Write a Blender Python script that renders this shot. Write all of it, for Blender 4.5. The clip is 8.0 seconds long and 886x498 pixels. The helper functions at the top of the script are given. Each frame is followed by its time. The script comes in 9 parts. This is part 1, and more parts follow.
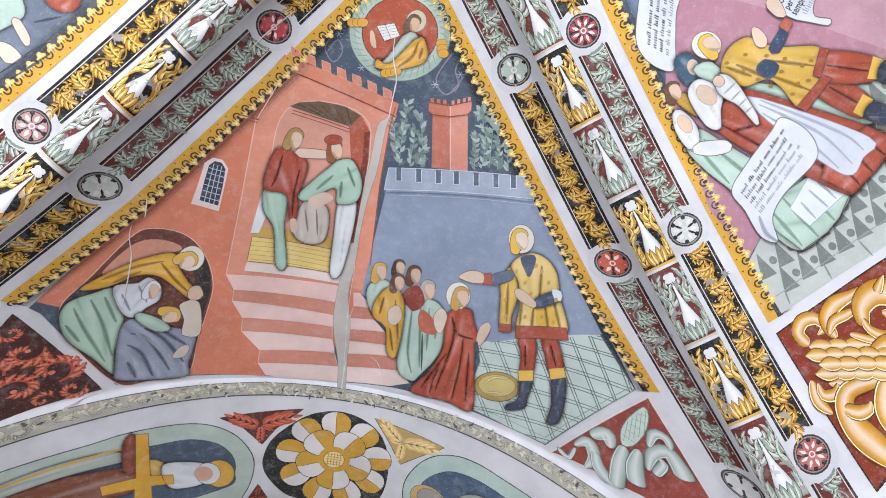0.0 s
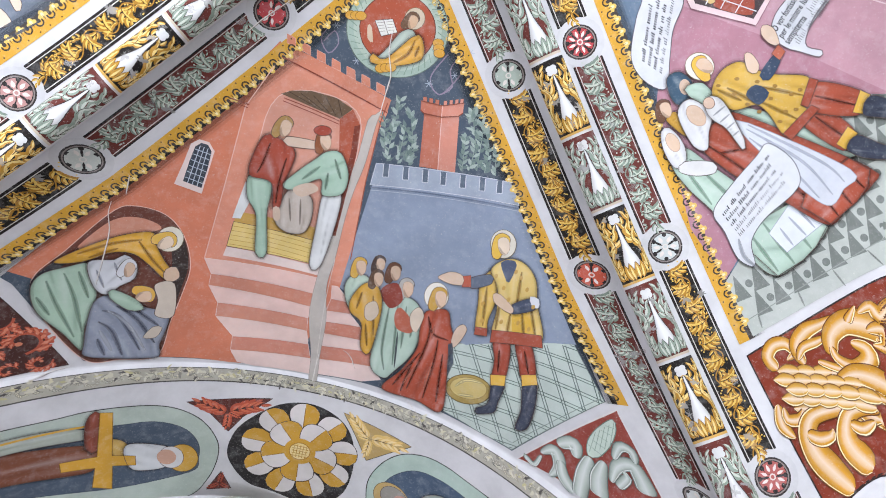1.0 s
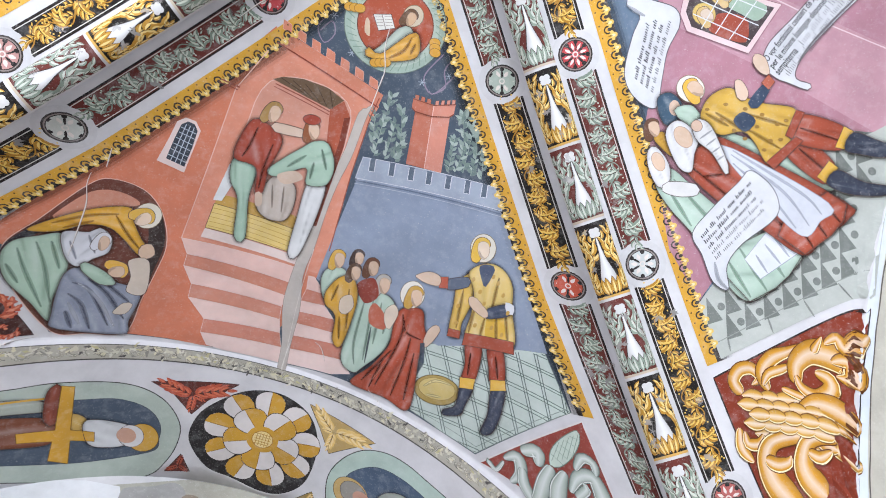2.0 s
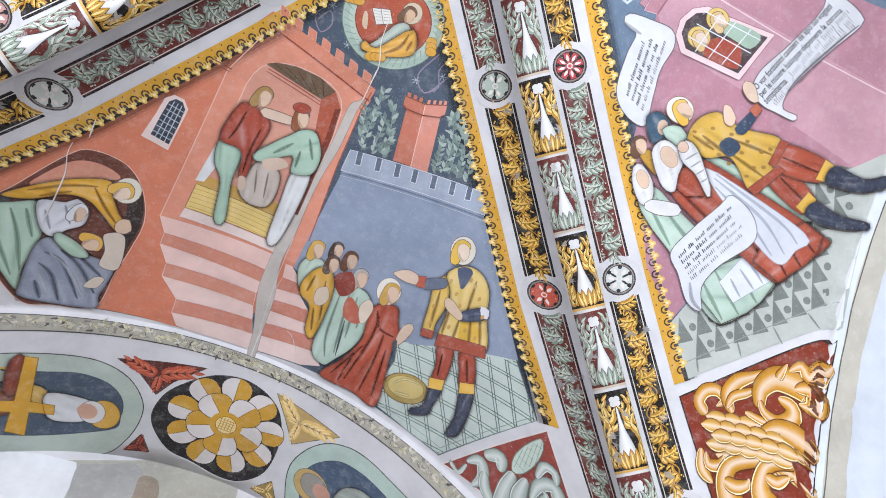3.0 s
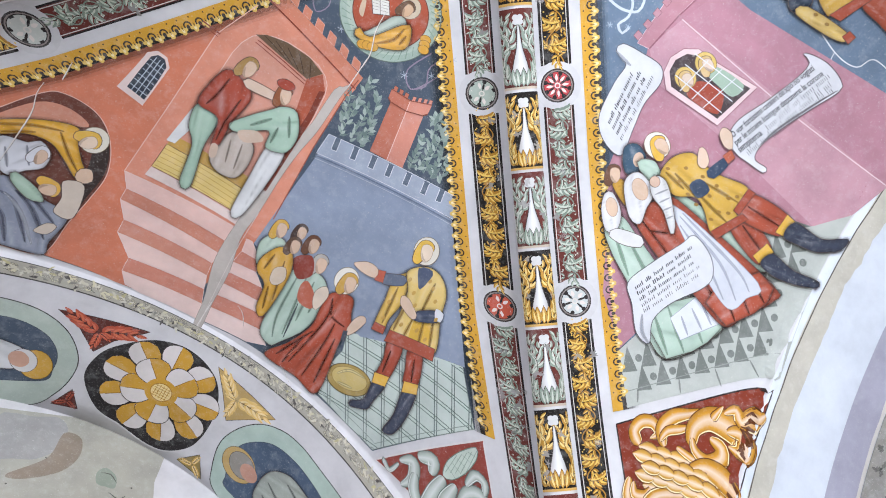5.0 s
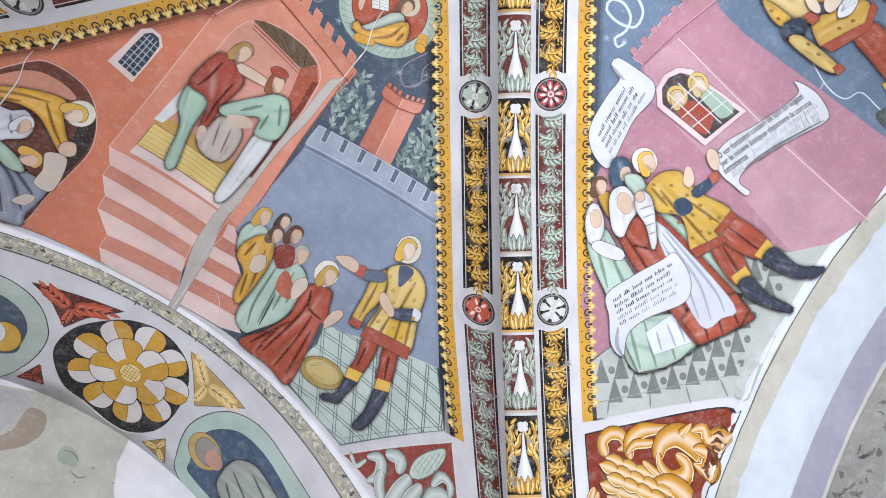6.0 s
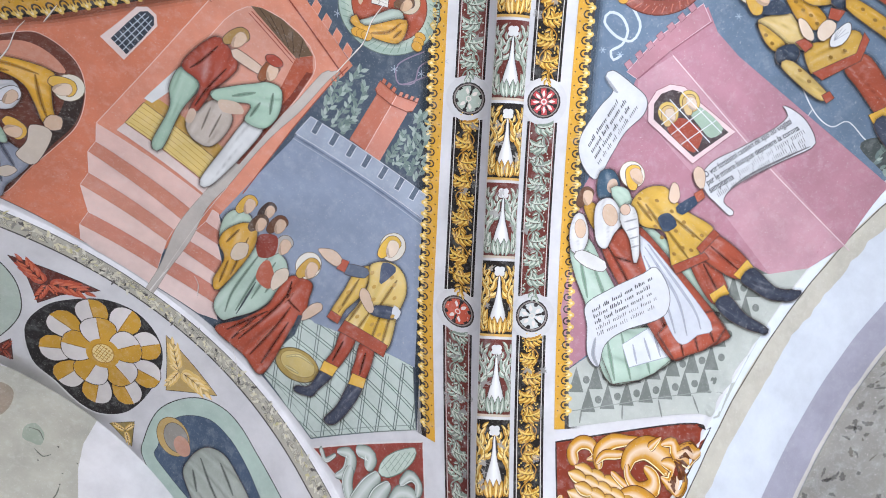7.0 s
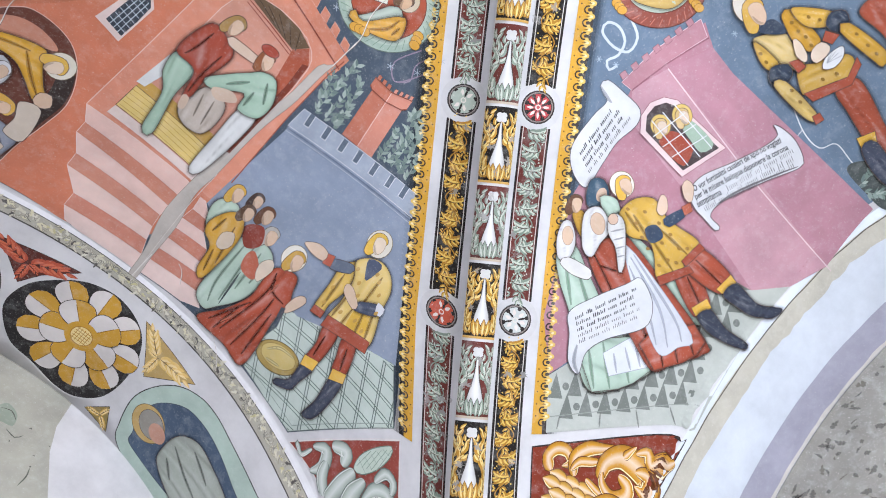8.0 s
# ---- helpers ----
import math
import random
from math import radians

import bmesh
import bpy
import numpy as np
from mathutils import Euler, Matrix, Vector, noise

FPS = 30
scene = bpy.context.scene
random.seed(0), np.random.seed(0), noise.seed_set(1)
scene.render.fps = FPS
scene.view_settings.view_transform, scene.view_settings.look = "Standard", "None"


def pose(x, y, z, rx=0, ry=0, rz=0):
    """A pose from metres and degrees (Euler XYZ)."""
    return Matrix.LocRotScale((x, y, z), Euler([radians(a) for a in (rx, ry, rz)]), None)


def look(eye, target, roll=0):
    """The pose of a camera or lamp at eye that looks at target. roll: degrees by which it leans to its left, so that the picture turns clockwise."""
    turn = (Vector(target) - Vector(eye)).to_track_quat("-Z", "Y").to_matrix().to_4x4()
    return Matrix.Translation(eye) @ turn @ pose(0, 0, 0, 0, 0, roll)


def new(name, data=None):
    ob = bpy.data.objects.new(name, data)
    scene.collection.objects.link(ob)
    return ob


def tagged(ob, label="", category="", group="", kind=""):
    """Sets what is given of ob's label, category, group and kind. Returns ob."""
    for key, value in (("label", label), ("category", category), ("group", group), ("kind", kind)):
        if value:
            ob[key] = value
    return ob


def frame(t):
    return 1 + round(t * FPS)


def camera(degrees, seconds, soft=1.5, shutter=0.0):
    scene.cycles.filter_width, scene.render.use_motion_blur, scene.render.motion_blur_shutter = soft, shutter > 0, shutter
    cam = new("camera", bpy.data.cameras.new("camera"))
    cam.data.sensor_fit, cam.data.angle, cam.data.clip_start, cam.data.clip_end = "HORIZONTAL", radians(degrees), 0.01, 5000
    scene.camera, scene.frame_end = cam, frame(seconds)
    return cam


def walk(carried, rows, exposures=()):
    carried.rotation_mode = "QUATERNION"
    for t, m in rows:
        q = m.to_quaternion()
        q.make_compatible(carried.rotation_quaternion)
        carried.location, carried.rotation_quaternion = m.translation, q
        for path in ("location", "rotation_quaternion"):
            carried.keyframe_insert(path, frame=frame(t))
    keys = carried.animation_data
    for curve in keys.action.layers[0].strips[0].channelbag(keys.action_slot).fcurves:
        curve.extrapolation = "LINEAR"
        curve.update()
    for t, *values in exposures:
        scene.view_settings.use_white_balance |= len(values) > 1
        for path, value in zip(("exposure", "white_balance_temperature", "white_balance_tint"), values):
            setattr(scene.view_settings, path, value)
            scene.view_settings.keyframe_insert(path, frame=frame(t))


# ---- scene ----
from mathutils import geometry

# The camera stands under the vault and turns about the vertical, tilted up at 70 degrees.
cam = camera(67.0, 8.0, soft=1.0)
walk(cam, [
    (0.0, pose(0, 0, 1.6, 160, 0.00, 0.00)),
    (0.5, pose(0, 0, 1.6, 160, 0.01, -2.21)),
    (1.0, pose(0, 0, 1.6, 160, 0.03, -4.51)),
    (1.5, pose(0, 0, 1.6, 160, 0.04, -7.00)),
    (3.0, pose(0, 0, 1.6, 160, 0.09, -14.38)),
    (3.5, pose(0, 0, 1.6, 160, 0.10, -16.83)),
    (4.0, pose(0, 0, 1.6, 160, 0.12, -19.13)),
    (4.5, pose(0, 0, 1.6, 160, 0.14, -21.20)),
    (6.0, pose(0, 0, 1.6, 160, 0.18, -27.60)),
    (6.5, pose(0, 0, 1.6, 160, 0.20, -29.69)),
    (7.0, pose(0, 0, 1.6, 160, 0.21, -31.60)),
    (7.5, pose(0, 0, 1.6, 160, 0.22, -33.46)),
    (8.0, pose(0, 0, 1.6, 160, 0.24, -34.78)),
])

# ---------------------------------------------------------------- light
world = bpy.data.worlds.new("sky")
scene.world = world
world.use_nodes = True
sky = world.node_tree.nodes.new("ShaderNodeTexSky")
sky.sky_type, sky.sun_disc = "NISHITA", False
sky.sun_elevation, sky.sun_rotation = radians(38), radians(225)
world.node_tree.links.new(sky.outputs[0], world.node_tree.nodes["Background"].inputs[0])
world.node_tree.nodes["Background"].inputs[1].default_value = 0.12
scene.view_settings.exposure = 0.0


# ---------------------------------------------------------------- the plan of the bay, in metres
C = Vector((-0.050, -0.833))            # under the crown
K1, K2 = Vector((-3.168, 1.878)), Vector((1.906, 2.744))  # corners where the ribs spring
K3, K4 = 2 * C - K1, 2 * C - K2
ZS, ZC, ZN, ZE = 1.771, 5.1, 5.355, 5.007   # springing, crown, tops of the wall arches
CELLS = {1: (K1, K2, ZN, 2.06), 2: (K2, K3, ZE, 1.68), 3: (K4, K1, ZE, 1.68), 4: (K3, K4, ZN, 2.06)}
LEFT_CELL = {1: 3, 2: 1, 3: 2, 4: 4}
RIGHT_CELL = {1: 1, 2: 2, 3: 4, 4: 3}
CORNER = {1: K1, 2: K2, 3: K3, 4: K4}


def profile(x, top, m):
    """Height of an arch at x, from -1 to 1 across its span."""
    return ZS + (top - ZS) * max(1e-7, 1 - min(1.0, abs(x)) ** m) ** (1 / m)


def web_height(cell, x, y):
    a, b, top, m = CELLS[cell]
    a, b, q = a - C, b - C, Vector((x, y)) - C
    det = a.x * b.y - a.y * b.x
    al, be = (q.x * b.y - q.y * b.x) / det, (a.x * q.y - a.y * q.x) / det
    v = al + be
    u = (be - al) / v if abs(v) > 1e-6 else 0.0
    u2 = min(u * u, 1.5)
    return (profile(u * v, top, m) + (1 - u2) * (ZC - top) * (1 - v)
            + u2 * (profile(v, ZC, 2.2) - profile(v, top, m)) + 0.03)


def on_normal(place, a, b, lift, h=0.004):
    """A point of a surface, lifted off it towards the room."""
    p = place(a, b)
    n = (place(a + h, b) - place(a - h, b)).cross(place(a, b + h) - place(a, b - h))
    if n.length < 1e-12:
        return p
    n.normalize()
    return p + n * lift * (-1 if n.dot(Vector((C.x, C.y, 1.6)) - p) < 0 else 1)


class Surface:
    """A painted surface with two coordinates in metres; depth scales the thickness of its coats of paint."""

    def __init__(self, place, step=0.03, depth=0.4):
        self.place, self.step, self.depth, self.normals = place, step, depth, {}

    def at(self, a, b, lift=0.0):
        key = (round(a * 60), round(b * 60))
        if key not in self.normals:
            self.normals[key] = on_normal(self.place, key[0] / 60, key[1] / 60, 1.0) - self.place(key[0] / 60, key[1] / 60)
        return self.place(a, b) + self.normals[key] * lift * self.depth


def web_surface(cell):
    return Surface(lambda x, y: Vector((x, y, web_height(cell, x, y))))


def arch_axes(side):
    a, b, top, m = CELLS[side]
    e = (b - a).normalized()
    return (a + b) / 2, e, Vector((-e.y, e.x)), (b - a).length / 2, top, m


def soffit_surface(side):
    """Along the wall, and outwards into the thickness of the wall."""
    mid, e, n, half, top, m = arch_axes(side)

    def place(s, d):
        q = mid + e * s + n * d
        return Vector((q.x, q.y, profile(s / half, top, m) + 0.03))
    return Surface(place)


def rib_axes(k):
    e = (CORNER[k] - C).normalized()
    return e, Vector((-e.y, e.x)), (CORNER[k] - C).length


def rib_table(k):
    """Plan distance from the crown against length along the rib."""
    e, n, full = rib_axes(k)
    s = [full * (1 - (1 - i / 400) ** 1.6) for i in range(401)]
    z = [profile(v / full, ZC, 2.2) for v in s]
    l = [0.0]
    for i in range(400):
        l.append(l[-1] + math.hypot(s[i + 1] - s[i], z[i + 1] - z[i]))
    return np.array(s), np.array(l)


TABLES = {k: rib_table(k) for k in (1, 2, 3, 4)}


def rib_band_surface(k, cell):
    """Length along the rib from the crown, and distance across the web from the rib's middle."""
    e, n, full = rib_axes(k)
    s_tab, l_tab = TABLES[k]

    side = 1 if LEFT_CELL[k] == cell else -1

    def slant(l):
        q = C + e * float(np.interp(l, l_tab, s_tab))
        r = q + n * side * 0.3
        return 1 / math.hypot(1, (web_height(cell, r.x, r.y) - web_height(cell, q.x, q.y)) / 0.3)
    marks = [0.2 * i for i in range(26)]
    slants = [min(1.0, slant(l) / slant(2.4)) for l in marks]

    def place(l, d):
        q = C + e * float(np.interp(l, l_tab, s_tab)) + n * d * float(np.interp(l, marks, slants))
        return Vector((q.x, q.y, web_height(cell, q.x, q.y)))
    return Surface(place)


ROLL = 0.083


class RollSurface(Surface):
    def at(self, a, b, lift=0.0):
        return on_normal(self.place, a, b, lift)


def roll_surface(k):
    """Length along the rib, and distance round the roll from its lowest line."""
    e, n, full = rib_axes(k)
    s_tab, l_tab = TABLES[k]

    def middle(l):
        s = float(np.interp(l, l_tab, s_tab))
        q = C + e * s
        return Vector((q.x, q.y, profile(s / full, ZC, 2.2)))

    def place(l, w):
        p = middle(l)
        t = (middle(l + 0.03) - middle(max(0, l - 0.03))).normalized()
        side = Vector((n.x, n.y, 0))
        down = t.cross(side).normalized()
        if down.z > 0:
            down = -down
        f = w / ROLL
        return p + (side * math.sin(f) + down * math.cos(f)) * ROLL
    return RollSurface(place, 0.012, 1.0)


WEB = {i: web_surface(i) for i in CELLS}
SOFFIT = {i: soffit_surface(i) for i in CELLS}


# ---------------------------------------------------------------- materials
def linear(h):
    c = [int(h[i:i + 2], 16) / 255 for i in (1, 3, 5)]
    return [v / 12.92 if v <= 0.04045 else ((v + 0.055) / 1.055) ** 2.4 for v in c] + [1.0]


MATS = {}


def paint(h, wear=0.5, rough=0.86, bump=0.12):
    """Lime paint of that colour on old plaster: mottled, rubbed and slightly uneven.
    Attribute "tone" is painted light and shade: lighter colour above 0, darker below."""
    h, cover = (h.split("@") + ["1"])[:2]
    key = (h, cover, wear, rough, bump)
    if key in MATS:
        return MATS[key]
    m = bpy.data.materials.new("paint_" + h[1:])
    m.use_nodes = True
    nt = m.node_tree
    N, L = nt.nodes, nt.links
    b = N["Principled BSDF"]
    b.inputs["Roughness"].default_value = rough
    b.inputs["Specular IOR Level"].default_value = 0.25
    b.inputs["Alpha"].default_value = float(cover)
    tc = N.new("ShaderNodeTexCoord")

    def noise_at(scale, detail, rough_):
        n = N.new("ShaderNodeTexNoise")
        n.inputs["Scale"].default_value, n.inputs["Detail"].default_value = scale, detail
        n.inputs["Roughness"].default_value = rough_
        L.new(tc.outputs["Object"], n.inputs["Vector"])
        return n

    def ramp(src, x0, x1, v0, v1):
        r = N.new("ShaderNodeMapRange")
        r.inputs[1].default_value, r.inputs[2].default_value = x0, x1
        r.inputs[3].default_value, r.inputs[4].default_value = v0, v1
        L.new(src, r.inputs[0])
        return r.outputs[0]

    def mix(kind, fac, a, c):
        x = N.new("ShaderNodeMix")
        x.data_type, x.blend_type = "RGBA", kind
        for value, sock in ((fac, x.inputs["Factor"]), (a, x.inputs["A"]), (c, x.inputs["B"])):
            if hasattr(value, "links"):
                L.new(value, sock)
            else:
                sock.default_value = value
        return x.outputs["Result"]
    col = linear(h)
    if min(col[:3]) > 0.6:
        col = [v * 0.9 for v in col[:3]] + [1.0]
    big, mid, fine = noise_at(3.2, 6, 0.65), noise_at(17, 8, 0.7), noise_at(95, 6, 0.7)
    dark = [v * (0.78 - 0.1 * wear) for v in col[:3]] + [1]
    c1 = mix("MIX", ramp(big.outputs["Fac"], 0.36, 0.66, 0.0, 0.75), col, dark)
    pale = [v + (0.62 - v) * 0.32 for v in col[:3]] + [1]
    c2 = mix("MIX", ramp(mid.outputs["Fac"], 0.5, 0.72, 0.0, 0.75 * wear + 0.1), c1, pale)
    c3 = mix("MIX", ramp(fine.outputs["Fac"], 0.6, 0.68, 0.0, 0.75 * wear), c2, linear("#d8d2ca"))
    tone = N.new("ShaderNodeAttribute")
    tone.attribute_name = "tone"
    # tone below 0 shades the colour, above 0 lights it
    shaded = [v ** 1.35 * 0.3 for v in col[:3]] + [1]
    c4 = mix("MIX", ramp(tone.outputs["Fac"], 0.0, -1.0, 0.0, 1.0), c3, shaded)
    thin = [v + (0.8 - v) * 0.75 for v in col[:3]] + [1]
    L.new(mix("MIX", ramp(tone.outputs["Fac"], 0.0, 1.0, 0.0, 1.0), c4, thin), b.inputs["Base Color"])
    bn = N.new("ShaderNodeBump")
    bn.inputs["Strength"].default_value, bn.inputs["Distance"].default_value = bump, 0.01
    L.new(mid.outputs["Fac"], bn.inputs["Height"])
    L.new(bn.outputs[0], b.inputs["Normal"])
    MATS[key] = m
    return m


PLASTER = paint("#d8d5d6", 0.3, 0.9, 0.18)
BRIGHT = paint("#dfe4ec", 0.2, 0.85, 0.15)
LILAC_SHADE = paint("#a9a6b4", 0.4, 0.9, 0.15)
ROUGH = paint("#9c9890", 1.0, 0.95, 0.9)
BEIGE = paint("#c9c3b4", 0.8, 0.95, 0.5)
STONE = paint("#a89f92", 0.9, 0.8, 0.4)


# ---------------------------------------------------------------- drawing on surfaces
def finish(name, verts, faces, mats, index, parent=None, label="", kind="", tones=None):
    me = bpy.data.meshes.new(name)
    me.from_pydata(verts, [], faces)
    for m in mats:
        me.materials.append(m)
    if index:
        me.polygons.foreach_set("material_index", index)
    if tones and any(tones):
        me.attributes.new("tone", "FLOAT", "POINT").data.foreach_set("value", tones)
    me.update()
    ob = new(name, me)
    ob.parent = parent
    if label:
        tagged(ob, label=label)
    if kind:
        tagged(ob, kind=kind)
    return ob


def smooth_loop(pts, closed=True, step=0.02):
    """A curve through the points."""
    n, out = len(pts), []
    spans = n if closed else n - 1
    for i in range(spans):
        if closed:
            p0, p1, p2, p3 = (pts[(i + j - 1) % n] for j in range(4))
        else:
            p0, p1, p2, p3 = (pts[min(n - 1, max(0, i + j - 1))] for j in range(4))
        k = max(2, min(8, int(math.hypot(p2[0] - p1[0], p2[1] - p1[1]) / step)))
        for j in range(k):
            t = j / k
            out.append(tuple(0.5 * (2 * b + (c - a) * t + (2 * a - 5 * b + 4 * c - d) * t * t + (3 * b - a - 3 * c + d) * t ** 3)
                             for a, b, c, d in zip(p0, p1, p2, p3)))
    if not closed:
        out.append(tuple(pts[-1]))
    return out


def divided(pts, closed=True, step=0.05):
    out, n = [], len(pts)
    for i in range(n if closed else n - 1):
        a, b = pts[i], pts[(i + 1) % n]
        k = max(1, math.ceil(math.hypot(b[0] - a[0], b[1] - a[1]) / step))
        out += [(a[0] + (b[0] - a[0]) * j / k, a[1] + (b[1] - a[1]) * j / k) for j in range(k)]
    if not closed:
        out.append(tuple(pts[-1]))
    return out


def inside(pts, gx, gy):
    p = np.array(pts)
    res = np.zeros(gx.shape, bool)
    for (x0, y0), (x1, y1) in zip(p, np.roll(p, -1, 0)):
        if y0 != y1:
            res ^= ((y0 > gy) != (y1 > gy)) & (gx < (x1 - x0) * (gy - y0) / (y1 - y0) + x0)
    return res


class Motif:
    """One painted thing on a surface: filled outlines and brush lines, each laid over the one before."""

    def __init__(self, name, parent, surface, level, label=""):
        self.name, self.parent, self.surface, self.label = name, parent, surface, label
        self.lift, self.verts, self.faces, self.index, self.mats, self.tones, self.clip = level * 0.001, [], [], [], [], [], None

    def slot(self, colour):
        m = paint(colour) if isinstance(colour, str) else colour
        if m not in self.mats:
            self.mats.append(m)
        return self.mats.index(m)

    def add(self, pts, faces, colour, lift, tones=None):
        k, n = self.slot(colour), len(self.verts)
        if self.clip:
            lo, hi = self.clip
            pts = [(x, min(hi, max(lo, y))) for x, y in pts]
        self.verts += [self.surface.at(x, y, lift) for x, y in pts]
        self.tones += list(tones) if tones is not None else [0.0] * len(pts)
        self.faces += [[n + i for i in f] for f in faces]
        self.index += [k] * len(faces)

    def fill(self, colour, pts, smooth=False, rim=None, w=0.006, shade=False, rise=0.0004):
        loop = smooth_loop(pts) if smooth else list(pts)
        g = 0.011 if shade else self.surface.step
        loop = divided(loop, True, g)
        xs, ys = [p[0] for p in loop], [p[1] for p in loop]
        gx, gy = np.meshgrid(np.arange(min(xs) + g / 2, max(xs), g), np.arange(min(ys) + g / 2, max(ys), g))
        grid = []
        if gx.size:
            ok = inside(loop, gx, gy)
            grid = list(zip(gx[ok].tolist(), gy[ok].tolist()))
        r = geometry.delaunay_2d_cdt([Vector(p) for p in loop + grid], [], [list(range(len(loop)))], 1, 1e-5)
        if shade:
            # soft shade round the outline, painted as translucent dark lines
            for cover, wide in ((0.13, 0.034), (0.2, 0.017)):
                self.line("#2e241f@%g" % cover, loop, wide, closed=True, smooth=False)
        self.lift += rise
        out = [tuple(v) for v in r[0]]
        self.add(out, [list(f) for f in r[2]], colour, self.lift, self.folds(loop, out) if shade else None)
        if rim:
            self.line(rim, loop, w * (0.5 if shade else 0.8), closed=True, smooth=False)
        return self

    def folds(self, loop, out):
        """Painted folds of a cloth: shade coloured into valleys and outline, light on ridges."""
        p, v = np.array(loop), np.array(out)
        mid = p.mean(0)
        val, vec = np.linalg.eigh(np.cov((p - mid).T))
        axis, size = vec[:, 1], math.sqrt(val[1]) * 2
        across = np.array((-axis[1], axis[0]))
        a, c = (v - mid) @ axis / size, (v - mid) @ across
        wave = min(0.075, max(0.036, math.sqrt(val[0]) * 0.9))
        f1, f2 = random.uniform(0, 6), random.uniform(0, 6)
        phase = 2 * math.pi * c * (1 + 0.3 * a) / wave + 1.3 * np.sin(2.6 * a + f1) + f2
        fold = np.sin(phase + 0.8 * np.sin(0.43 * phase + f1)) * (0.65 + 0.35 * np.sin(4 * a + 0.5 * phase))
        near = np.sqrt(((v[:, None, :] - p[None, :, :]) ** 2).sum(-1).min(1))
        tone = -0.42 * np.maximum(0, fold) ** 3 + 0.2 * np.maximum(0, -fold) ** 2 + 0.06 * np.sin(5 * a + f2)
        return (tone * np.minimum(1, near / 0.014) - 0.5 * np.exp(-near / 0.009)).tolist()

    def ribbon(self, colour, pts, widths, rim="#4a2a18", edge=None, lift=0.0004, deep=0.55, high=0.6):
        """A modelled stroke of changing width, its shaded edges and lit ridge painted in."""
        self.lift += 0.0005
        q = smooth_loop([(x, y, w) for (x, y), w in zip(pts, widths)], False, 0.012)
        n, cols = len(q), (-1, -0.8, -0.45, 0, 0.4, 0.75, 1)
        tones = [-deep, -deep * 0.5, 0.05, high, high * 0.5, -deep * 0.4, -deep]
        rows, dark, lit = [], [], []
        for i, (x, y, w) in enumerate(q):
            a, b = q[max(0, i - 1)], q[min(n - 1, i + 1)]
            dx, dy = b[0] - a[0], b[1] - a[1]
            d = math.hypot(dx, dy) or 1
            h = max(0.001, w / 2) * math.sin(math.pi * min(0.5, (i + 0.6) / 5, (n - 0.4 - i) / 5))
            side = (-dy / d, dx / d)
            rows += [(x + side[0] * h * k, y + side[1] * h * k) for k in cols]
            dark += [(x + side[0] * (h + 0.004) * k, y + side[1] * (h + 0.004) * k) for k in cols]
            lit.append((x + side[0] * h * 0.93, y + side[1] * h * 0.93))
        m = len(cols)
        quads = [[i * m + j, i * m + j + 1, (i + 1) * m + j + 1, (i + 1) * m + j] for i in range(n - 1) for j in range(m - 1)]
        self.add(dark, quads, rim, self.lift)
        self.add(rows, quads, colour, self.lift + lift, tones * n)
        if edge:
            self.line(edge, lit, 0.0045, smooth=False, taper=True, lift=lift + 0.0003)
        self.lift += lift
        return self

    def comma(self, colour, x, y, length, width, turn, bend, lift=0.0004, steps=5):
        """A small curved leaflet from its stalk end."""
        left, right = [], []
        for i in range(steps + 1):
            t = i / steps
            h, a = width * (0.1 + math.sin(math.pi * t ** 0.75)) * (0 if i == steps else 1), turn + bend * t
            px, py = x + length * t * math.cos(turn + bend * t * 0.5), y + length * t * math.sin(turn + bend * t * 0.5)
            left.append((px - math.sin(a) * h, py + math.cos(a) * h))
            right.append((px + math.sin(a) * h, py - math.cos(a) * h))
        k = steps + 1
        self.add(left + right, [[i, i + k, i + k + 1, i + 1] for i in range(steps)], colour, self.lift + lift)
        return self

    def acanthus(self, x, y, length, turn, bend, leaf, light, dark, lobes=4, wide=0.46):
        """An acanthus leaf: a curved midrib with leaflets to both sides, lit along their upper halves."""
        up = random.uniform(0.0, 0.0004)
        for i in range(lobes + 1):
            t = (i + 0.4) / (lobes + 1)
            a = turn + bend * t
            px, py = x + length * t * math.cos(turn + bend * t * 0.5), y + length * t * math.sin(turn + bend * t * 0.5)
            ln = length * wide * (1.05 - 0.55 * abs(t - 0.35))
            for s in ((-1, 1) if i < lobes else (0,)):
                self.comma(leaf, px, py, ln, ln * 0.175, a + s * 0.95, -s * 0.8, up)
                self.comma(light, px + 0.12 * ln * math.cos(a), py + 0.12 * ln * math.sin(a), ln * 0.8, ln * 0.085, a + s * 0.86 + 0.1, -s * 0.8, up + 0.0003)
        self.comma(dark, x, y, length * 0.8, 0.0018, turn, bend * 0.9, up + 0.0006)
        return self

    def line(self, colour, pts, w=0.006, closed=False, smooth=True, taper=False, lift=0.0003):
        p = smooth_loop(pts, closed) if smooth else list(pts)
        p = divided(p, closed, self.surface.step)
        if closed:
            p.append(p[0])
        n, out, faces = len(p), [], []
        for i, (x, y) in enumerate(p):
            a, b = p[max(0, i - 1)], p[min(n - 1, i + 1)]
            if closed and i in (0, n - 1):
                a, b = p[n - 2], p[1]
            dx, dy = b[0] - a[0], b[1] - a[1]
            d = math.hypot(dx, dy) or 1
            h = w / 2 * (math.sin(math.pi * (0.12 + 0.76 * i / (n - 1))) if taper else 1)
            out += [(x - dy / d * h, y + dx / d * h), (x + dy / d * h, y - dx / d * h)]
        faces = [[2 * i, 2 * i + 1, 2 * i + 3, 2 * i + 2] for i in range(n - 1)]
        self.lift += 0.00002 if lift else 0.0
        self.add(out, faces, colour, self.lift + lift)
        return self

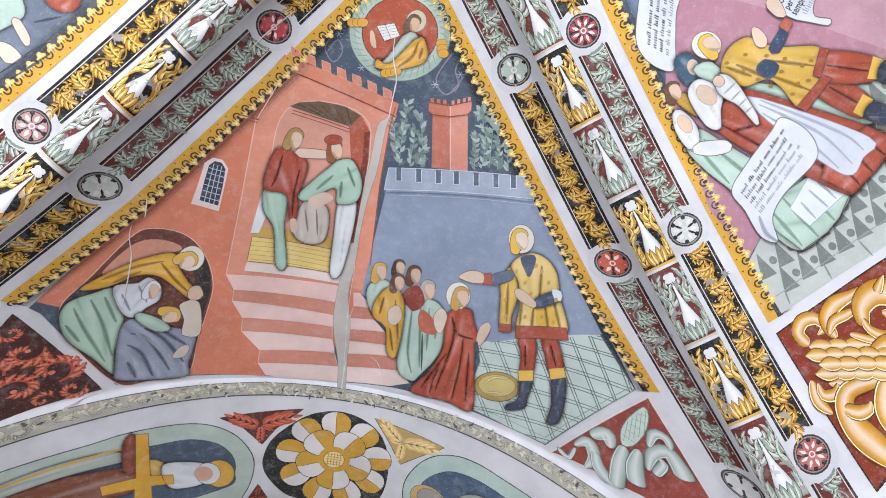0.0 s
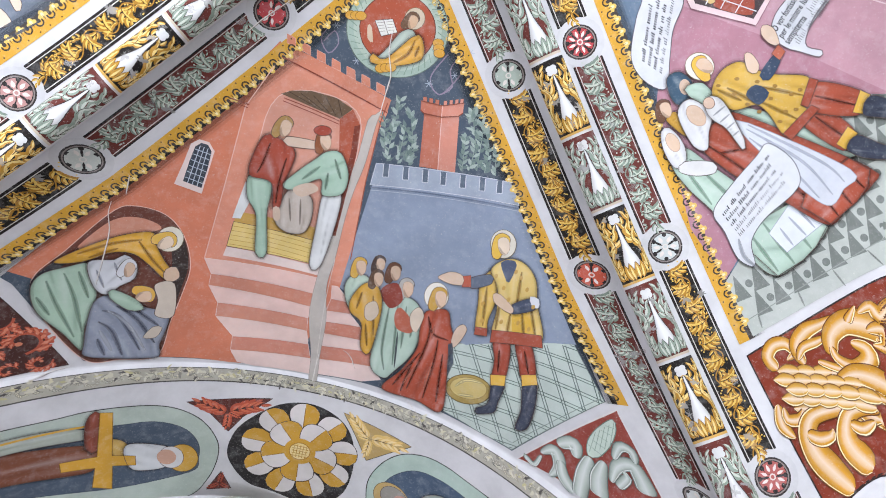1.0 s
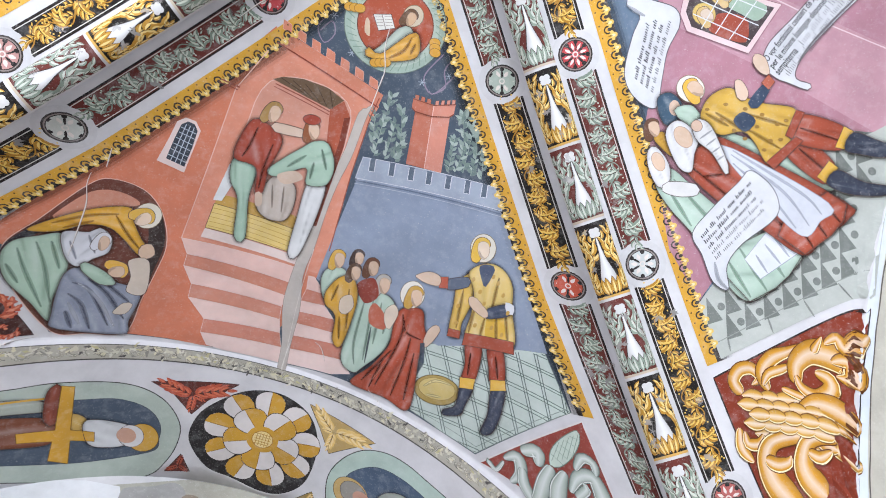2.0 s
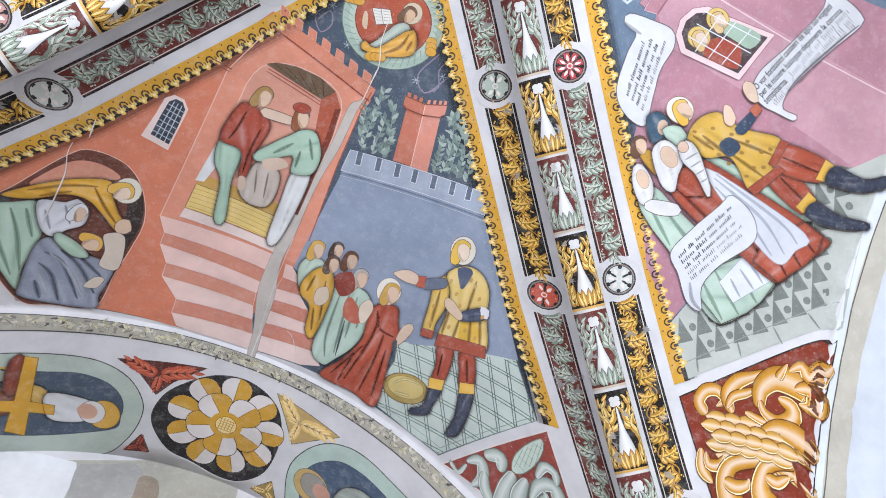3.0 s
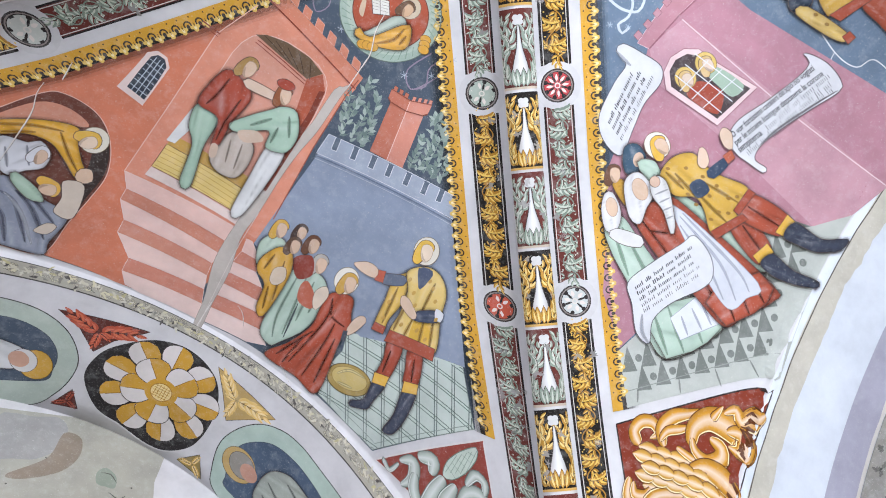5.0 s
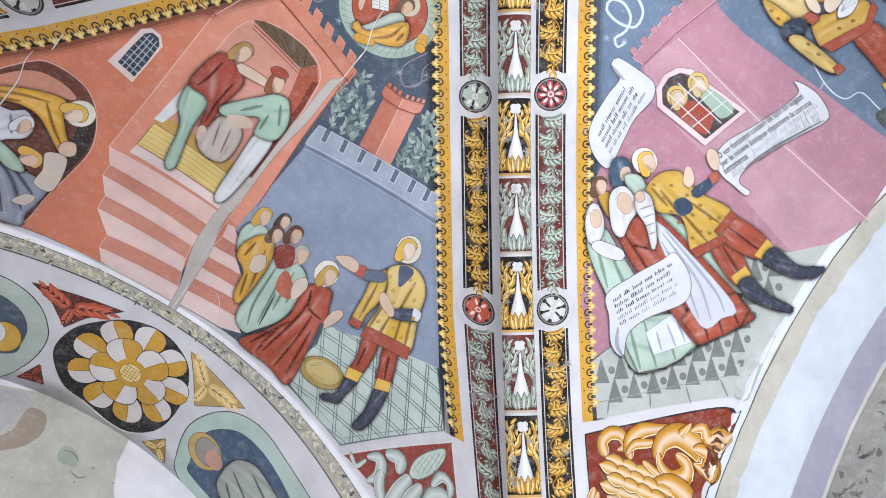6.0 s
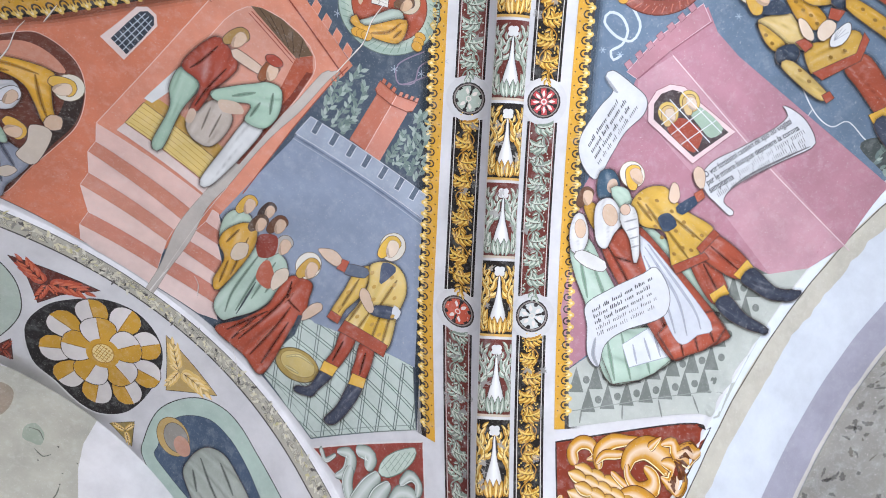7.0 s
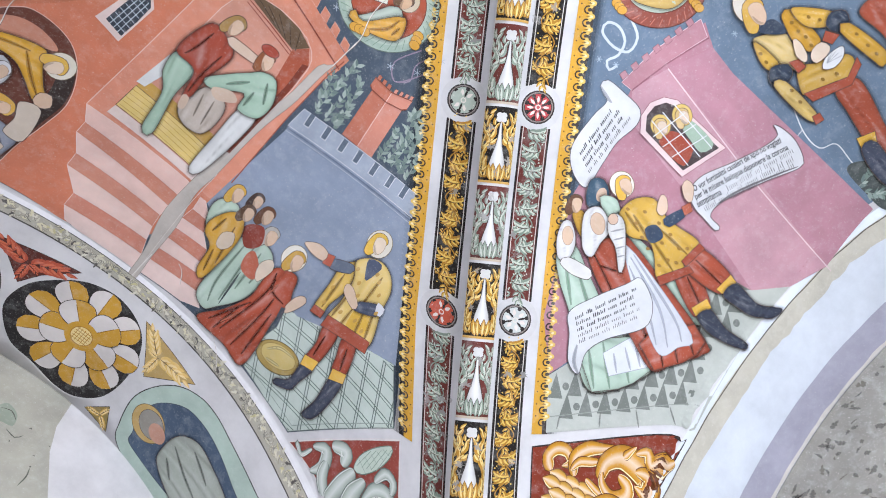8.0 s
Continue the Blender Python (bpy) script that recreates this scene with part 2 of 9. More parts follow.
    def star(self, colour, cx, cy, radii, turn=0.0, squash=1.0, lift=0.0004):
        """A small filled form round its middle, with the given radii."""
        n = len(radii)
        ring = []
        for i, r in enumerate(radii):
            a = 2 * math.pi * i / n
            x, y = r * math.cos(a), r * math.sin(a) * squash
            ring.append((cx + x * math.cos(turn) - y * math.sin(turn), cy + x * math.sin(turn) + y * math.cos(turn)))
        self.add([(cx, cy)] + ring, [[0, 1 + i, 1 + (i + 1) % n] for i in range(n)], colour, self.lift + lift)
        return self

    def leaf(self, colour, x, y, length, width, turn, bend=0.0, lobes=3, lift=0.0004):
        """A lobed acanthus leaf from its stalk end."""
        left, right, steps = [], [], lobes * 4
        for i in range(steps + 1):
            t = i / steps
            tooth = (t * lobes) % 1.0 if lobes > 1 else 0.5
            h = width * 1.3 * (math.sin(math.pi * min(1.0, t ** 0.8)) + 0.04) * (0.5 + 0.5 * math.sin(math.pi * tooth ** 1.7))
            a = turn + bend * t
            px = x + length * t * math.cos(turn + bend * t * 0.5)
            py = y + length * t * math.sin(turn + bend * t * 0.5)
            left.append((px - math.sin(a) * h, py + math.cos(a) * h))
            right.append((px + math.sin(a) * h, py - math.cos(a) * h))
        k = steps + 1
        self.add(left + right, [[i, i + k, i + k + 1, i + 1] for i in range(steps)], colour, self.lift + lift)
        return self

    def done(self, kind=""):
        return finish(self.name, self.verts, self.faces, self.mats, self.index, self.parent, self.label, kind, self.tones)


def thing(name, label, category, group="", kind=""):
    return tagged(new(name), label, category, group, kind)


# ---------------------------------------------------------------- vault, ribs, walls, floor
def sheet(name, rows, mat, thick, label, category, kind="structure", close=True):
    """A grid of points as a slab, thickened away from the room."""
    nu, nv = len(rows), len(rows[0])
    verts = [p for r in rows for p in r]
    faces = [[i * nv + j, i * nv + j + 1, (i + 1) * nv + j + 1, (i + 1) * nv + j] for i in range(nu - 1) for j in range(nv - 1)]
    me = bpy.data.meshes.new(name)
    me.from_pydata(verts, [], faces)
    me.materials.append(mat)
    bm = bmesh.new()
    bm.from_mesh(me)
    bmesh.ops.remove_doubles(bm, verts=bm.verts, dist=1e-5)
    bmesh.ops.recalc_face_normals(bm, faces=bm.faces)
    bm.faces.ensure_lookup_table()
    f = bm.faces[len(bm.faces) // 2]
    if f.normal.dot(Vector((C.x, C.y, 1.6)) - f.calc_center_median()) < 0:
        bmesh.ops.reverse_faces(bm, faces=bm.faces)
    for f in bm.faces:
        f.smooth = True
    bm.to_mesh(me)
    bm.free()
    ob = new(name, me)
    mod = ob.modifiers.new("thickness", "SOLIDIFY")
    mod.thickness, mod.offset = thick, -1
    return tagged(ob, label, category, kind=kind)


NAMES = {1: "north", 2: "east", 3: "west", 4: "south"}
for cell, (a, b, top, m) in CELLS.items():
    rows = []
    for i in range(97):
        v = 0.002 + 0.998 * (1 - (1 - i / 96) ** 1.5)
        row = []
        for j in range(129):
            u = math.sin(math.pi / 2 * (-1 + 2 * j / 128))
            q = C + ((a - C) * (1 - u) / 2 + (b - C) * (1 + u) / 2) * v
            row.append(Vector((q.x, q.y, web_height(cell, q.x, q.y))))
        rows.append(row)
    sheet("vault_web_" + NAMES[cell], rows, PLASTER, 0.18, "whitewashed plaster web of a groined vault, cracked with age", "vault")

DEPTH = {1: 1.05, 2: 0.72, 3: 0.72, 4: 1.05}
for side in CELLS:
    mid, e, n, half, top, m = arch_axes(side)
    xs = [math.sin(math.pi / 2 * (-1 + 2 * i / 144)) for i in range(145)]
    line = [(-half, 0.0), (-half, 0.9)] + [(x * half, profile(x, top, m) + 0.03) for x in xs] + [(half, 0.9), (half, 0.0)]
    rows = []
    for s, z in line:
        row = []
        for d in [DEPTH[side] * k / 8 for k in range(9)]:
            q = mid + e * s + n * d
            row.append(Vector((q.x, q.y, z)))
        rows.append(row)
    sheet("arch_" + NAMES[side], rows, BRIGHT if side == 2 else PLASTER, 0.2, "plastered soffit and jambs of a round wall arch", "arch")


def end_wall(side, mat, holes, label):
    """The wall that closes an arch, with window openings cut through it."""
    mid, e, n, half, top, m = arch_axes(side)
    d0, w = DEPTH[side], half + 0.25
    cuts_s = sorted({-w, w, *[v for h in holes for v in h[:2]]})
    cuts_z = sorted({0.0, top + 0.3, *[v for h in holes for v in h[2:]]})

    def fine(cuts):
        out = []
        for a, b in zip(cuts, cuts[1:]):
            k = max(1, int((b - a) / 0.25))
            out += [a + (b - a) * i / k for i in range(k)]
        return out + [cuts[-1]]
    ss, zs = fine(cuts_s), fine(cuts_z)
    bm = bmesh.new()
    grid = {}

    def vert(i, j):
        if (i, j) not in grid:
            q = mid + e * ss[i] + n * d0
            grid[i, j] = bm.verts.new((q.x, q.y, zs[j]))
        return grid[i, j]
    for i in range(len(ss) - 1):
        for j in range(len(zs) - 1):
            sm, zm = (ss[i] + ss[i + 1]) / 2, (zs[j] + zs[j + 1]) / 2
            if not any(h[0] < sm < h[1] and h[2] < zm < h[3] for h in holes):
                bm.faces.new([vert(i, j), vert(i + 1, j), vert(i + 1, j + 1), vert(i, j + 1)])
    bmesh.ops.recalc_face_normals(bm, faces=bm.faces)
    bm.faces.ensure_lookup_table()
    if bm.faces[0].normal.dot(Vector((-n.x, -n.y, 0))) < 0:
        bmesh.ops.reverse_faces(bm, faces=bm.faces)
    me = bpy.data.meshes.new("wall")
    me.materials.append(mat)
    bm.to_mesh(me)
    bm.free()
    ob = new("wall_" + NAMES[side], me)
    mod = ob.modifiers.new("thickness", "SOLIDIFY")
    mod.thickness, mod.offset = 0.45, -1
    tagged(ob, label, "wall", kind="structure")


# window openings added out of view as places for the lamps
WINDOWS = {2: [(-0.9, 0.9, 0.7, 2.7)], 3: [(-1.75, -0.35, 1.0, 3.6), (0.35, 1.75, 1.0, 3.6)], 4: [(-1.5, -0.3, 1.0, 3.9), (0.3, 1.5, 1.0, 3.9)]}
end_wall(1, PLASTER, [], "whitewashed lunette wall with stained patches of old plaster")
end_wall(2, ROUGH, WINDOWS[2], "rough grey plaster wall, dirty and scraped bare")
end_wall(3, PLASTER, WINDOWS[3], "unseen whitewashed wall with two added window openings")
end_wall(4, PLASTER, WINDOWS[4], "unseen whitewashed wall with two added window openings")

GLASS = bpy.data.materials.new("window_glass")
GLASS.use_nodes = True
GLASS.node_tree.nodes["Principled BSDF"].inputs["Transmission Weight"].default_value = 1.0
GLASS.node_tree.nodes["Principled BSDF"].inputs["Roughness"].default_value = 0.05
number = 0
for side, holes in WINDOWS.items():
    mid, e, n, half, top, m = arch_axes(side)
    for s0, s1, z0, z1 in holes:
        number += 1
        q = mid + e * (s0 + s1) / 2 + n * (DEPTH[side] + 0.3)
        win = thing("window_%d" % number, "unseen leaded window added to light the vault", "window", kind="structure")
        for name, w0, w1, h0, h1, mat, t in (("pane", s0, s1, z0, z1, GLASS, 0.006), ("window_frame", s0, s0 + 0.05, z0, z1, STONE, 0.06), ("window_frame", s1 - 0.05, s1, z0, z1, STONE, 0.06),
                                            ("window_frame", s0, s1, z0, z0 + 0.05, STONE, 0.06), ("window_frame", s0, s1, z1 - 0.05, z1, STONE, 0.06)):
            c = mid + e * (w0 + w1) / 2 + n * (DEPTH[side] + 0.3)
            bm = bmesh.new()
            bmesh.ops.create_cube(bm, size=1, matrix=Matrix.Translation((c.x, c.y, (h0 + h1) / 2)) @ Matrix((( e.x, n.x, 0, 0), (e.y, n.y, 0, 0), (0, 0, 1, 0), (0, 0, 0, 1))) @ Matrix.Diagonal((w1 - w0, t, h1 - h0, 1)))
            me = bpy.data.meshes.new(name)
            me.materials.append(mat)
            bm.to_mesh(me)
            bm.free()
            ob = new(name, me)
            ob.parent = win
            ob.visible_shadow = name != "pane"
        # area lamp added in each unseen opening, its strength balanced per side
        lamp = bpy.data.lights.new("window_fill", "AREA")
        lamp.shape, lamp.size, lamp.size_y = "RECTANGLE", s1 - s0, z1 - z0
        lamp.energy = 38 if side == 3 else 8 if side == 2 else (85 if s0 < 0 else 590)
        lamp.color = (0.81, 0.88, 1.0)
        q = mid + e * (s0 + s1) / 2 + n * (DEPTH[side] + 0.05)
        ob = new("window_fill", lamp)
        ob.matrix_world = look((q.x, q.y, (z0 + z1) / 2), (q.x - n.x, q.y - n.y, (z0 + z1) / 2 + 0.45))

# stone floor, out of view, coloured pale to throw light up at the vault
me = bpy.data.meshes.new("floor")
bm = bmesh.new()
bmesh.ops.create_grid(bm, x_segments=20, y_segments=20, size=7)
bmesh.ops.translate(bm, verts=bm.verts, vec=(C.x, C.y, 0))
bm.to_mesh(me)
bm.free()
me.materials.append(paint("#dad8d4", 0.6, 0.7, 0.3))
mod = new("floor", me)
tagged(mod, "unseen stone floor, coloured pale to bounce light upward", "floor", kind="structure")
mod.modifiers.new("thickness", "SOLIDIFY").thickness = 0.2


# ---------------------------------------------------------------- ribs with their painted rolls
SEG, SEG0 = 0.395, 0.41
for k in (1, 2, 3, 4):
    rib = thing("rib_%d" % k, "round plaster vault rib painted in red and black lengths", "rib", "vault ribs", "structure")
    roll = roll_surface(k)
    length = float(TABLES[k][1][-1])
    i, l0 = 0, 0.02
    while l0 < length:
        l1 = min(length, SEG0 + SEG * i if SEG0 + SEG * i > l0 else l0 + SEG)
        dark = (i % 2 == 0)
        mo = Motif("rib_length", rib, roll, 0)
        ls = [l0 + (l1 - l0) * a / 6 for a in range(7)]
        ws = [ROLL * math.pi * (-0.62 + 1.24 * a / 14) for a in range(15)]
        mo.add([(l, w) for l in ls for w in ws], [[a * 15 + b, a * 15 + b + 1, (a + 1) * 15 + b + 1, (a + 1) * 15 + b] for a in range(6) for b in range(14)], PLASTER, 0.0)
        ob = mo.done()
        for f in ob.data.polygons:
            f.use_smooth = True
        i, l0 = i + 1, l1

RED, BLACK = "#662f28", "#1f1a17"


def sprig(p, path, n=9):
    """A thin stem with narrow leaves to both sides."""
    p.line("#8b9a90", path, 0.004)
    q = smooth_loop(path, False)
    for i in range(1, len(q) * 2):
        x, y = q[i // 2]
        a, b = q[max(0, i // 2 - 1)], q[min(len(q) - 1, i // 2 + 1)]
        t = math.atan2(b[1] - a[1], b[0] - a[0]) + random.choice((-1, 1)) * random.uniform(0.4, 0.9)
        p.leaf(random.choice(("#8e9d95", "#a3afa6", "#76877f", "#6c7c78")), x, y, random.uniform(0.03, 0.055), random.uniform(0.006, 0.009), t, random.uniform(-0.5, 0.5), 1, 0.0002 * (i % 3) + 0.0002)


def script(p, a, b, up, weight=0.0045):
    """A row of unreadable old script: plain upright bars in groups."""
    dx, dy = b[0] - a[0], b[1] - a[1]
    length = math.hypot(dx, dy)
    l = 0.01
    while l < length - 0.02:
        for i in range(random.randint(3, 8)):
            if l > length - 0.01:
                break
            f, h = l / length, random.choice((0.8, 0.8, 0.85, 1.25))
            x, y = a[0] + dx * f, a[1] + dy * f
            p.line("#3f3d42", [(x - up[0] * 0.4, y - up[1] * 0.4), (x + up[0] * (h - 0.4), y + up[1] * (h - 0.4))], weight * random.uniform(0.8, 1.3), smooth=False, lift=0.0004)
            l += random.uniform(0.0085, 0.0125)
        l += 0.014


def lettering(p, words, a, b, up):
    """Readable words set along a line of a painted scroll."""
    data = bpy.data.curves.new("words", "FONT")
    data.body, data.resolution_u, data.offset = words, 2, 0.018
    ob = bpy.data.objects.new("words", data)
    me = bpy.data.meshes.new_from_object(ob)
    width = max(v.co.x for v in me.vertices)
    dx, dy, tall = b[0] - a[0], b[1] - a[1], 2.0
    p.add([(a[0] + dx * v.co.x / width + up[0] * (v.co.y * tall - 0.4), a[1] + dy * v.co.x / width + up[1] * (v.co.y * tall - 0.4)) for v in me.vertices],
          [list(f.vertices) for f in me.polygons], "#2c2a30", p.lift + 0.0006)
    bpy.data.meshes.remove(me)
    bpy.data.objects.remove(ob)


def rosette(p, cx, cy, ra, rb):
    """Two rings of two-toned petals round a netted heart."""
    def petal(angle, r0, r1, w):
        n = 12
        pts = []
        for i in range(n):
            f = 2 * math.pi * i / n
            u, v = (r0 + r1) / 2 + (r1 - r0) / 2 * math.cos(f), w * math.sin(f) * (1 + 0.25 * math.cos(f))
            a = math.cos(angle) * u - math.sin(angle) * v, math.sin(angle) * u + math.cos(angle) * v
            pts.append((cx + a[0] * ra, cy + a[1] * rb))
        return pts
    for count, r0, r1, w, turn in ((9, 0.40, 0.95, 0.235, -0.23), (5, 0.1, 0.63, 0.27, 0.25)):
        for i in range(count):
            a = turn + 2 * math.pi * i / count
            q = petal(a, r0, r1, w)
            p.fill("#d6cecb", q, True, rim="#3a2f2a", w=0.006)
            m = len(q) // 2
            p.fill("#c69638", q[:m + 1] + [(cx + ra * math.cos(a) * (r0 + (r1 - r0) * g), cy + rb * math.sin(a) * (r0 + (r1 - r0) * g)) for g in (0.25, 0.5, 0.75)])
            p.line("#8f6620", [(cx + ra * math.cos(a) * (r0 + 0.05), cy + rb * math.sin(a) * (r0 + 0.05)), (cx + ra * math.cos(a) * (r1 - 0.08), cy + rb * math.sin(a) * (r1 - 0.08))], 0.005)
    p.fill("#c69638", [(cx + 0.26 * ra * math.cos(2 * math.pi * i / 14), cy + 0.26 * rb * math.sin(2 * math.pi * i / 14)) for i in range(14)], True)
    heart = [(cx + 0.17 * ra * math.cos(2 * math.pi * i / 14), cy + 0.17 * rb * math.sin(2 * math.pi * i / 14)) for i in range(14)]
    p.fill("#e2c98e", heart, True, rim="#a87a2c", w=0.008)
    for k in (-0.1, -0.05, 0, 0.05, 0.1):
        p.line("#a87a2c", [(cx + k * ra, cy - 0.13 * rb), (cx + k * ra, cy + 0.13 * rb)], 0.004)
        p.line("#a87a2c", [(cx - 0.13 * ra, cy + k * rb), (cx + 0.13 * ra, cy + k * rb)], 0.004)


STOPS = {(2, 1): [1.205, 2.335, 3.58], (2, -1): [1.19, 2.285, 3.455], (1, -1): [1.215, 2.40, 3.55], (1, 1): [1.2, 2.345, 3.5]}
FIRST_DARK = {(2, 1): False, (2, -1): True, (1, -1): True, (1, 1): False}
CENTRES = {(2, 1): ["#a9b3a6", "#c0563f", "#d5d6d2"], (2, -1): ["#b9474a", "#cdd0cd", "#b0605a"], (1, -1): ["#b9474a", "#c3c5bd", "#c0563f"], (1, 1): ["#a9b3a6", "#b98a84", "#c0563f"]}


def volute(p, x, y, r, turn, hand, leaf, light):
    """A leafy scroll: a coiled stem with lobed leaves on its outer side."""
    pts = []
    for i in range(13):
        f = i / 12
        a, q = turn + hand * f * 5.6, r * (1 - 0.82 * f)
        pts.append((x + q * math.cos(a), y + q * math.sin(a)))
    p.line(leaf, pts, r * 0.17)
    for i in range(1, 11):
        a = turn + hand * i / 12 * 5.6
        up = random.uniform(0.0001, 0.0005)
        out, ln = a + hand * random.uniform(0.5, 0.9), r * (0.86 - 0.04 * i) * random.uniform(0.85, 1.15)
        p.leaf(leaf, pts[i][0], pts[i][1], ln, ln * 0.27, out, hand * 0.9, 3, up)
        p.leaf(light, pts[i][0], pts[i][1], ln * 0.88, ln * 0.11, out, hand * 0.9, 2, up + 0.0003)
    p.star(light, pts[-1][0], pts[-1][1], [r * 0.16] * 8, 0, 1, 0.0006)


def vine(p, l0, l1, d0, d1, leaf, light, dark):
    """A running scroll in a strip: a waving stem with curling acanthus leaves and berries."""
    mid, half, n = (d0 + d1) / 2, abs(d1 - d0) / 2, max(2, round((l1 - l0) / 0.098))
    p.lift += 0.0008
    p.clip = (min(d0, d1), max(d0, d1))
    step = (l1 - l0) / n
    wave = lambda f: mid + half * 0.7 * math.sin(math.pi * (f + 0.5))
    p.line(leaf, [(l0 + step * i * 0.25, wave(i * 0.25)) for i in range(4 * n + 1)], 0.006)
    for i in range(2 * n):
        p.acanthus(l0 + step * (i + random.uniform(0.2, 0.8)) / 2, mid + random.uniform(-0.6, 0.6) * half, random.uniform(0.05, 0.06), random.uniform(0, 6.28), random.uniform(-1.5, 1.5), leaf, light, dark, 2, 0.5)
    p.lift += 0.0009
    for i in range(n):
        hand = 1 if i % 2 else -1
        l, r = l0 + step * (i + 0.1), random.uniform(0.92, 1.08)
        p.acanthus(l, wave(i + 0.1), 0.105 * r, hand * 0.95, hand * 1.5, leaf, light, dark, 4, 0.5)
        p.acanthus(l + 0.5 * step, wave(i + 0.6), 0.07 * r, -hand * 0.7, hand * 1.7, leaf, light, dark, 3, 0.55)
        for j in range(6):
            p.star(light, l + random.uniform(-0.5, 0.5) * step, mid + random.choice((-1, 1)) * half * random.uniform(0.4, 0.93), [0.0042] * 6, 0, 1, 0.0007)
    p.clip = None


def roundel(k, side, l, colour, surface):
    d = side * 0.187
    w = thing("painted_roundel", "small painted wheel flower in a dark ring on white", "roundel", "rib roundels")
    p = Motif("disc", w, surface, 4.6)
    ring = lambda r, n=20: [(l + r * math.cos(2 * math.pi * i / n), d + r * math.sin(2 * math.pi * i / n)) for i in range(n)]
    p.fill("#d2cfd0", ring(0.118))
    p.fill("#37302e", ring(0.084))
    p.fill("#8d817c", ring(0.076))
    p.fill("#2e2827", ring(0.07))
    disc = p.done()
    p = Motif("flower", disc, surface, 7.4)
    petals = random.choice((6, 8))
    p.star(colour, l, d, [0.066] * 24, 0, 1, 0.0002)
    for i in range(petals):
        a = 2 * math.pi * i / petals + 0.3
        p.comma("#2e2827", l + 0.014 * math.cos(a), d + 0.014 * math.sin(a), 0.053, 0.005, a, 0.0, 0.0004)
        p.star("#2e2827", l + 0.06 * math.cos(a), d + 0.06 * math.sin(a), [0.011] * 9, a, 1, 0.0005)
        b = a + math.pi / petals
        p.comma("#ded3cb", l + 0.024 * math.cos(b), d + 0.024 * math.sin(b), 0.034, 0.05 / petals, b, 0.15, 0.0007)
    p.star("#d9cfc6", l, d, [0.015] * 10, 0, 1, 0.0009)
    p.star(colour, l, d, [0.009] * 8, 0, 1, 0.0012)
    p.done()


ENDS = {(2, 1): 3.098, (2, -1): 2.866, (1, -1): 3.181, (1, 1): 3.3}
for (k, side), stops in STOPS.items():
    cell = LEFT_CELL[k] if side > 0 else RIGHT_CELL[k]
    surface = rib_band_surface(k, cell)
    border = thing("painted_border", "acanthus strips and scalloped yellow edge beside a rib", "border", "rib borders")
    marks = [0.35] + stops + [4.6]
    dark = FIRST_DARK[k, side]
    for a, b in zip(marks, marks[1:]):
        l0, l1 = a + (0.10 if a > 0.4 else 0), b - 0.10
        p = Motif("strip", border, surface, 2.2)
        p.fill(BLACK if dark else RED, [(l0, side * 0.112), (l1, side * 0.112), (l1, side * 0.262), (l0, side * 0.262)])
        strip = p.done()
        for d, w, c in ((0.116, 0.009, "#241d1b"), (0.258, 0.009, "#241d1b"), (0.126, 0.004, "#cfc9c4"), (0.248, 0.004, "#cfc9c4")):
            Motif("strip_line", strip, surface, 3.0).line(c, [(l0, side * d), (l1, side * d)], w, smooth=False).done()
        p = Motif("acanthus", strip, surface, 3.4)
        vine(p, l0 + 0.01, l1 - 0.01, side * 0.131, side * 0.243, *(("#a8792a", "#dcb95e", "#4a3312") if dark else ("#7d8a7c", "#c0c5b6", "#46302b")))
        p.done("stuff")
        p = Motif("worn_patch", strip, surface, 6.2, "rubbed bare plaster")
        for j in range(int((l1 - l0) * (16 if (k, side) == (2, 1) and a > 2 else 5)) if a > 0.4 else 2):
            p.star(random.choice(("#cfc9c4@0.35", "#b9a8a2@0.35", "#d6d1cd@0.4")), random.uniform(l0, l1), side * random.uniform(0.12, 0.255), [random.uniform(0.004, 0.036) for _ in range(17)], random.random() * 6, 0.8, 0.0001 * j)
        p.done("stuff")
        dark = not dark
    end = ENDS[k, side]
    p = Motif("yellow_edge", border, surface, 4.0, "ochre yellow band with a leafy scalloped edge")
    # shade beside the yellow band, painted as three see-through dark strips
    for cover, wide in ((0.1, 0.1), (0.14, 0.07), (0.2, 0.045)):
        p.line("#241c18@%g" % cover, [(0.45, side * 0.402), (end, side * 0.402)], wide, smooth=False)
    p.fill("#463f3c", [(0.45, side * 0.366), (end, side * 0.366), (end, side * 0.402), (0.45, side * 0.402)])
    p.fill("#cf9c38", [(0.45, side * 0.318), (end, side * 0.318), (end, side * 0.372), (0.45, side * 0.372)])
    n = int((end - 0.45) / 0.062)
    for i in range(n):
        l = 0.45 + (i + 0.5) * 0.062
        for dl, dd in ((0, 0.396), (-0.0135, 0.381), (0.0135, 0.381)):
            p.star("#dcb964", l + dl, side * dd, [0.0125] * 9, 0, 1.0, 0.0005)
        p.star("#ead8a8", l, side * 0.388, [0.007] * 6, 0, 1.5, 0.0008)
        p.line("#8a6526", [(l, side * 0.362), (l, side * 0.385)], 0.003, lift=0.0009)
        m = l + 0.031
        p.line("#3d332c", [(m - 0.016, side * 0.376), (m - 0.015, side * 0.36), (m, side * 0.351), (m + 0.015, side * 0.36), (m + 0.016, side * 0.376)], 0.0075, lift=0.0006)
        p.star("#463f3c", m, side * 0.377, [0.009] * 8, 0, 1.2, 0.0006)
        p.star("#5a4526", l + random.uniform(-0.008, 0.008), side * 0.333, [0.0045] * 5, 0, 1, 0.0006)
    p.done()
    for l, colour in zip(stops, CENTRES[k, side]):
        roundel(k, side, l, colour, surface)

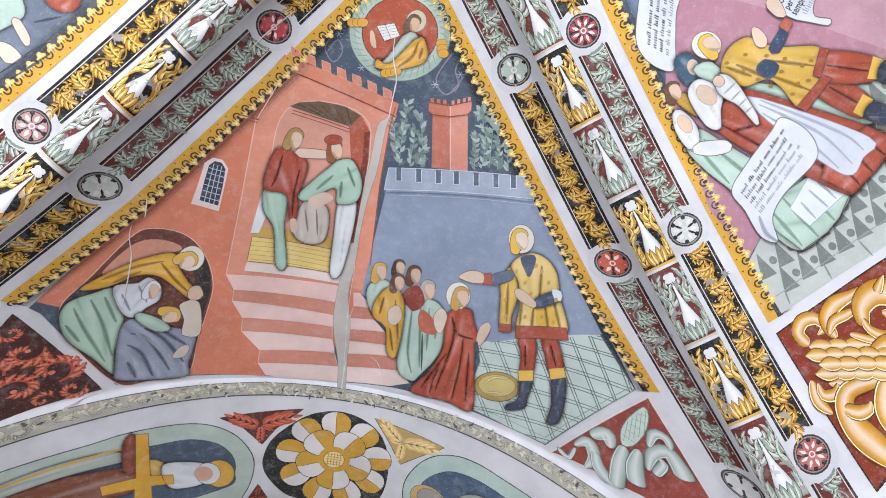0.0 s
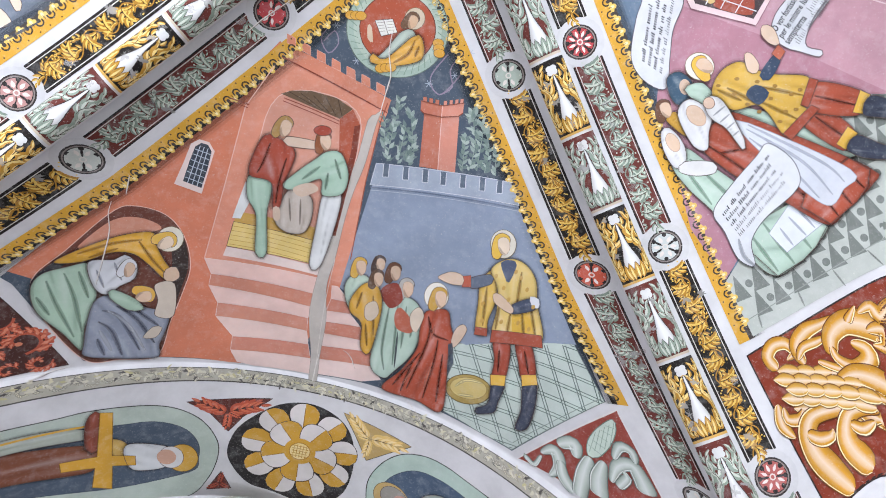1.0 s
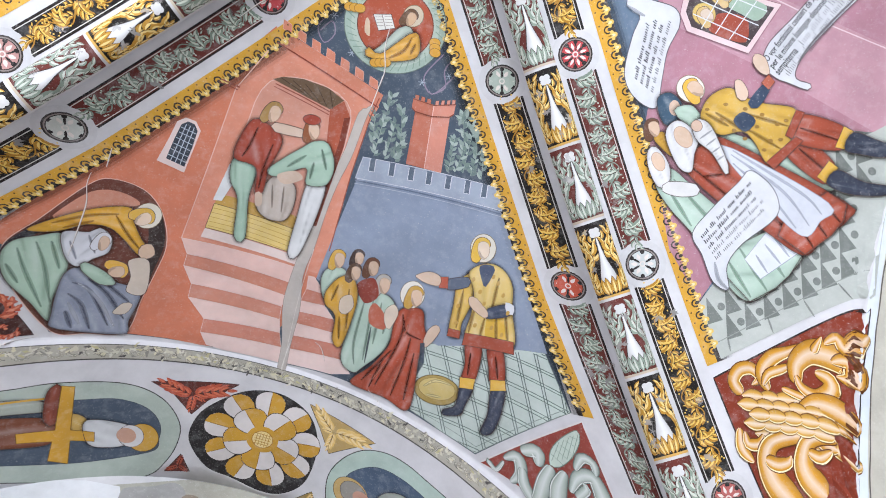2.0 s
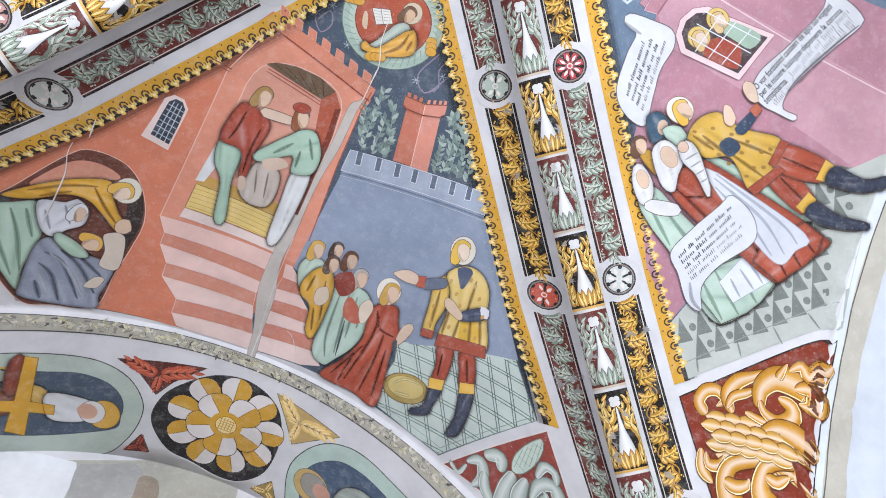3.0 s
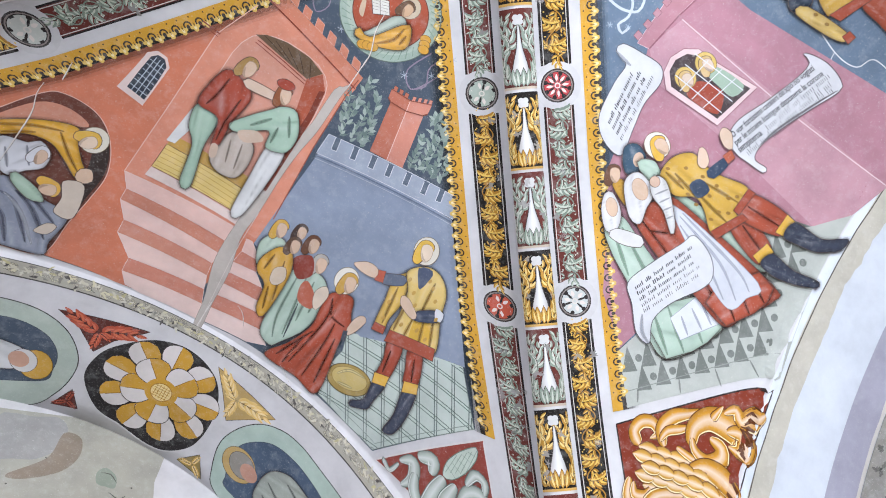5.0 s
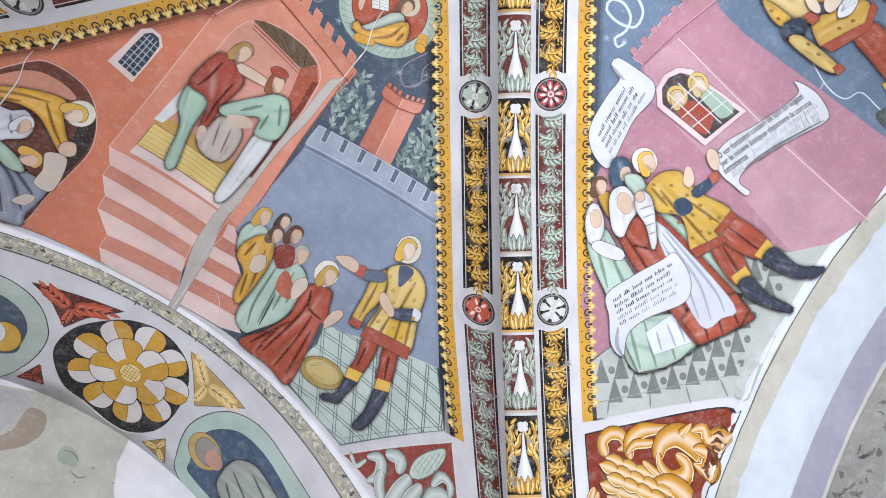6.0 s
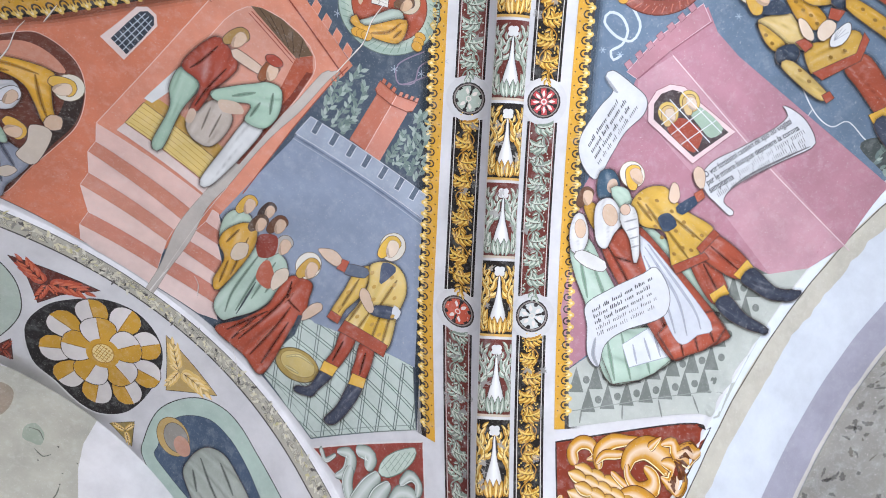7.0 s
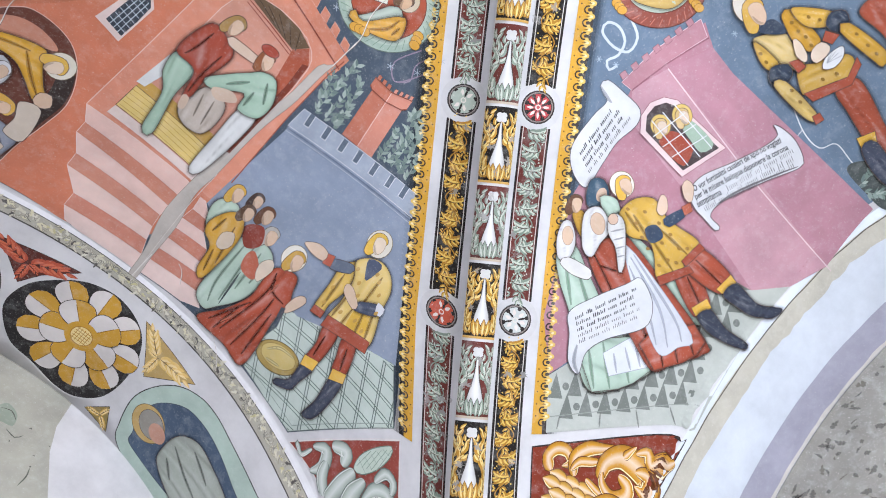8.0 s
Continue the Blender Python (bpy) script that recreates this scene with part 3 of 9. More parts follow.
# painted lengths of the rolls
for k in (1, 2):
    surface = roll_surface(k)
    for i in range(1, 10):
        l0, l1 = SEG0 + SEG * (i - 1), SEG0 + SEG * i
        dark = i % 2 == (1 if k == 2 else 0)
        field = thing("painted_rib_length", "black length of rib with ochre leaves and a white bud" if dark else "dark red length of rib with green leaves and a white bud", "rib painting", "rib lengths")
        w = ROLL * 1.25
        p = Motif("field", field, surface, 1.0)
        p.fill(BLACK if dark else RED, [(l0 + 0.008, -w), (l1 - 0.008, -w), (l1 - 0.008, w), (l0 + 0.008, w)])
        p.line("#d2a75a" if dark else "#c9b9a4", [(l1 - 0.012, -w), (l1 - 0.012, w)], 0.012)
        ground = p.done()
        p = Motif("leaves", ground, surface, 2.4)
        leaf, light, deep = ("#bb8a34", "#e8cd84", "#4a3312") if dark else ("#8b9788", "#c6c9bc", "#4a3a34")
        p.clip = (-w, w)
        for h in (-1, 1):
            p.line(leaf, [(l1 - 0.03, h * 0.05), (l1 - 0.12, h * 0.075), (l1 - 0.22, h * 0.05), (l1 - 0.33, h * 0.06)], 0.005)
            for dl, y0, ln, a0, b0, lobes in ((0.02, 0.062, 0.12, 0.1, 1.0, 3), (0.1, 0.08, 0.12, 0.7, -1.9, 3), (0.19, 0.05, 0.11, -0.5, 1.9, 3), (0.05, 0.092, 0.09, -0.6, 1.4, 2),
                                              (0.17, 0.092, 0.09, -0.5, 1.6, 2), (0.27, 0.07, 0.09, 0.6, -1.8, 2), (0.31, 0.09, 0.06, -0.3, 1.2, 2), (0.26, 0.03, 0.07, 0.3, -1.6, 2)):
                p.acanthus(l1 - dl, h * y0, ln * random.uniform(0.9, 1.1), math.pi - h * a0, -h * b0, leaf, light, deep, lobes, 0.58)
        p.done("stuff")
        if i > 2:
            p = Motif("worn_patch", ground, surface, 6.5, "rubbed bare plaster")
            for j in range(random.randint(3, 6)):
                x0, y0 = random.uniform(l0 + 0.04, l1 - 0.04), random.uniform(-0.07, 0.07)
                p.star(random.choice(("#cfc9c4@0.4", "#c4bcb6@0.3", "#d6d1cd@0.5")), x0, y0, [random.uniform(0.004, 0.034) for _ in range(17)], random.random() * 6, 0.7, 0.0001 * j)
            p.done("stuff")
        p = Motif("bud", ground, surface, 4.2, "white bud in a leafy cup on a tapering stem")
        p.ribbon("#cfccca", [(l1 - 0.03, 0), (l1 - 0.075, 0), (l1 - 0.12, 0), (l1 - 0.19, 0), (l1 - 0.25, 0), (l1 - 0.31, 0)], [0.04, 0.075, 0.066, 0.03, 0.014, 0.007], rim="#3d3431", deep=0.3, high=0.5)
        bud = p.done()
        p = Motif("flower", bud, surface, 5.4)
        for a in (0.8, 2.35, 3.93, 5.5):
            p.star("#d6d3d1", l1 - 0.335 + 0.014 * math.cos(a), 0.014 * math.sin(a), [0.0145] * 10, 0, 1, 0.0009)
        p.done()
        p = Motif("leaf_cup", bud, surface, 5.4)
        for y0, a0 in ((-0.024, 0.32), (0.024, -0.32), (-0.008, 0.1), (0.012, -0.12)):
            p.comma(deep, l1 - 0.018, y0, 0.092, 0.015, math.pi + a0, -a0, 0.0011)
            p.comma(leaf, l1 - 0.02, y0, 0.086, 0.0125, math.pi + a0, -a0, 0.0014)
            p.comma(light, l1 - 0.024, y0, 0.066, 0.004, math.pi + a0, -a0, 0.0017)
        p.done()

# ornament on the edge of the north arch, bare plaster and painted lilac shade in the east arch
edge = thing("painted_border", "faded grey acanthus border along the arch", "border")
p = Motif("strip", edge, SOFFIT[1], 1.5)
HALF = arch_axes(1)[3]
wide = lambda s: 0.125 + 0.03 * min(1.0, abs(s) / 1.4) ** 2
ss = [-2.1 + 0.07 * i for i in range(61)]
p.fill("#b3ad9f", [(s, 0.035) for s in ss] + [(s, wide(s)) for s in reversed(ss)])
p.line("#4a4541", [(s, 0.037) for s in ss], 0.005)
p.line("#4a4541", [(s, wide(s)) for s in ss], 0.009)
p.done()
p = Motif("acanthus", edge, SOFFIT[1], 2.6)
for i in range(62):
    s = -2.02 + i * 0.066
    volute(p, s, (0.035 + wide(s)) / 2 + 0.008 * (-1) ** i, 0.03, random.random() * 6, 1 if i % 2 else -1, random.choice(("#8a857a", "#757067", "#9a9284")), random.choice(("#d8d0b4", "#cfc9b8")))
for i in range(340):
    s = -2.05 + i * 0.0122
    p.leaf(random.choice(("#cfc9b4", "#d8d0b0", "#cfc9b4", "#5c5753", "#c2b98f", "#8d887f", "#d8d3c2")), s, 0.05 + random.random() * 0.06, random.uniform(0.025, 0.05), random.uniform(0.005, 0.009), random.uniform(0, 6.28), random.uniform(-1.5, 1.5), 2, 0.0001 * (i % 6))
p.done("stuff")
east = thing("plaster_patches", "bare beige plaster and painted lilac-grey shade in the arch", "plaster patch")
p = Motif("patch", east, SOFFIT[2], 3, "bare beige plaster with a ragged edge")
random.seed(9)
ss = [-2.3 + 0.045 * i for i in range(100)]
p.fill(BEIGE, [(s, 0.055 + 0.006 * math.sin(7 * s)) for s in ss] + [(s, 0.175 + 0.02 * noise.noise((s * 3, 0, 0)) + 0.022 * noise.noise((s * 14, 3, 0))) for s in reversed(ss)])
p.line("#5d5650", [(s, 0.06 + 0.012 * noise.noise((s * 6, 1, 0))) for s in ss], 0.007)
p.done()
# shade towards the arch's outer edge, laid on as a lilac-grey colour
p = Motif("patch", east, SOFFIT[2], 3, "lilac-grey band painted as shade on the soffit")
p.fill(LILAC_SHADE, [(s, 0.5 + 0.008 * noise.noise((s * 4, 5, 0))) for s in ss] + [(s, 0.712) for s in reversed(ss)])
p.done()
p = Motif("chipped_edge", east, SOFFIT[2], 6, "broken white edge of plaster")
p.fill("#d6cfc6", [(s, 0.69 + 0.012 * noise.noise((s * 9, 8, 0))) for s in ss] + [(s, 0.714) for s in reversed(ss)])
p.done()


def lunette(side):
    mid, e, n, half, top, m = arch_axes(side)

    def place(s, z):
        q = mid + e * s + n * DEPTH[side]
        return Vector((q.x, q.y, z))
    return Surface(place)


LUNETTE_1 = lunette(1)
LUNETTE_2 = lunette(2)
p = Motif("scrape", east, LUNETTE_2, 2, "dark scratches and crumbling mortar")
mid, e, n, half, top, m = arch_axes(2)
for i in range(260):
    s = random.uniform(-2.0, 0.6)
    z = profile(s / half, top, m) - 0.02 - abs(random.gauss(0, 0.35))
    p.leaf(random.choice(("#6f6a62@0.5", "#837d74@0.6", "#c2bdb4@0.6", "#59544d@0.45", "#968f84@0.6")), s, z, random.uniform(0.015, 0.07), random.uniform(0.004, 0.016), random.uniform(0, 6.3), random.uniform(-1.5, 1.5), 3, 0.0003 * (i % 9))
p.done("stuff")


mural = thing("mural", "edge of a fresco with dark grey-blue ground and pale robes", "mural")
p = Motif("sky", mural, WEB[3], 3)
p.fill("#6d7480", [(-1.013, -0.493), (-2.220, 0.557), (-2.545, -0.121), (-1.809, -1.027)])
p.done()
p = Motif("robed_shape", mural, WEB[3], 5, "plain pale green and red painted shapes")
p.fill("#b2c4b4", [(-2.100, -0.119), (-1.961, -0.096), (-1.908, 0.025), (-1.969, 0.085), (-2.107, 0.120)], True, rim="#54443f", w=0.006, shade=True)
p.fill("#d2bca8", [(-1.968, 0.068), (-1.935, 0.058), (-1.890, 0.146), (-1.914, 0.176)], True, rim="#54443f", w=0.004)
p.fill("#a5543f", [(-1.782, -0.121), (-1.662, -0.122), (-1.682, 0.005), (-1.755, 0.030), (-1.823, -0.024)], True, rim="#54443f", w=0.006, shade=True)
p.fill("#d2bca8", [(-2.040, 0.157), (-1.972, 0.170), (-1.927, 0.232), (-1.996, 0.247)], True, rim="#54443f", w=0.004)
p.line("#4f5560@0.75", [(-2.020, 0.291), (-1.880, 0.195), (-1.760, 0.123)], 0.012, taper=True)
p.line("#4f5560@0.75", [(-1.975, 0.316), (-1.811, 0.209)], 0.012, taper=True)
p.line("#4f5560@0.75", [(-1.875, 0.073), (-1.756, 0.049)], 0.012, taper=True)
p.done()

mural = thing("mural", "fresco of a red castle with striped steps on a blue-grey ground", "mural")
p = Motif("sky", mural, WEB[1], 3, "dark blue-grey painted sky")
p.fill("#4c5764", [(-0.156, -0.244), (1.017, 1.901), (0.614, 2.479), (0.405, 2.450), (0.182, 2.406), (-0.087, 2.358), (-0.344, 2.319), (-0.674, 2.293), (-1.027, 2.234), (-1.352, 2.161), (-1.545, 2.118), (-1.737, 2.092), (-1.883, 2.051), (-1.984, 1.725), (-2.039, 1.470), (-2.066, 1.417)])
random.seed(4)
p.line("#8d7d8e", [(0.047, 0.233), (-0.036, 0.363), (0.018, 0.444), (0.100, 0.360), (0.143, 0.280), (0.099, 0.258), (0.065, 0.315), (0.083, 0.396), (0.033, 0.438)], 0.007)
p.line("#8d7d8e", [(-0.559, 0.136), (-0.606, 0.205), (-0.569, 0.276), (-0.520, 0.225), (-0.538, 0.164), (-0.593, 0.219)], 0.006)
p.line("#a9b2bd", [(-0.551, 0.136), (-0.511, 0.136)], 0.003, smooth=False)
p.line("#a9b2bd", [(-0.540, 0.119), (-0.522, 0.153)], 0.003, smooth=False)
p.line("#a9b2bd", [(-0.520, 0.119), (-0.542, 0.153)], 0.003, smooth=False)
p.line("#a9b2bd", [(-0.447, 0.306), (-0.405, 0.306)], 0.003, smooth=False)
p.line("#a9b2bd", [(-0.435, 0.289), (-0.417, 0.324)], 0.003, smooth=False)
p.line("#a9b2bd", [(-0.415, 0.289), (-0.437, 0.324)], 0.003, smooth=False)
p.line("#a9b2bd", [(0.071, 0.338), (0.112, 0.337)], 0.003, smooth=False)
p.line("#a9b2bd", [(0.081, 0.320), (0.102, 0.355)], 0.003, smooth=False)
p.line("#a9b2bd", [(0.101, 0.320), (0.081, 0.355)], 0.003, smooth=False)
p.line("#a9b2bd", [(-0.588, 0.081), (-0.549, 0.081)], 0.003, smooth=False)
p.line("#a9b2bd", [(-0.577, 0.064), (-0.560, 0.097)], 0.003, smooth=False)
p.line("#a9b2bd", [(-0.558, 0.065), (-0.580, 0.097)], 0.003, smooth=False)
p.line("#a9b2bd", [(-0.063, 0.393), (-0.021, 0.392)], 0.003, smooth=False)
p.line("#a9b2bd", [(-0.052, 0.375), (-0.031, 0.410)], 0.003, smooth=False)
p.line("#a9b2bd", [(-0.031, 0.374), (-0.052, 0.410)], 0.003, smooth=False)
p.line("#a9b2bd", [(0.142, 0.218), (0.182, 0.217)], 0.003, smooth=False)
p.line("#a9b2bd", [(0.152, 0.201), (0.172, 0.234)], 0.003, smooth=False)
p.line("#a9b2bd", [(0.171, 0.201), (0.152, 0.235)], 0.003, smooth=False)
p.done()
p = Motif("wreath", mural, WEB[1], 5, "pale green wreath round a red disc with gold clasps")
p.fill("#9fb0a2", [(0.040, 0.130), (0.021, 0.222), (-0.036, 0.302), (-0.124, 0.357), (-0.227, 0.376), (-0.329, 0.357), (-0.413, 0.303), (-0.465, 0.223), (-0.480, 0.131), (-0.455, 0.041), (-0.396, -0.034), (-0.312, -0.083), (-0.214, -0.100), (-0.117, -0.083), (-0.035, -0.034), (0.020, 0.041)], True, rim="#5d6a62", w=0.006)
p.fill("#b0bdae", [(0.006, 0.130), (-0.017, 0.220), (-0.081, 0.294), (-0.174, 0.336), (-0.278, 0.336), (-0.369, 0.294), (-0.428, 0.221), (-0.445, 0.131), (-0.419, 0.043), (-0.354, -0.026), (-0.264, -0.064), (-0.166, -0.064), (-0.078, -0.026), (-0.016, 0.043)], True)
p.fill("#a9543c", [(-0.026, 0.131), (-0.046, 0.207), (-0.101, 0.269), (-0.181, 0.305), (-0.269, 0.305), (-0.347, 0.270), (-0.399, 0.207), (-0.414, 0.131), (-0.391, 0.056), (-0.336, -0.003), (-0.258, -0.036), (-0.174, -0.036), (-0.098, -0.003), (-0.045, 0.056)], True, rim="#6d3a2c", w=0.006)
p.line("#7f9484", [(-0.012, 0.131), (0.027, 0.157)], 0.004, smooth=False)
p.line("#7f9484", [(-0.014, 0.160), (0.020, 0.193)], 0.004, smooth=False)
p.line("#7f9484", [(-0.022, 0.189), (0.006, 0.226)], 0.004, smooth=False)
p.line("#7f9484", [(-0.035, 0.217), (-0.013, 0.258)], 0.004, smooth=False)
p.line("#7f9484", [(-0.052, 0.242), (-0.038, 0.287)], 0.004, smooth=False)
p.line("#7f9484", [(-0.074, 0.266), (-0.068, 0.313)], 0.004, smooth=False)
p.line("#7f9484", [(-0.099, 0.286), (-0.101, 0.334)], 0.004, smooth=False)
p.line("#7f9484", [(-0.128, 0.302), (-0.138, 0.349)], 0.004, smooth=False)
p.line("#7f9484", [(-0.159, 0.314), (-0.177, 0.360)], 0.004, smooth=False)
p.line("#7f9484", [(-0.192, 0.321), (-0.217, 0.364)], 0.004, smooth=False)
p.line("#7f9484", [(-0.226, 0.324), (-0.257, 0.363)], 0.004, smooth=False)
p.line("#7f9484", [(-0.259, 0.321), (-0.297, 0.356)], 0.004, smooth=False)
p.line("#7f9484", [(-0.291, 0.314), (-0.334, 0.342)], 0.004, smooth=False)
p.line("#7f9484", [(-0.322, 0.302), (-0.368, 0.324)], 0.004, smooth=False)
p.line("#7f9484", [(-0.350, 0.286), (-0.398, 0.301)], 0.004, smooth=False)
p.line("#7f9484", [(-0.374, 0.266), (-0.423, 0.273)], 0.004, smooth=False)
p.line("#7f9484", [(-0.394, 0.243), (-0.443, 0.243)], 0.004, smooth=False)
p.line("#7f9484", [(-0.410, 0.217), (-0.458, 0.209)], 0.004, smooth=False)
p.line("#7f9484", [(-0.421, 0.189), (-0.466, 0.175)], 0.004, smooth=False)
p.line("#7f9484", [(-0.427, 0.160), (-0.469, 0.139)], 0.004, smooth=False)
p.line("#7f9484", [(-0.428, 0.131), (-0.465, 0.104)], 0.004, smooth=False)
p.line("#7f9484", [(-0.424, 0.102), (-0.455, 0.069)], 0.004, smooth=False)
p.line("#7f9484", [(-0.415, 0.073), (-0.440, 0.037)], 0.004, smooth=False)
p.line("#7f9484", [(-0.401, 0.046), (-0.420, 0.006)], 0.004, smooth=False)
p.line("#7f9484", [(-0.384, 0.022), (-0.395, -0.020)], 0.004, smooth=False)
p.line("#7f9484", [(-0.362, 0.000), (-0.366, -0.044)], 0.004, smooth=False)
p.line("#7f9484", [(-0.337, -0.018), (-0.333, -0.062)], 0.004, smooth=False)
p.line("#7f9484", [(-0.309, -0.033), (-0.298, -0.077)], 0.004, smooth=False)
p.line("#7f9484", [(-0.279, -0.044), (-0.261, -0.086)], 0.004, smooth=False)
p.line("#7f9484", [(-0.247, -0.051), (-0.224, -0.090)], 0.004, smooth=False)
p.line("#7f9484", [(-0.215, -0.053), (-0.185, -0.088)], 0.004, smooth=False)
p.line("#7f9484", [(-0.184, -0.051), (-0.148, -0.082)], 0.004, smooth=False)
p.line("#7f9484", [(-0.153, -0.044), (-0.113, -0.070)], 0.004, smooth=False)
p.line("#7f9484", [(-0.123, -0.033), (-0.079, -0.053)], 0.004, smooth=False)
p.line("#7f9484", [(-0.096, -0.018), (-0.050, -0.032)], 0.004, smooth=False)
p.line("#7f9484", [(-0.071, 0.000), (-0.024, -0.007)], 0.004, smooth=False)
p.line("#7f9484", [(-0.051, 0.022), (-0.002, 0.022)], 0.004, smooth=False)
p.line("#7f9484", [(-0.034, 0.046), (0.014, 0.053)], 0.004, smooth=False)
p.line("#7f9484", [(-0.022, 0.073), (0.024, 0.087)], 0.004, smooth=False)
p.line("#7f9484", [(-0.014, 0.101), (0.029, 0.122)], 0.004, smooth=False)
p.fill("#b4bfb2", [(-0.282, 0.243), (-0.200, 0.142), (-0.142, 0.131), (-0.123, 0.198), (-0.234, 0.301), (-0.344, 0.306)], True, rim="#54443f", w=0.006, shade=True)
p.fill("#d9a548", [(-0.342, 0.261), (-0.278, 0.284), (-0.143, 0.164), (-0.093, 0.164), (-0.088, 0.271), (-0.234, 0.318), (-0.355, 0.306)], True, rim="#54443f", w=0.006, shade=True)
p.line("#a87430@0.4", [(-0.128, 0.178), (-0.159, 0.249), (-0.234, 0.301)], 0.0208, taper=True)
p.line("#a87430@0.75", [(-0.128, 0.178), (-0.159, 0.249), (-0.234, 0.301)], 0.008, taper=True)
p.line("#a87430@0.4", [(-0.105, 0.206), (-0.124, 0.263)], 0.0208, taper=True)
p.line("#a87430@0.75", [(-0.105, 0.206), (-0.124, 0.263)], 0.008, taper=True)
p.fill("#c8b8a0", [(-0.087, 0.091), (-0.109, 0.118), (-0.140, 0.128), (-0.170, 0.117), (-0.187, 0.090), (-0.184, 0.057), (-0.163, 0.031), (-0.131, 0.021), (-0.102, 0.031), (-0.085, 0.057)], True, rim="#7a6a50", w=0.004)
p.fill("#6b4f3a", [(-0.181, 0.064), (-0.158, 0.043), (-0.129, 0.045), (-0.111, 0.066), (-0.115, 0.087), (-0.140, 0.095), (-0.167, 0.118), (-0.189, 0.129), (-0.206, 0.113), (-0.197, 0.087)], True, rim="#54443f", w=0.004)
p.fill("#cdaa8a", [(-0.154, 0.060), (-0.131, 0.061), (-0.118, 0.078), (-0.123, 0.100), (-0.136, 0.117), (-0.157, 0.125), (-0.168, 0.112), (-0.167, 0.085)], True, rim="#a58a76", w=0.003)
p.line("#7a4a34@0.3", [(-0.163, 0.087), (-0.163, 0.109), (-0.154, 0.123)], 0.012, taper=True)
p.fill("#c9b39a", [(-0.373, 0.123), (-0.354, 0.131), (-0.345, 0.207), (-0.373, 0.187)], True)
p.fill("#e6e2da", [(-0.338, 0.098), (-0.248, 0.084), (-0.221, 0.148), (-0.303, 0.173)], rim="#54443f", w=0.004)
p.line("#8a8078", [(-0.294, 0.093), (-0.268, 0.159)], 0.004, smooth=False)
p.line("#8a8078", [(-0.327, 0.109), (-0.292, 0.104)], 0.002, smooth=False)
p.line("#8a8078", [(-0.280, 0.101), (-0.245, 0.095)], 0.002, smooth=False)
p.line("#8a8078", [(-0.323, 0.123), (-0.288, 0.117)], 0.002, smooth=False)
p.line("#8a8078", [(-0.276, 0.115), (-0.242, 0.109)], 0.002, smooth=False)
p.line("#8a8078", [(-0.319, 0.137), (-0.284, 0.131)], 0.002, smooth=False)
p.line("#8a8078", [(-0.273, 0.128), (-0.238, 0.123)], 0.002, smooth=False)
p.line("#8a8078", [(-0.315, 0.151), (-0.280, 0.145)], 0.002, smooth=False)
p.line("#8a8078", [(-0.269, 0.142), (-0.234, 0.137)], 0.002, smooth=False)
p.fill("#cf9b41", [(-0.431, 0.081), (-0.443, 0.098), (-0.467, 0.103), (-0.486, 0.091), (-0.484, 0.072), (-0.465, 0.060), (-0.441, 0.064)], True, rim="#7c5a26", w=0.003)
p.fill("#cf9b41", [(-0.406, 0.081), (-0.417, 0.099), (-0.442, 0.103), (-0.460, 0.091), (-0.459, 0.072), (-0.439, 0.060), (-0.415, 0.064)], True, rim="#7c5a26", w=0.003)
p.fill("#cf9b41", [(-0.380, 0.081), (-0.392, 0.099), (-0.416, 0.103), (-0.435, 0.091), (-0.434, 0.072), (-0.414, 0.060), (-0.390, 0.064)], True, rim="#7c5a26", w=0.003)
p.fill("#cf9b41", [(0.022, 0.183), (0.011, 0.201), (-0.014, 0.205), (-0.034, 0.193), (-0.034, 0.174), (-0.014, 0.162), (0.011, 0.166)], True, rim="#7c5a26", w=0.003)
p.fill("#cf9b41", [(0.026, 0.208), (0.015, 0.226), (-0.009, 0.230), (-0.029, 0.218), (-0.029, 0.199), (-0.009, 0.187), (0.015, 0.191)], True, rim="#7c5a26", w=0.003)
p.fill("#cf9b41", [(0.031, 0.233), (0.020, 0.251), (-0.005, 0.255), (-0.025, 0.243), (-0.025, 0.224), (-0.005, 0.211), (0.020, 0.215)], True, rim="#7c5a26", w=0.003)
p.fill("#cf9b41", [(-0.270, 0.334), (-0.282, 0.352), (-0.307, 0.357), (-0.327, 0.344), (-0.326, 0.324), (-0.306, 0.312), (-0.281, 0.316)], True, rim="#7c5a26", w=0.003)
p.fill("#cf9b41", [(-0.244, 0.330), (-0.255, 0.348), (-0.281, 0.352), (-0.300, 0.340), (-0.300, 0.320), (-0.279, 0.307), (-0.254, 0.312)], True, rim="#7c5a26", w=0.003)
p.fill("#cf9b41", [(-0.217, 0.325), (-0.229, 0.343), (-0.254, 0.348), (-0.274, 0.335), (-0.273, 0.315), (-0.253, 0.303), (-0.228, 0.307)], True, rim="#7c5a26", w=0.003)
p.fill("#cf9b41", [(-0.161, -0.085), (-0.172, -0.068), (-0.196, -0.064), (-0.215, -0.075), (-0.214, -0.094), (-0.195, -0.105), (-0.171, -0.101)], True, rim="#7c5a26", w=0.003)
p.fill("#cf9b41", [(-0.136, -0.085), (-0.146, -0.068), (-0.171, -0.064), (-0.189, -0.075), (-0.189, -0.094), (-0.170, -0.105), (-0.146, -0.101)], True, rim="#7c5a26", w=0.003)
p.fill("#cf9b41", [(-0.110, -0.085), (-0.121, -0.068), (-0.145, -0.064), (-0.164, -0.075), (-0.164, -0.094), (-0.144, -0.105), (-0.120, -0.101)], True, rim="#7c5a26", w=0.003)
p.done()
p = Motif("castle_wall", mural, WEB[1], 5, "blue-grey battlemented castle wall")
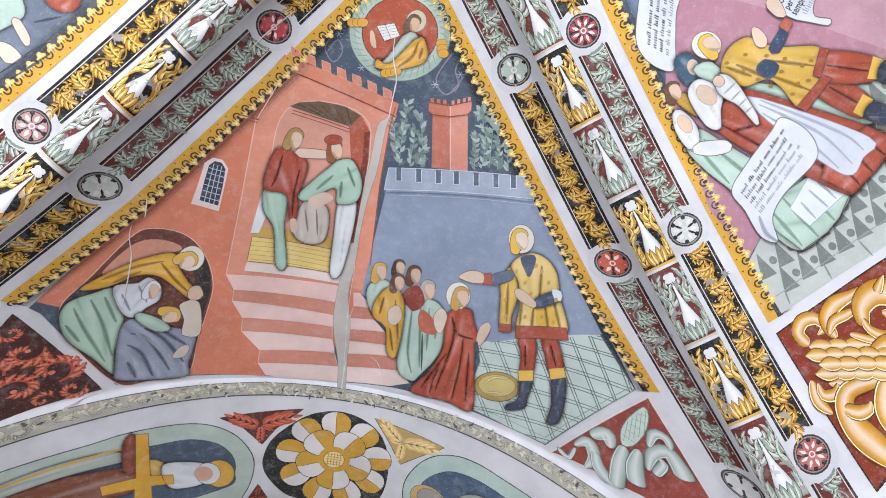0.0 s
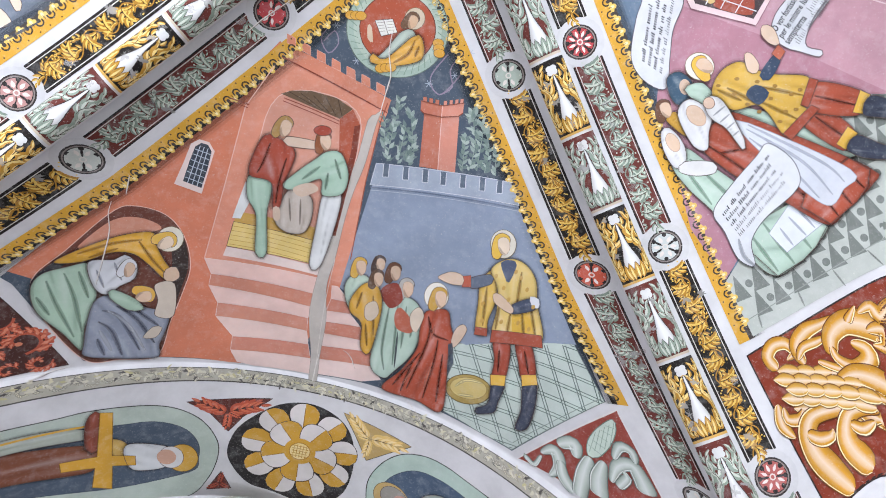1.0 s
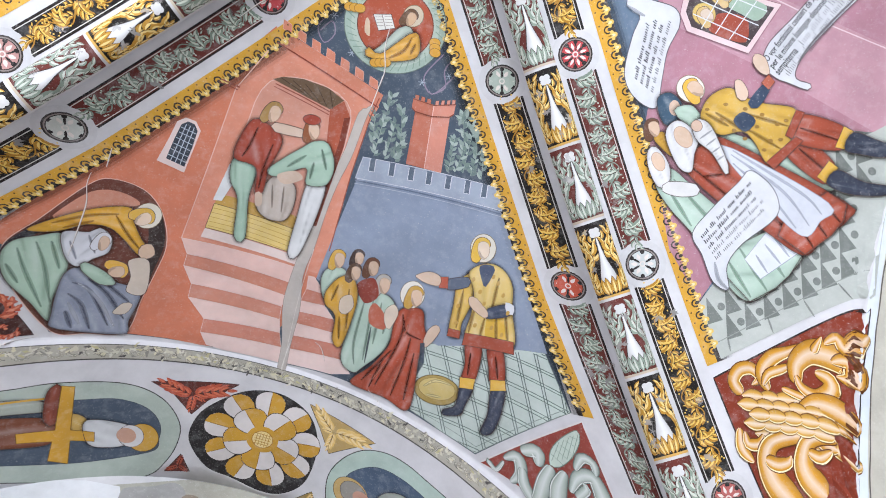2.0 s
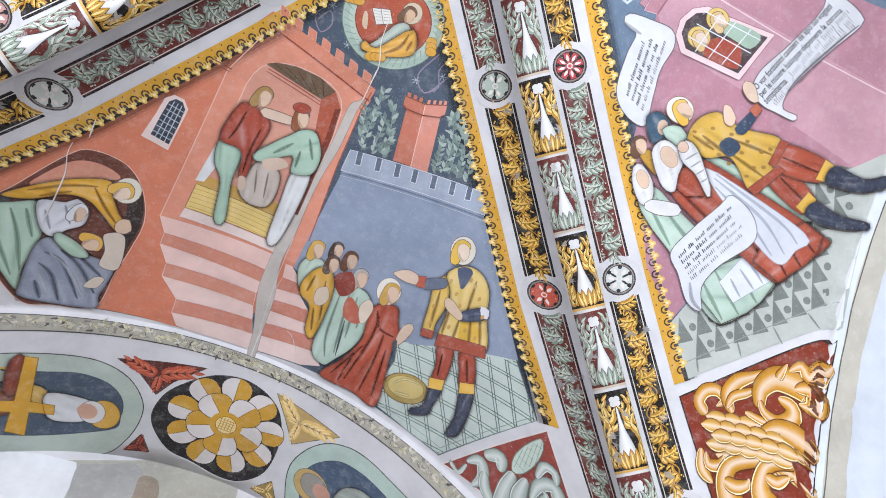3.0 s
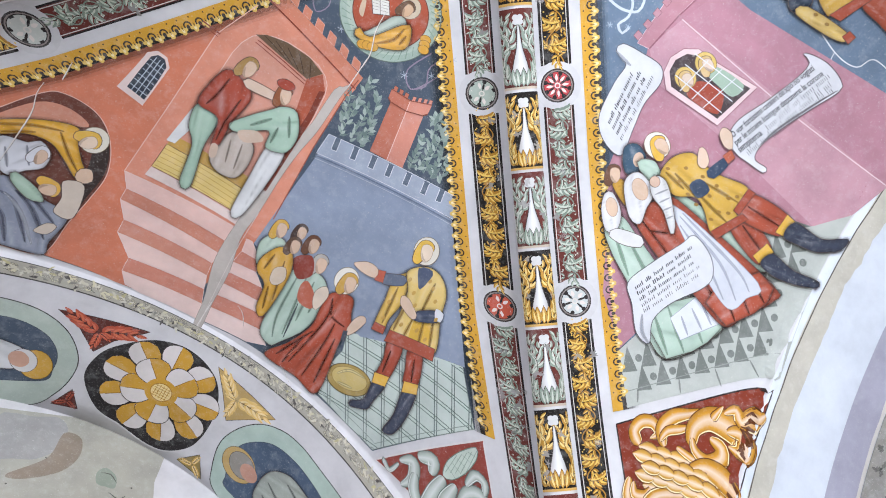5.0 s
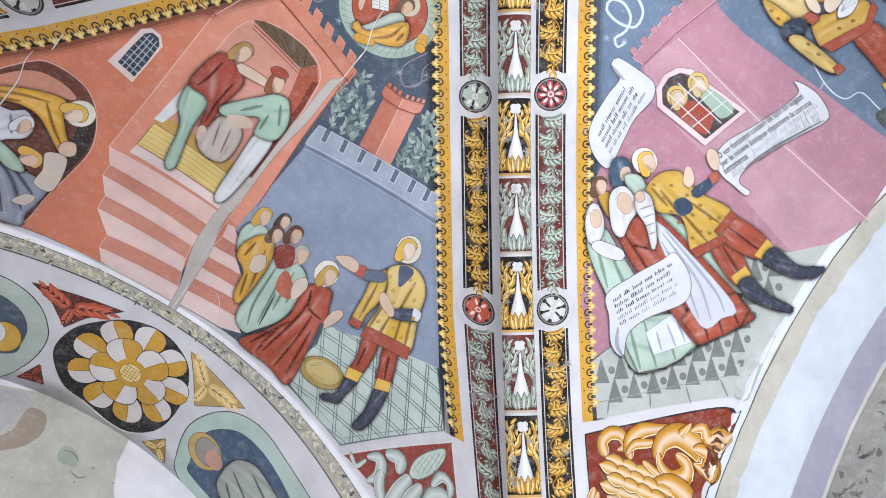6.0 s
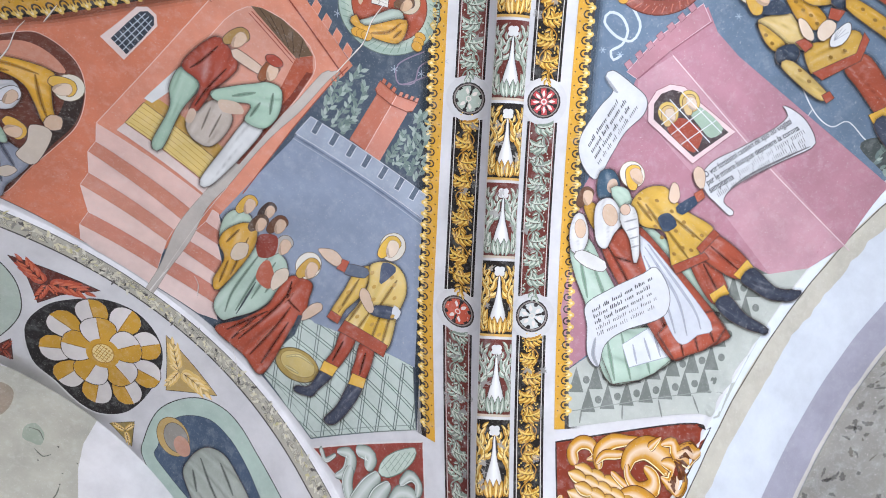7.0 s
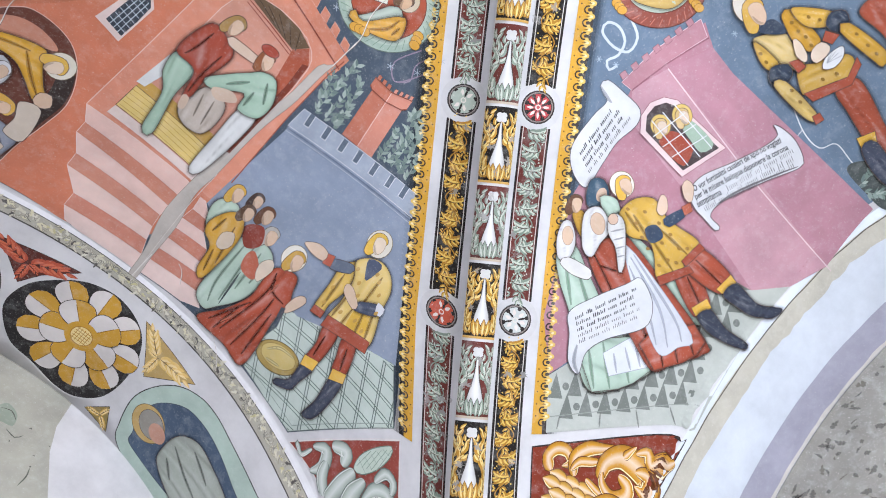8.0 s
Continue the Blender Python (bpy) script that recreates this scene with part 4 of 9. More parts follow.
p.fill("#8c96a8", [(-0.320, 0.974), (0.486, 0.981), (0.855, 1.659), (0.290, 1.892), (-0.293, 1.816), (-0.495, 1.647), (-0.419, 1.345)])
p.fill("#a0a8b6", [(-0.303, 0.851), (0.446, 0.858), (0.491, 0.977), (-0.333, 0.980)], rim="#dfe0e4", w=0.004)
p.fill("#5f6a78", [(-0.261, 0.848), (-0.230, 0.849), (-0.232, 0.926), (-0.264, 0.927)])
p.line("#e0e2e6", [(-0.262, 0.854), (-0.264, 0.927), (-0.232, 0.926), (-0.230, 0.854)], 0.004, smooth=False)
p.fill("#5f6a78", [(-0.151, 0.853), (-0.119, 0.854), (-0.120, 0.931), (-0.152, 0.932)])
p.line("#e0e2e6", [(-0.151, 0.859), (-0.152, 0.932), (-0.120, 0.931), (-0.119, 0.858)], 0.004, smooth=False)
p.fill("#5f6a78", [(-0.041, 0.857), (-0.009, 0.857), (-0.009, 0.933), (-0.041, 0.935)])
p.line("#e0e2e6", [(-0.041, 0.863), (-0.041, 0.935), (-0.009, 0.933), (-0.009, 0.862)], 0.004, smooth=False)
p.fill("#5f6a78", [(0.059, 0.859), (0.090, 0.859), (0.091, 0.934), (0.060, 0.936)])
p.line("#e0e2e6", [(0.059, 0.865), (0.060, 0.936), (0.091, 0.934), (0.090, 0.863)], 0.004, smooth=False)
p.fill("#5f6a78", [(0.167, 0.859), (0.198, 0.859), (0.199, 0.934), (0.168, 0.936)])
p.line("#e0e2e6", [(0.167, 0.866), (0.168, 0.936), (0.199, 0.934), (0.198, 0.863)], 0.004, smooth=False)
p.fill("#5f6a78", [(0.273, 0.858), (0.303, 0.858), (0.305, 0.932), (0.275, 0.935)])
p.line("#e0e2e6", [(0.273, 0.865), (0.275, 0.935), (0.305, 0.932), (0.303, 0.862)], 0.004, smooth=False)
p.fill("#5f6a78", [(0.365, 0.856), (0.394, 0.855), (0.397, 0.928), (0.367, 0.932)])
p.line("#e0e2e6", [(0.365, 0.862), (0.367, 0.932), (0.397, 0.928), (0.394, 0.859)], 0.004, smooth=False)
p.line("#6c778c", [(-0.333, 0.994), (0.489, 0.994)], 0.008, smooth=False)
p.line("#b3bac6", [(-0.334, 1.011), (0.495, 1.008)], 0.004, smooth=False)
p.done()
p = Motif("watch_tower", mural, WEB[1], 6.5, "slender red brick tower with battlements")
p.fill("#b9705a", [(-0.055, 0.541), (0.039, 0.557), (0.041, 0.850), (-0.063, 0.845)])
p.fill("#cf8b78", [(0.039, 0.557), (0.132, 0.536), (0.136, 0.854), (0.041, 0.850)])
p.fill("#b9705a", [(-0.075, 0.482), (0.039, 0.497), (0.039, 0.557), (-0.055, 0.550), (-0.076, 0.533)])
p.fill("#cf8b78", [(0.039, 0.497), (0.152, 0.473), (0.150, 0.526), (0.129, 0.545), (0.039, 0.557)])
p.fill("#b9705a", [(-0.066, 0.487), (-0.045, 0.490), (-0.045, 0.463), (-0.066, 0.461)], rim="#54443f", w=0.003)
p.fill("#b9705a", [(-0.033, 0.492), (-0.012, 0.494), (-0.012, 0.467), (-0.033, 0.465)], rim="#54443f", w=0.003)
p.fill("#b9705a", [(0.000, 0.496), (0.021, 0.498), (0.021, 0.472), (0.000, 0.469)], rim="#54443f", w=0.003)
p.fill("#cf8b78", [(0.045, 0.500), (0.063, 0.496), (0.063, 0.470), (0.045, 0.473)], rim="#54443f", w=0.003)
p.fill("#cf8b78", [(0.075, 0.493), (0.093, 0.490), (0.092, 0.463), (0.075, 0.466)], rim="#54443f", w=0.003)
p.fill("#cf8b78", [(0.105, 0.486), (0.122, 0.483), (0.122, 0.456), (0.104, 0.460)], rim="#54443f", w=0.003)
p.fill("#cf8b78", [(0.131, 0.480), (0.149, 0.476), (0.148, 0.450), (0.131, 0.453)], rim="#54443f", w=0.003)
p.line("#e3c0b4", [(0.039, 0.497), (0.041, 0.850)], 0.004, smooth=False)
p.line("#8a4a3a", [(-0.076, 0.533), (-0.055, 0.550), (0.039, 0.560), (0.129, 0.545), (0.150, 0.526)], 0.006, smooth=False)
p.line("#8a4a3a", [(-0.075, 0.485), (0.039, 0.500), (0.152, 0.473)], 0.005, smooth=False)
p.done()
p = Motif("painted_leaves", mural, WEB[1], 5.6, "pale painted sprigs against the dark sky")
random.seed(7)
sprig(p, [(-0.245, 0.834), (-0.222, 0.667), (-0.188, 0.498)])
sprig(p, [(-0.122, 0.844), (-0.111, 0.697), (-0.128, 0.558)])
sprig(p, [(-0.185, 0.842), (-0.150, 0.635)])
sprig(p, [(-0.262, 0.763), (-0.264, 0.606)])
sprig(p, [(-0.144, 0.825), (-0.099, 0.744)])
sprig(p, [(0.209, 0.833), (0.230, 0.682), (0.197, 0.518)])
sprig(p, [(0.293, 0.833), (0.304, 0.693), (0.262, 0.575)])
sprig(p, [(0.352, 0.837), (0.343, 0.720)])
sprig(p, [(0.173, 0.842), (0.176, 0.655)])
sprig(p, [(0.251, 0.827), (0.264, 0.620)])
sprig(p, [(0.186, 0.579), (0.220, 0.532)])
p.done('stuff')
p = Motif("castle", mural, WEB[1], 3.5, "terracotta castle front with battlements and an arched opening")
p.fill("#cf7d60", [(-0.776, 0.267), (-0.255, 0.514), (-0.289, 0.621), (-0.358, 0.960), (-0.434, 1.456), (-0.495, 1.647), (-0.503, 1.804), (-0.653, 1.968), (-0.817, 2.259), (-1.168, 2.206), (-1.351, 2.157), (-1.544, 2.114), (-1.630, 2.025), (-1.809, 1.630), (-1.966, 1.467), (-2.039, 1.391), (-1.836, 1.212), (-1.596, 0.991), (-1.341, 0.762), (-1.075, 0.519), (-0.805, 0.233)])
p.fill("#d88f76", [(-0.785, 0.307), (-0.250, 0.559), (-0.297, 0.668), (-0.358, 0.960), (-0.431, 1.456), (-0.493, 1.616), (-1.252, 1.459), (-1.120, 1.027), (-0.986, 0.572), (-0.837, 0.357)])
p.fill("#cf846a", [(-0.774, 0.244), (-0.236, 0.495), (-0.256, 0.562), (-0.802, 0.306)])
p.fill("#cf846a", [(-0.773, 0.239), (-0.731, 0.259), (-0.732, 0.214), (-0.771, 0.194)], rim="#dca898", w=0.003)
p.fill("#cf846a", [(-0.702, 0.274), (-0.659, 0.295), (-0.660, 0.249), (-0.700, 0.229)], rim="#dca898", w=0.003)
p.fill("#cf846a", [(-0.628, 0.310), (-0.584, 0.331), (-0.586, 0.284), (-0.627, 0.264)], rim="#dca898", w=0.003)
p.fill("#cf846a", [(-0.553, 0.346), (-0.507, 0.367), (-0.510, 0.320), (-0.552, 0.299)], rim="#dca898", w=0.003)
p.fill("#cf846a", [(-0.476, 0.382), (-0.429, 0.403), (-0.433, 0.355), (-0.476, 0.335)], rim="#dca898", w=0.003)
p.fill("#cf846a", [(-0.397, 0.418), (-0.350, 0.439), (-0.354, 0.391), (-0.398, 0.370)], rim="#dca898", w=0.003)
p.fill("#cf846a", [(-0.317, 0.454), (-0.269, 0.474), (-0.274, 0.427), (-0.318, 0.406)], rim="#dca898", w=0.003)
p.line("#8c4434", [(-0.797, 0.312), (-0.256, 0.565)], 0.007, smooth=False)
p.line("#8c4434", [(-1.053, 0.532), (-0.968, 0.564)], 0.007, smooth=False)
p.line("#8c4434", [(-1.063, 0.547), (-0.976, 0.579)], 0.004, smooth=False)
p.line("#e2b7a8", [(-0.837, 0.357), (-0.986, 0.572), (-1.120, 1.027), (-1.252, 1.459)], 0.005, smooth=False)
p.line("#9c5340", [(-0.255, 0.514), (-0.289, 0.621), (-0.358, 0.960), (-0.434, 1.456)], 0.006, smooth=False)
p.done()
p = Motif("opening", mural, WEB[1], 7.5, "arched opening with a timber ceiling and a wooden bench")
p.fill("#d09480", [(-1.149, 1.441), (-1.065, 1.207), (-0.980, 0.939), (-0.893, 0.630), (-0.863, 0.563), (-0.824, 0.514), (-0.773, 0.485), (-0.715, 0.475), (-0.642, 0.477), (-0.555, 0.494), (-0.474, 0.525), (-0.424, 0.565), (-0.399, 0.606), (-0.392, 0.662), (-0.408, 0.796), (-0.457, 1.028), (-0.524, 1.309), (-0.584, 1.528)], rim="#e2bcae", w=0.005)
opening = p.done()
p = Motif("timber_ceiling", opening, WEB[1], 9)
p.fill("#6e5844", [(-0.811, 0.499), (-0.758, 0.480), (-0.657, 0.477), (-0.526, 0.506), (-0.439, 0.559), (-0.509, 0.617), (-0.649, 0.565)])
p.line("#4b3a2c", [(-0.773, 0.485), (-0.634, 0.562)], 0.004, smooth=False)
p.line("#4b3a2c", [(-0.710, 0.493), (-0.600, 0.575)], 0.004, smooth=False)
p.line("#4b3a2c", [(-0.647, 0.501), (-0.565, 0.588)], 0.004, smooth=False)
p.line("#4b3a2c", [(-0.583, 0.508), (-0.529, 0.601)], 0.004, smooth=False)
p.line("#4b3a2c", [(-0.518, 0.516), (-0.494, 0.614)], 0.004, smooth=False)
p.done()
p = Motif("reveal", opening, WEB[1], 9)
p.fill("#a9573f", [(-0.509, 0.617), (-0.439, 0.562), (-0.397, 0.643), (-0.414, 0.796), (-0.456, 1.011), (-0.535, 1.273), (-0.561, 1.273), (-0.511, 0.860)])
p.fill("#7b3b2c", [(-0.397, 0.643), (-0.415, 0.812), (-0.463, 1.028), (-0.524, 1.309), (-0.550, 1.309), (-0.487, 0.994), (-0.445, 0.796), (-0.429, 0.652)])
p.line("#8c4434", [(-0.796, 0.521), (-0.650, 0.574), (-0.510, 0.630)], 0.005, smooth=False)
p.line("#8c4434", [(-0.803, 0.536), (-0.657, 0.592), (-0.511, 0.648)], 0.004, smooth=False)
p.done()
p = Motif("bench", opening, WEB[1], 9)
p.fill("#c39b52", [(-1.061, 1.172), (-0.607, 1.272), (-0.646, 1.362), (-1.087, 1.240)])
p.fill("#dcc078", [(-1.086, 1.233), (-0.639, 1.351), (-0.676, 1.499), (-1.133, 1.387)], rim="#54443f", w=0.004)
p.line("#b58f45", [(-1.093, 1.261), (-0.930, 1.299), (-0.660, 1.372)], 0.003)
p.line("#b58f45", [(-1.100, 1.289), (-0.933, 1.328), (-0.665, 1.402)], 0.003)
p.line("#b58f45", [(-1.106, 1.317), (-0.936, 1.357), (-0.671, 1.431)], 0.003)
p.line("#b58f45", [(-1.113, 1.346), (-0.939, 1.386), (-0.676, 1.461)], 0.003)
p.line("#b58f45", [(-1.119, 1.374), (-0.942, 1.416), (-0.682, 1.491)], 0.003)
p.done()
p = Motif("sill", opening, WEB[1], 9)
p.fill("#ead5cd", [(-1.134, 1.391), (-0.614, 1.523), (-0.624, 1.577), (-1.156, 1.448)])
p.done()
p = Motif("robed_shape", mural, WEB[1], 13, "plain shapes in a red jacket and pale green hose")
p.fill("#e4e4e2", [(-1.009, 0.987), (-0.956, 1.035), (-1.049, 1.215), (-1.093, 1.211)])
p.fill("#a9c3ae", [(-0.987, 0.952), (-0.874, 0.994), (-0.909, 1.185), (-0.922, 1.440), (-0.982, 1.434), (-0.968, 1.198), (-1.008, 1.079)], True, rim="#54443f", w=0.006, shade=True)
p.fill("#a44d3b", [(-0.898, 0.723), (-0.827, 0.740), (-0.745, 0.821), (-0.807, 1.001), (-0.836, 1.141), (-0.877, 1.152), (-0.880, 0.997), (-0.990, 0.951), (-0.961, 0.825)], True, rim="#54443f", w=0.006, shade=True)
p.line("#7d3527@0.4", [(-0.873, 0.766), (-0.915, 0.877), (-0.951, 0.941)], 0.0208, taper=True)
p.line("#7d3527@0.75", [(-0.873, 0.766), (-0.915, 0.877), (-0.951, 0.941)], 0.008, taper=True)
p.line("#7d3527@0.4", [(-0.793, 0.852), (-0.838, 0.999), (-0.859, 1.119)], 0.0208, taper=True)
p.line("#7d3527@0.75", [(-0.793, 0.852), (-0.838, 0.999), (-0.859, 1.119)], 0.008, taper=True)
p.fill("#cfb6a2", [(-0.791, 0.729), (-0.616, 0.754), (-0.625, 0.793), (-0.787, 0.780)], True, rim="#54443f", w=0.004)
p.fill("#cfb6a2", [(-0.874, 1.146), (-0.840, 1.148), (-0.840, 1.219), (-0.872, 1.224)], True)
p.fill("#a88652", [(-0.839, 0.647), (-0.810, 0.618), (-0.774, 0.618), (-0.752, 0.646), (-0.758, 0.675), (-0.788, 0.688), (-0.821, 0.722), (-0.848, 0.739), (-0.868, 0.717), (-0.858, 0.680)], True, rim="#54443f", w=0.004)
p.fill("#d3b59c", [(-0.805, 0.641), (-0.777, 0.640), (-0.761, 0.663), (-0.768, 0.695), (-0.783, 0.719), (-0.809, 0.731), (-0.823, 0.713), (-0.821, 0.676)], True, rim="#a58a76", w=0.003)
p.line("#7a4a34@0.3", [(-0.816, 0.678), (-0.817, 0.709), (-0.805, 0.728)], 0.012, taper=True)
p.done()
p = Motif("robed_shape", mural, WEB[1], 13, "plain shapes in a pale green jacket and white hose")
p.fill("#c3b6aa", [(-0.764, 1.027), (-0.664, 1.079), (-0.661, 1.199), (-0.707, 1.298), (-0.804, 1.300), (-0.867, 1.231), (-0.837, 1.113)], True, rim="#54443f", w=0.006, shade=True)
p.line("#9c8a7c@0.4", [(-0.785, 1.088), (-0.781, 1.229)], 0.013, taper=True)
p.line("#9c8a7c@0.75", [(-0.785, 1.088), (-0.781, 1.229)], 0.005, taper=True)
p.line("#9c8a7c@0.4", [(-0.722, 1.091), (-0.729, 1.250)], 0.013, taper=True)
p.line("#9c8a7c@0.75", [(-0.722, 1.091), (-0.729, 1.250)], 0.005, taper=True)
p.fill("#e2e2e0", [(-0.592, 1.047), (-0.496, 1.042), (-0.527, 1.244), (-0.613, 1.512), (-0.677, 1.510), (-0.640, 1.271)], True, rim="#54443f", w=0.006, shade=True)
p.fill("#a9c3ae", [(-0.576, 0.804), (-0.499, 0.808), (-0.455, 0.934), (-0.493, 1.049), (-0.603, 1.060), (-0.612, 0.965), (-0.765, 1.037), (-0.817, 1.004), (-0.723, 0.914), (-0.641, 0.851)], True, rim="#54443f", w=0.006, shade=True)
p.line("#7f9b86@0.4", [(-0.532, 0.844), (-0.498, 0.960)], 0.0208, taper=True)
p.line("#7f9b86@0.75", [(-0.532, 0.844), (-0.498, 0.960)], 0.008, taper=True)
p.line("#7f9b86@0.4", [(-0.613, 0.891), (-0.712, 0.972)], 0.0208, taper=True)
p.line("#7f9b86@0.75", [(-0.613, 0.891), (-0.712, 0.972)], 0.008, taper=True)
p.line("#7f9b86@0.4", [(-0.569, 0.926), (-0.585, 1.027)], 0.0208, taper=True)
p.line("#7f9b86@0.75", [(-0.569, 0.926), (-0.585, 1.027)], 0.008, taper=True)
p.fill("#cfb6a2", [(-0.764, 1.027), (-0.667, 0.990), (-0.623, 1.032), (-0.721, 1.077)], True)
p.fill("#8d5638", [(-0.638, 0.740), (-0.625, 0.703), (-0.592, 0.686), (-0.560, 0.700), (-0.553, 0.727), (-0.576, 0.751), (-0.591, 0.795), (-0.609, 0.821), (-0.637, 0.813), (-0.642, 0.777)], True, rim="#54443f", w=0.004)
p.fill("#d3b59c", [(-0.611, 0.720), (-0.585, 0.706), (-0.561, 0.718), (-0.554, 0.748), (-0.558, 0.775), (-0.576, 0.797), (-0.597, 0.788), (-0.611, 0.757)], True, rim="#a58a76", w=0.003)
p.line("#7a4a34@0.3", [(-0.605, 0.756), (-0.592, 0.782), (-0.574, 0.792)], 0.012, taper=True)
p.fill("#a34a3a", [(-0.550, 0.689), (-0.561, 0.705), (-0.586, 0.715), (-0.616, 0.714), (-0.639, 0.703), (-0.647, 0.686), (-0.636, 0.670), (-0.612, 0.660), (-0.582, 0.661), (-0.558, 0.672)], True, rim="#54443f", w=0.004)
p.done()
p = Motif("barred_window", mural, WEB[1], 7, "small arched window with an iron grille")
p.fill("#e2cdc6", [(-1.351, 0.997), (-1.294, 0.873), (-1.253, 0.776), (-1.213, 0.752), (-1.169, 0.769), (-1.149, 0.819), (-1.188, 0.935), (-1.231, 1.061)])
p.fill("#3d434d", [(-1.310, 0.983), (-1.268, 0.870), (-1.235, 0.791), (-1.206, 0.772), (-1.176, 0.784), (-1.163, 0.821), (-1.191, 0.919), (-1.229, 1.027)])
p.line("#b9c2cc", [(-1.290, 0.994), (-1.212, 0.787)], 0.004, smooth=False)
p.line("#b9c2cc", [(-1.270, 1.005), (-1.195, 0.795)], 0.004, smooth=False)
p.line("#b9c2cc", [(-1.249, 1.016), (-1.178, 0.803)], 0.004, smooth=False)
p.line("#b9c2cc", [(-1.300, 0.959), (-1.221, 1.002)], 0.004, smooth=False)
p.line("#b9c2cc", [(-1.287, 0.927), (-1.210, 0.968)], 0.004, smooth=False)
p.line("#b9c2cc", [(-1.274, 0.895), (-1.199, 0.934)], 0.004, smooth=False)
p.line("#b9c2cc", [(-1.261, 0.863), (-1.189, 0.900)], 0.004, smooth=False)
p.line("#b9c2cc", [(-1.248, 0.832), (-1.178, 0.867)], 0.004, smooth=False)
p.line("#b9c2cc", [(-1.237, 0.805), (-1.169, 0.838)], 0.004, smooth=False)
p.done()
p = Motif("step", mural, WEB[1], 6.5)
p.fill("#e2bdb2", [(-1.252, 1.459), (-0.615, 1.596), (-0.643, 1.705), (-1.226, 1.563)], rim="#efdcd5", w=0.003)
p.done()
p = Motif("step", mural, WEB[1], 6.5)
p.fill("#c98670", [(-1.226, 1.563), (-0.643, 1.705), (-0.663, 1.800), (-1.245, 1.641)], rim="#efdcd5", w=0.003)
p.done()
p = Motif("step", mural, WEB[1], 6.5)
p.fill("#e4c2b8", [(-1.245, 1.641), (-0.663, 1.800), (-0.689, 1.876), (-1.207, 1.763)], rim="#efdcd5", w=0.003)
p.done()
p = Motif("step", mural, WEB[1], 6.5)
p.fill("#cb8a75", [(-1.207, 1.763), (-0.689, 1.876), (-0.696, 1.971), (-1.225, 1.858)], rim="#efdcd5", w=0.003)
p.done()
p = Motif("step", mural, WEB[1], 6.5)
p.fill("#e4c6bc", [(-1.225, 1.858), (-0.696, 1.971), (-0.688, 2.068), (-1.141, 2.010)], rim="#efdcd5", w=0.003)
p.done()
p = Motif("step", mural, WEB[1], 6.5)
p.fill("#cb8672", [(-1.141, 2.010), (-0.688, 2.068), (-0.674, 2.175), (-1.160, 2.111)], rim="#efdcd5", w=0.003)
p.done()
p = Motif("step", mural, WEB[1], 6.5)
p.fill("#e6cac1", [(-1.160, 2.111), (-0.674, 2.175), (-0.674, 2.293), (-1.028, 2.238), (-1.127, 2.203)], rim="#efdcd5", w=0.003)
p.done()
p = Motif("step", mural, WEB[1], 6.5)
p.fill("#e2bdb2", [(-0.542, 1.639), (-0.505, 1.643), (-0.427, 1.747), (-0.547, 1.729)], rim="#efdcd5", w=0.003)
p.done()
p = Motif("step", mural, WEB[1], 6.5)
p.fill("#c4806c", [(-0.547, 1.729), (-0.427, 1.747), (-0.426, 1.827), (-0.577, 1.817)], rim="#efdcd5", w=0.003)
p.done()
p = Motif("step", mural, WEB[1], 6.5)
p.fill("#e2c3ba", [(-0.577, 1.817), (-0.426, 1.827), (-0.363, 1.909), (-0.588, 1.894)], rim="#efdcd5", w=0.003)
p.done()
p = Motif("step", mural, WEB[1], 6.5)
p.fill("#c4806c", [(-0.588, 1.894), (-0.363, 1.909), (-0.334, 2.009), (-0.597, 1.981)], rim="#efdcd5", w=0.003)
p.done()
p = Motif("step", mural, WEB[1], 6.5)
p.fill("#e2c6bd", [(-0.597, 1.981), (-0.334, 2.009), (-0.289, 2.084), (-0.613, 2.073)], rim="#efdcd5", w=0.003)
p.done()
p = Motif("step", mural, WEB[1], 6.5)
p.fill("#c68370", [(-0.613, 2.073), (-0.289, 2.084), (-0.285, 2.189), (-0.623, 2.175)], rim="#efdcd5", w=0.003)
p.done()
p = Motif("step", mural, WEB[1], 6.5)
p.fill("#e4cac2", [(-0.623, 2.175), (-0.285, 2.189), (-0.217, 2.275), (-0.343, 2.310), (-0.641, 2.289)], rim="#efdcd5", w=0.003)
p.done()
p = Motif("crack", mural, WEB[1], 18.5)
p.line("#e6dfd8", [(-1.621, 1.071), (-1.644, 1.139), (-1.655, 1.240), (-1.695, 1.371), (-1.758, 1.554)], 0.005, taper=True)
p.line("#8a7c72", [(-1.619, 1.075), (-1.642, 1.144), (-1.653, 1.245), (-1.693, 1.376), (-1.756, 1.559)], 0.002, taper=True)
p.done()
p = Motif("crack", mural, WEB[1], 18.5)
p.line("#e6dfd8", [(-1.530, 0.933), (-1.560, 1.041)], 0.005, taper=True)
p.line("#8a7c72", [(-1.528, 0.937), (-1.558, 1.046)], 0.002, taper=True)
p.done()
p = Motif("crack", mural, WEB[1], 18.5)
p.line("#e6dfd8", [(-1.938, 2.060), (-2.014, 2.066), (-2.097, 2.088)], 0.005, taper=True)
p.line("#8a7c72", [(-1.936, 2.066), (-2.012, 2.071), (-2.096, 2.094)], 0.002, taper=True)
p.done()
p = Motif("crack", mural, WEB[1], 18.5)
p.line("#e6dfd8", [(-0.244, 0.137), (-0.259, 0.249), (-0.245, 0.365), (-0.272, 0.483)], 0.005, taper=True)
p.line("#8a7c72", [(-0.240, 0.140), (-0.255, 0.253), (-0.241, 0.368), (-0.269, 0.487)], 0.002, taper=True)
p.done()
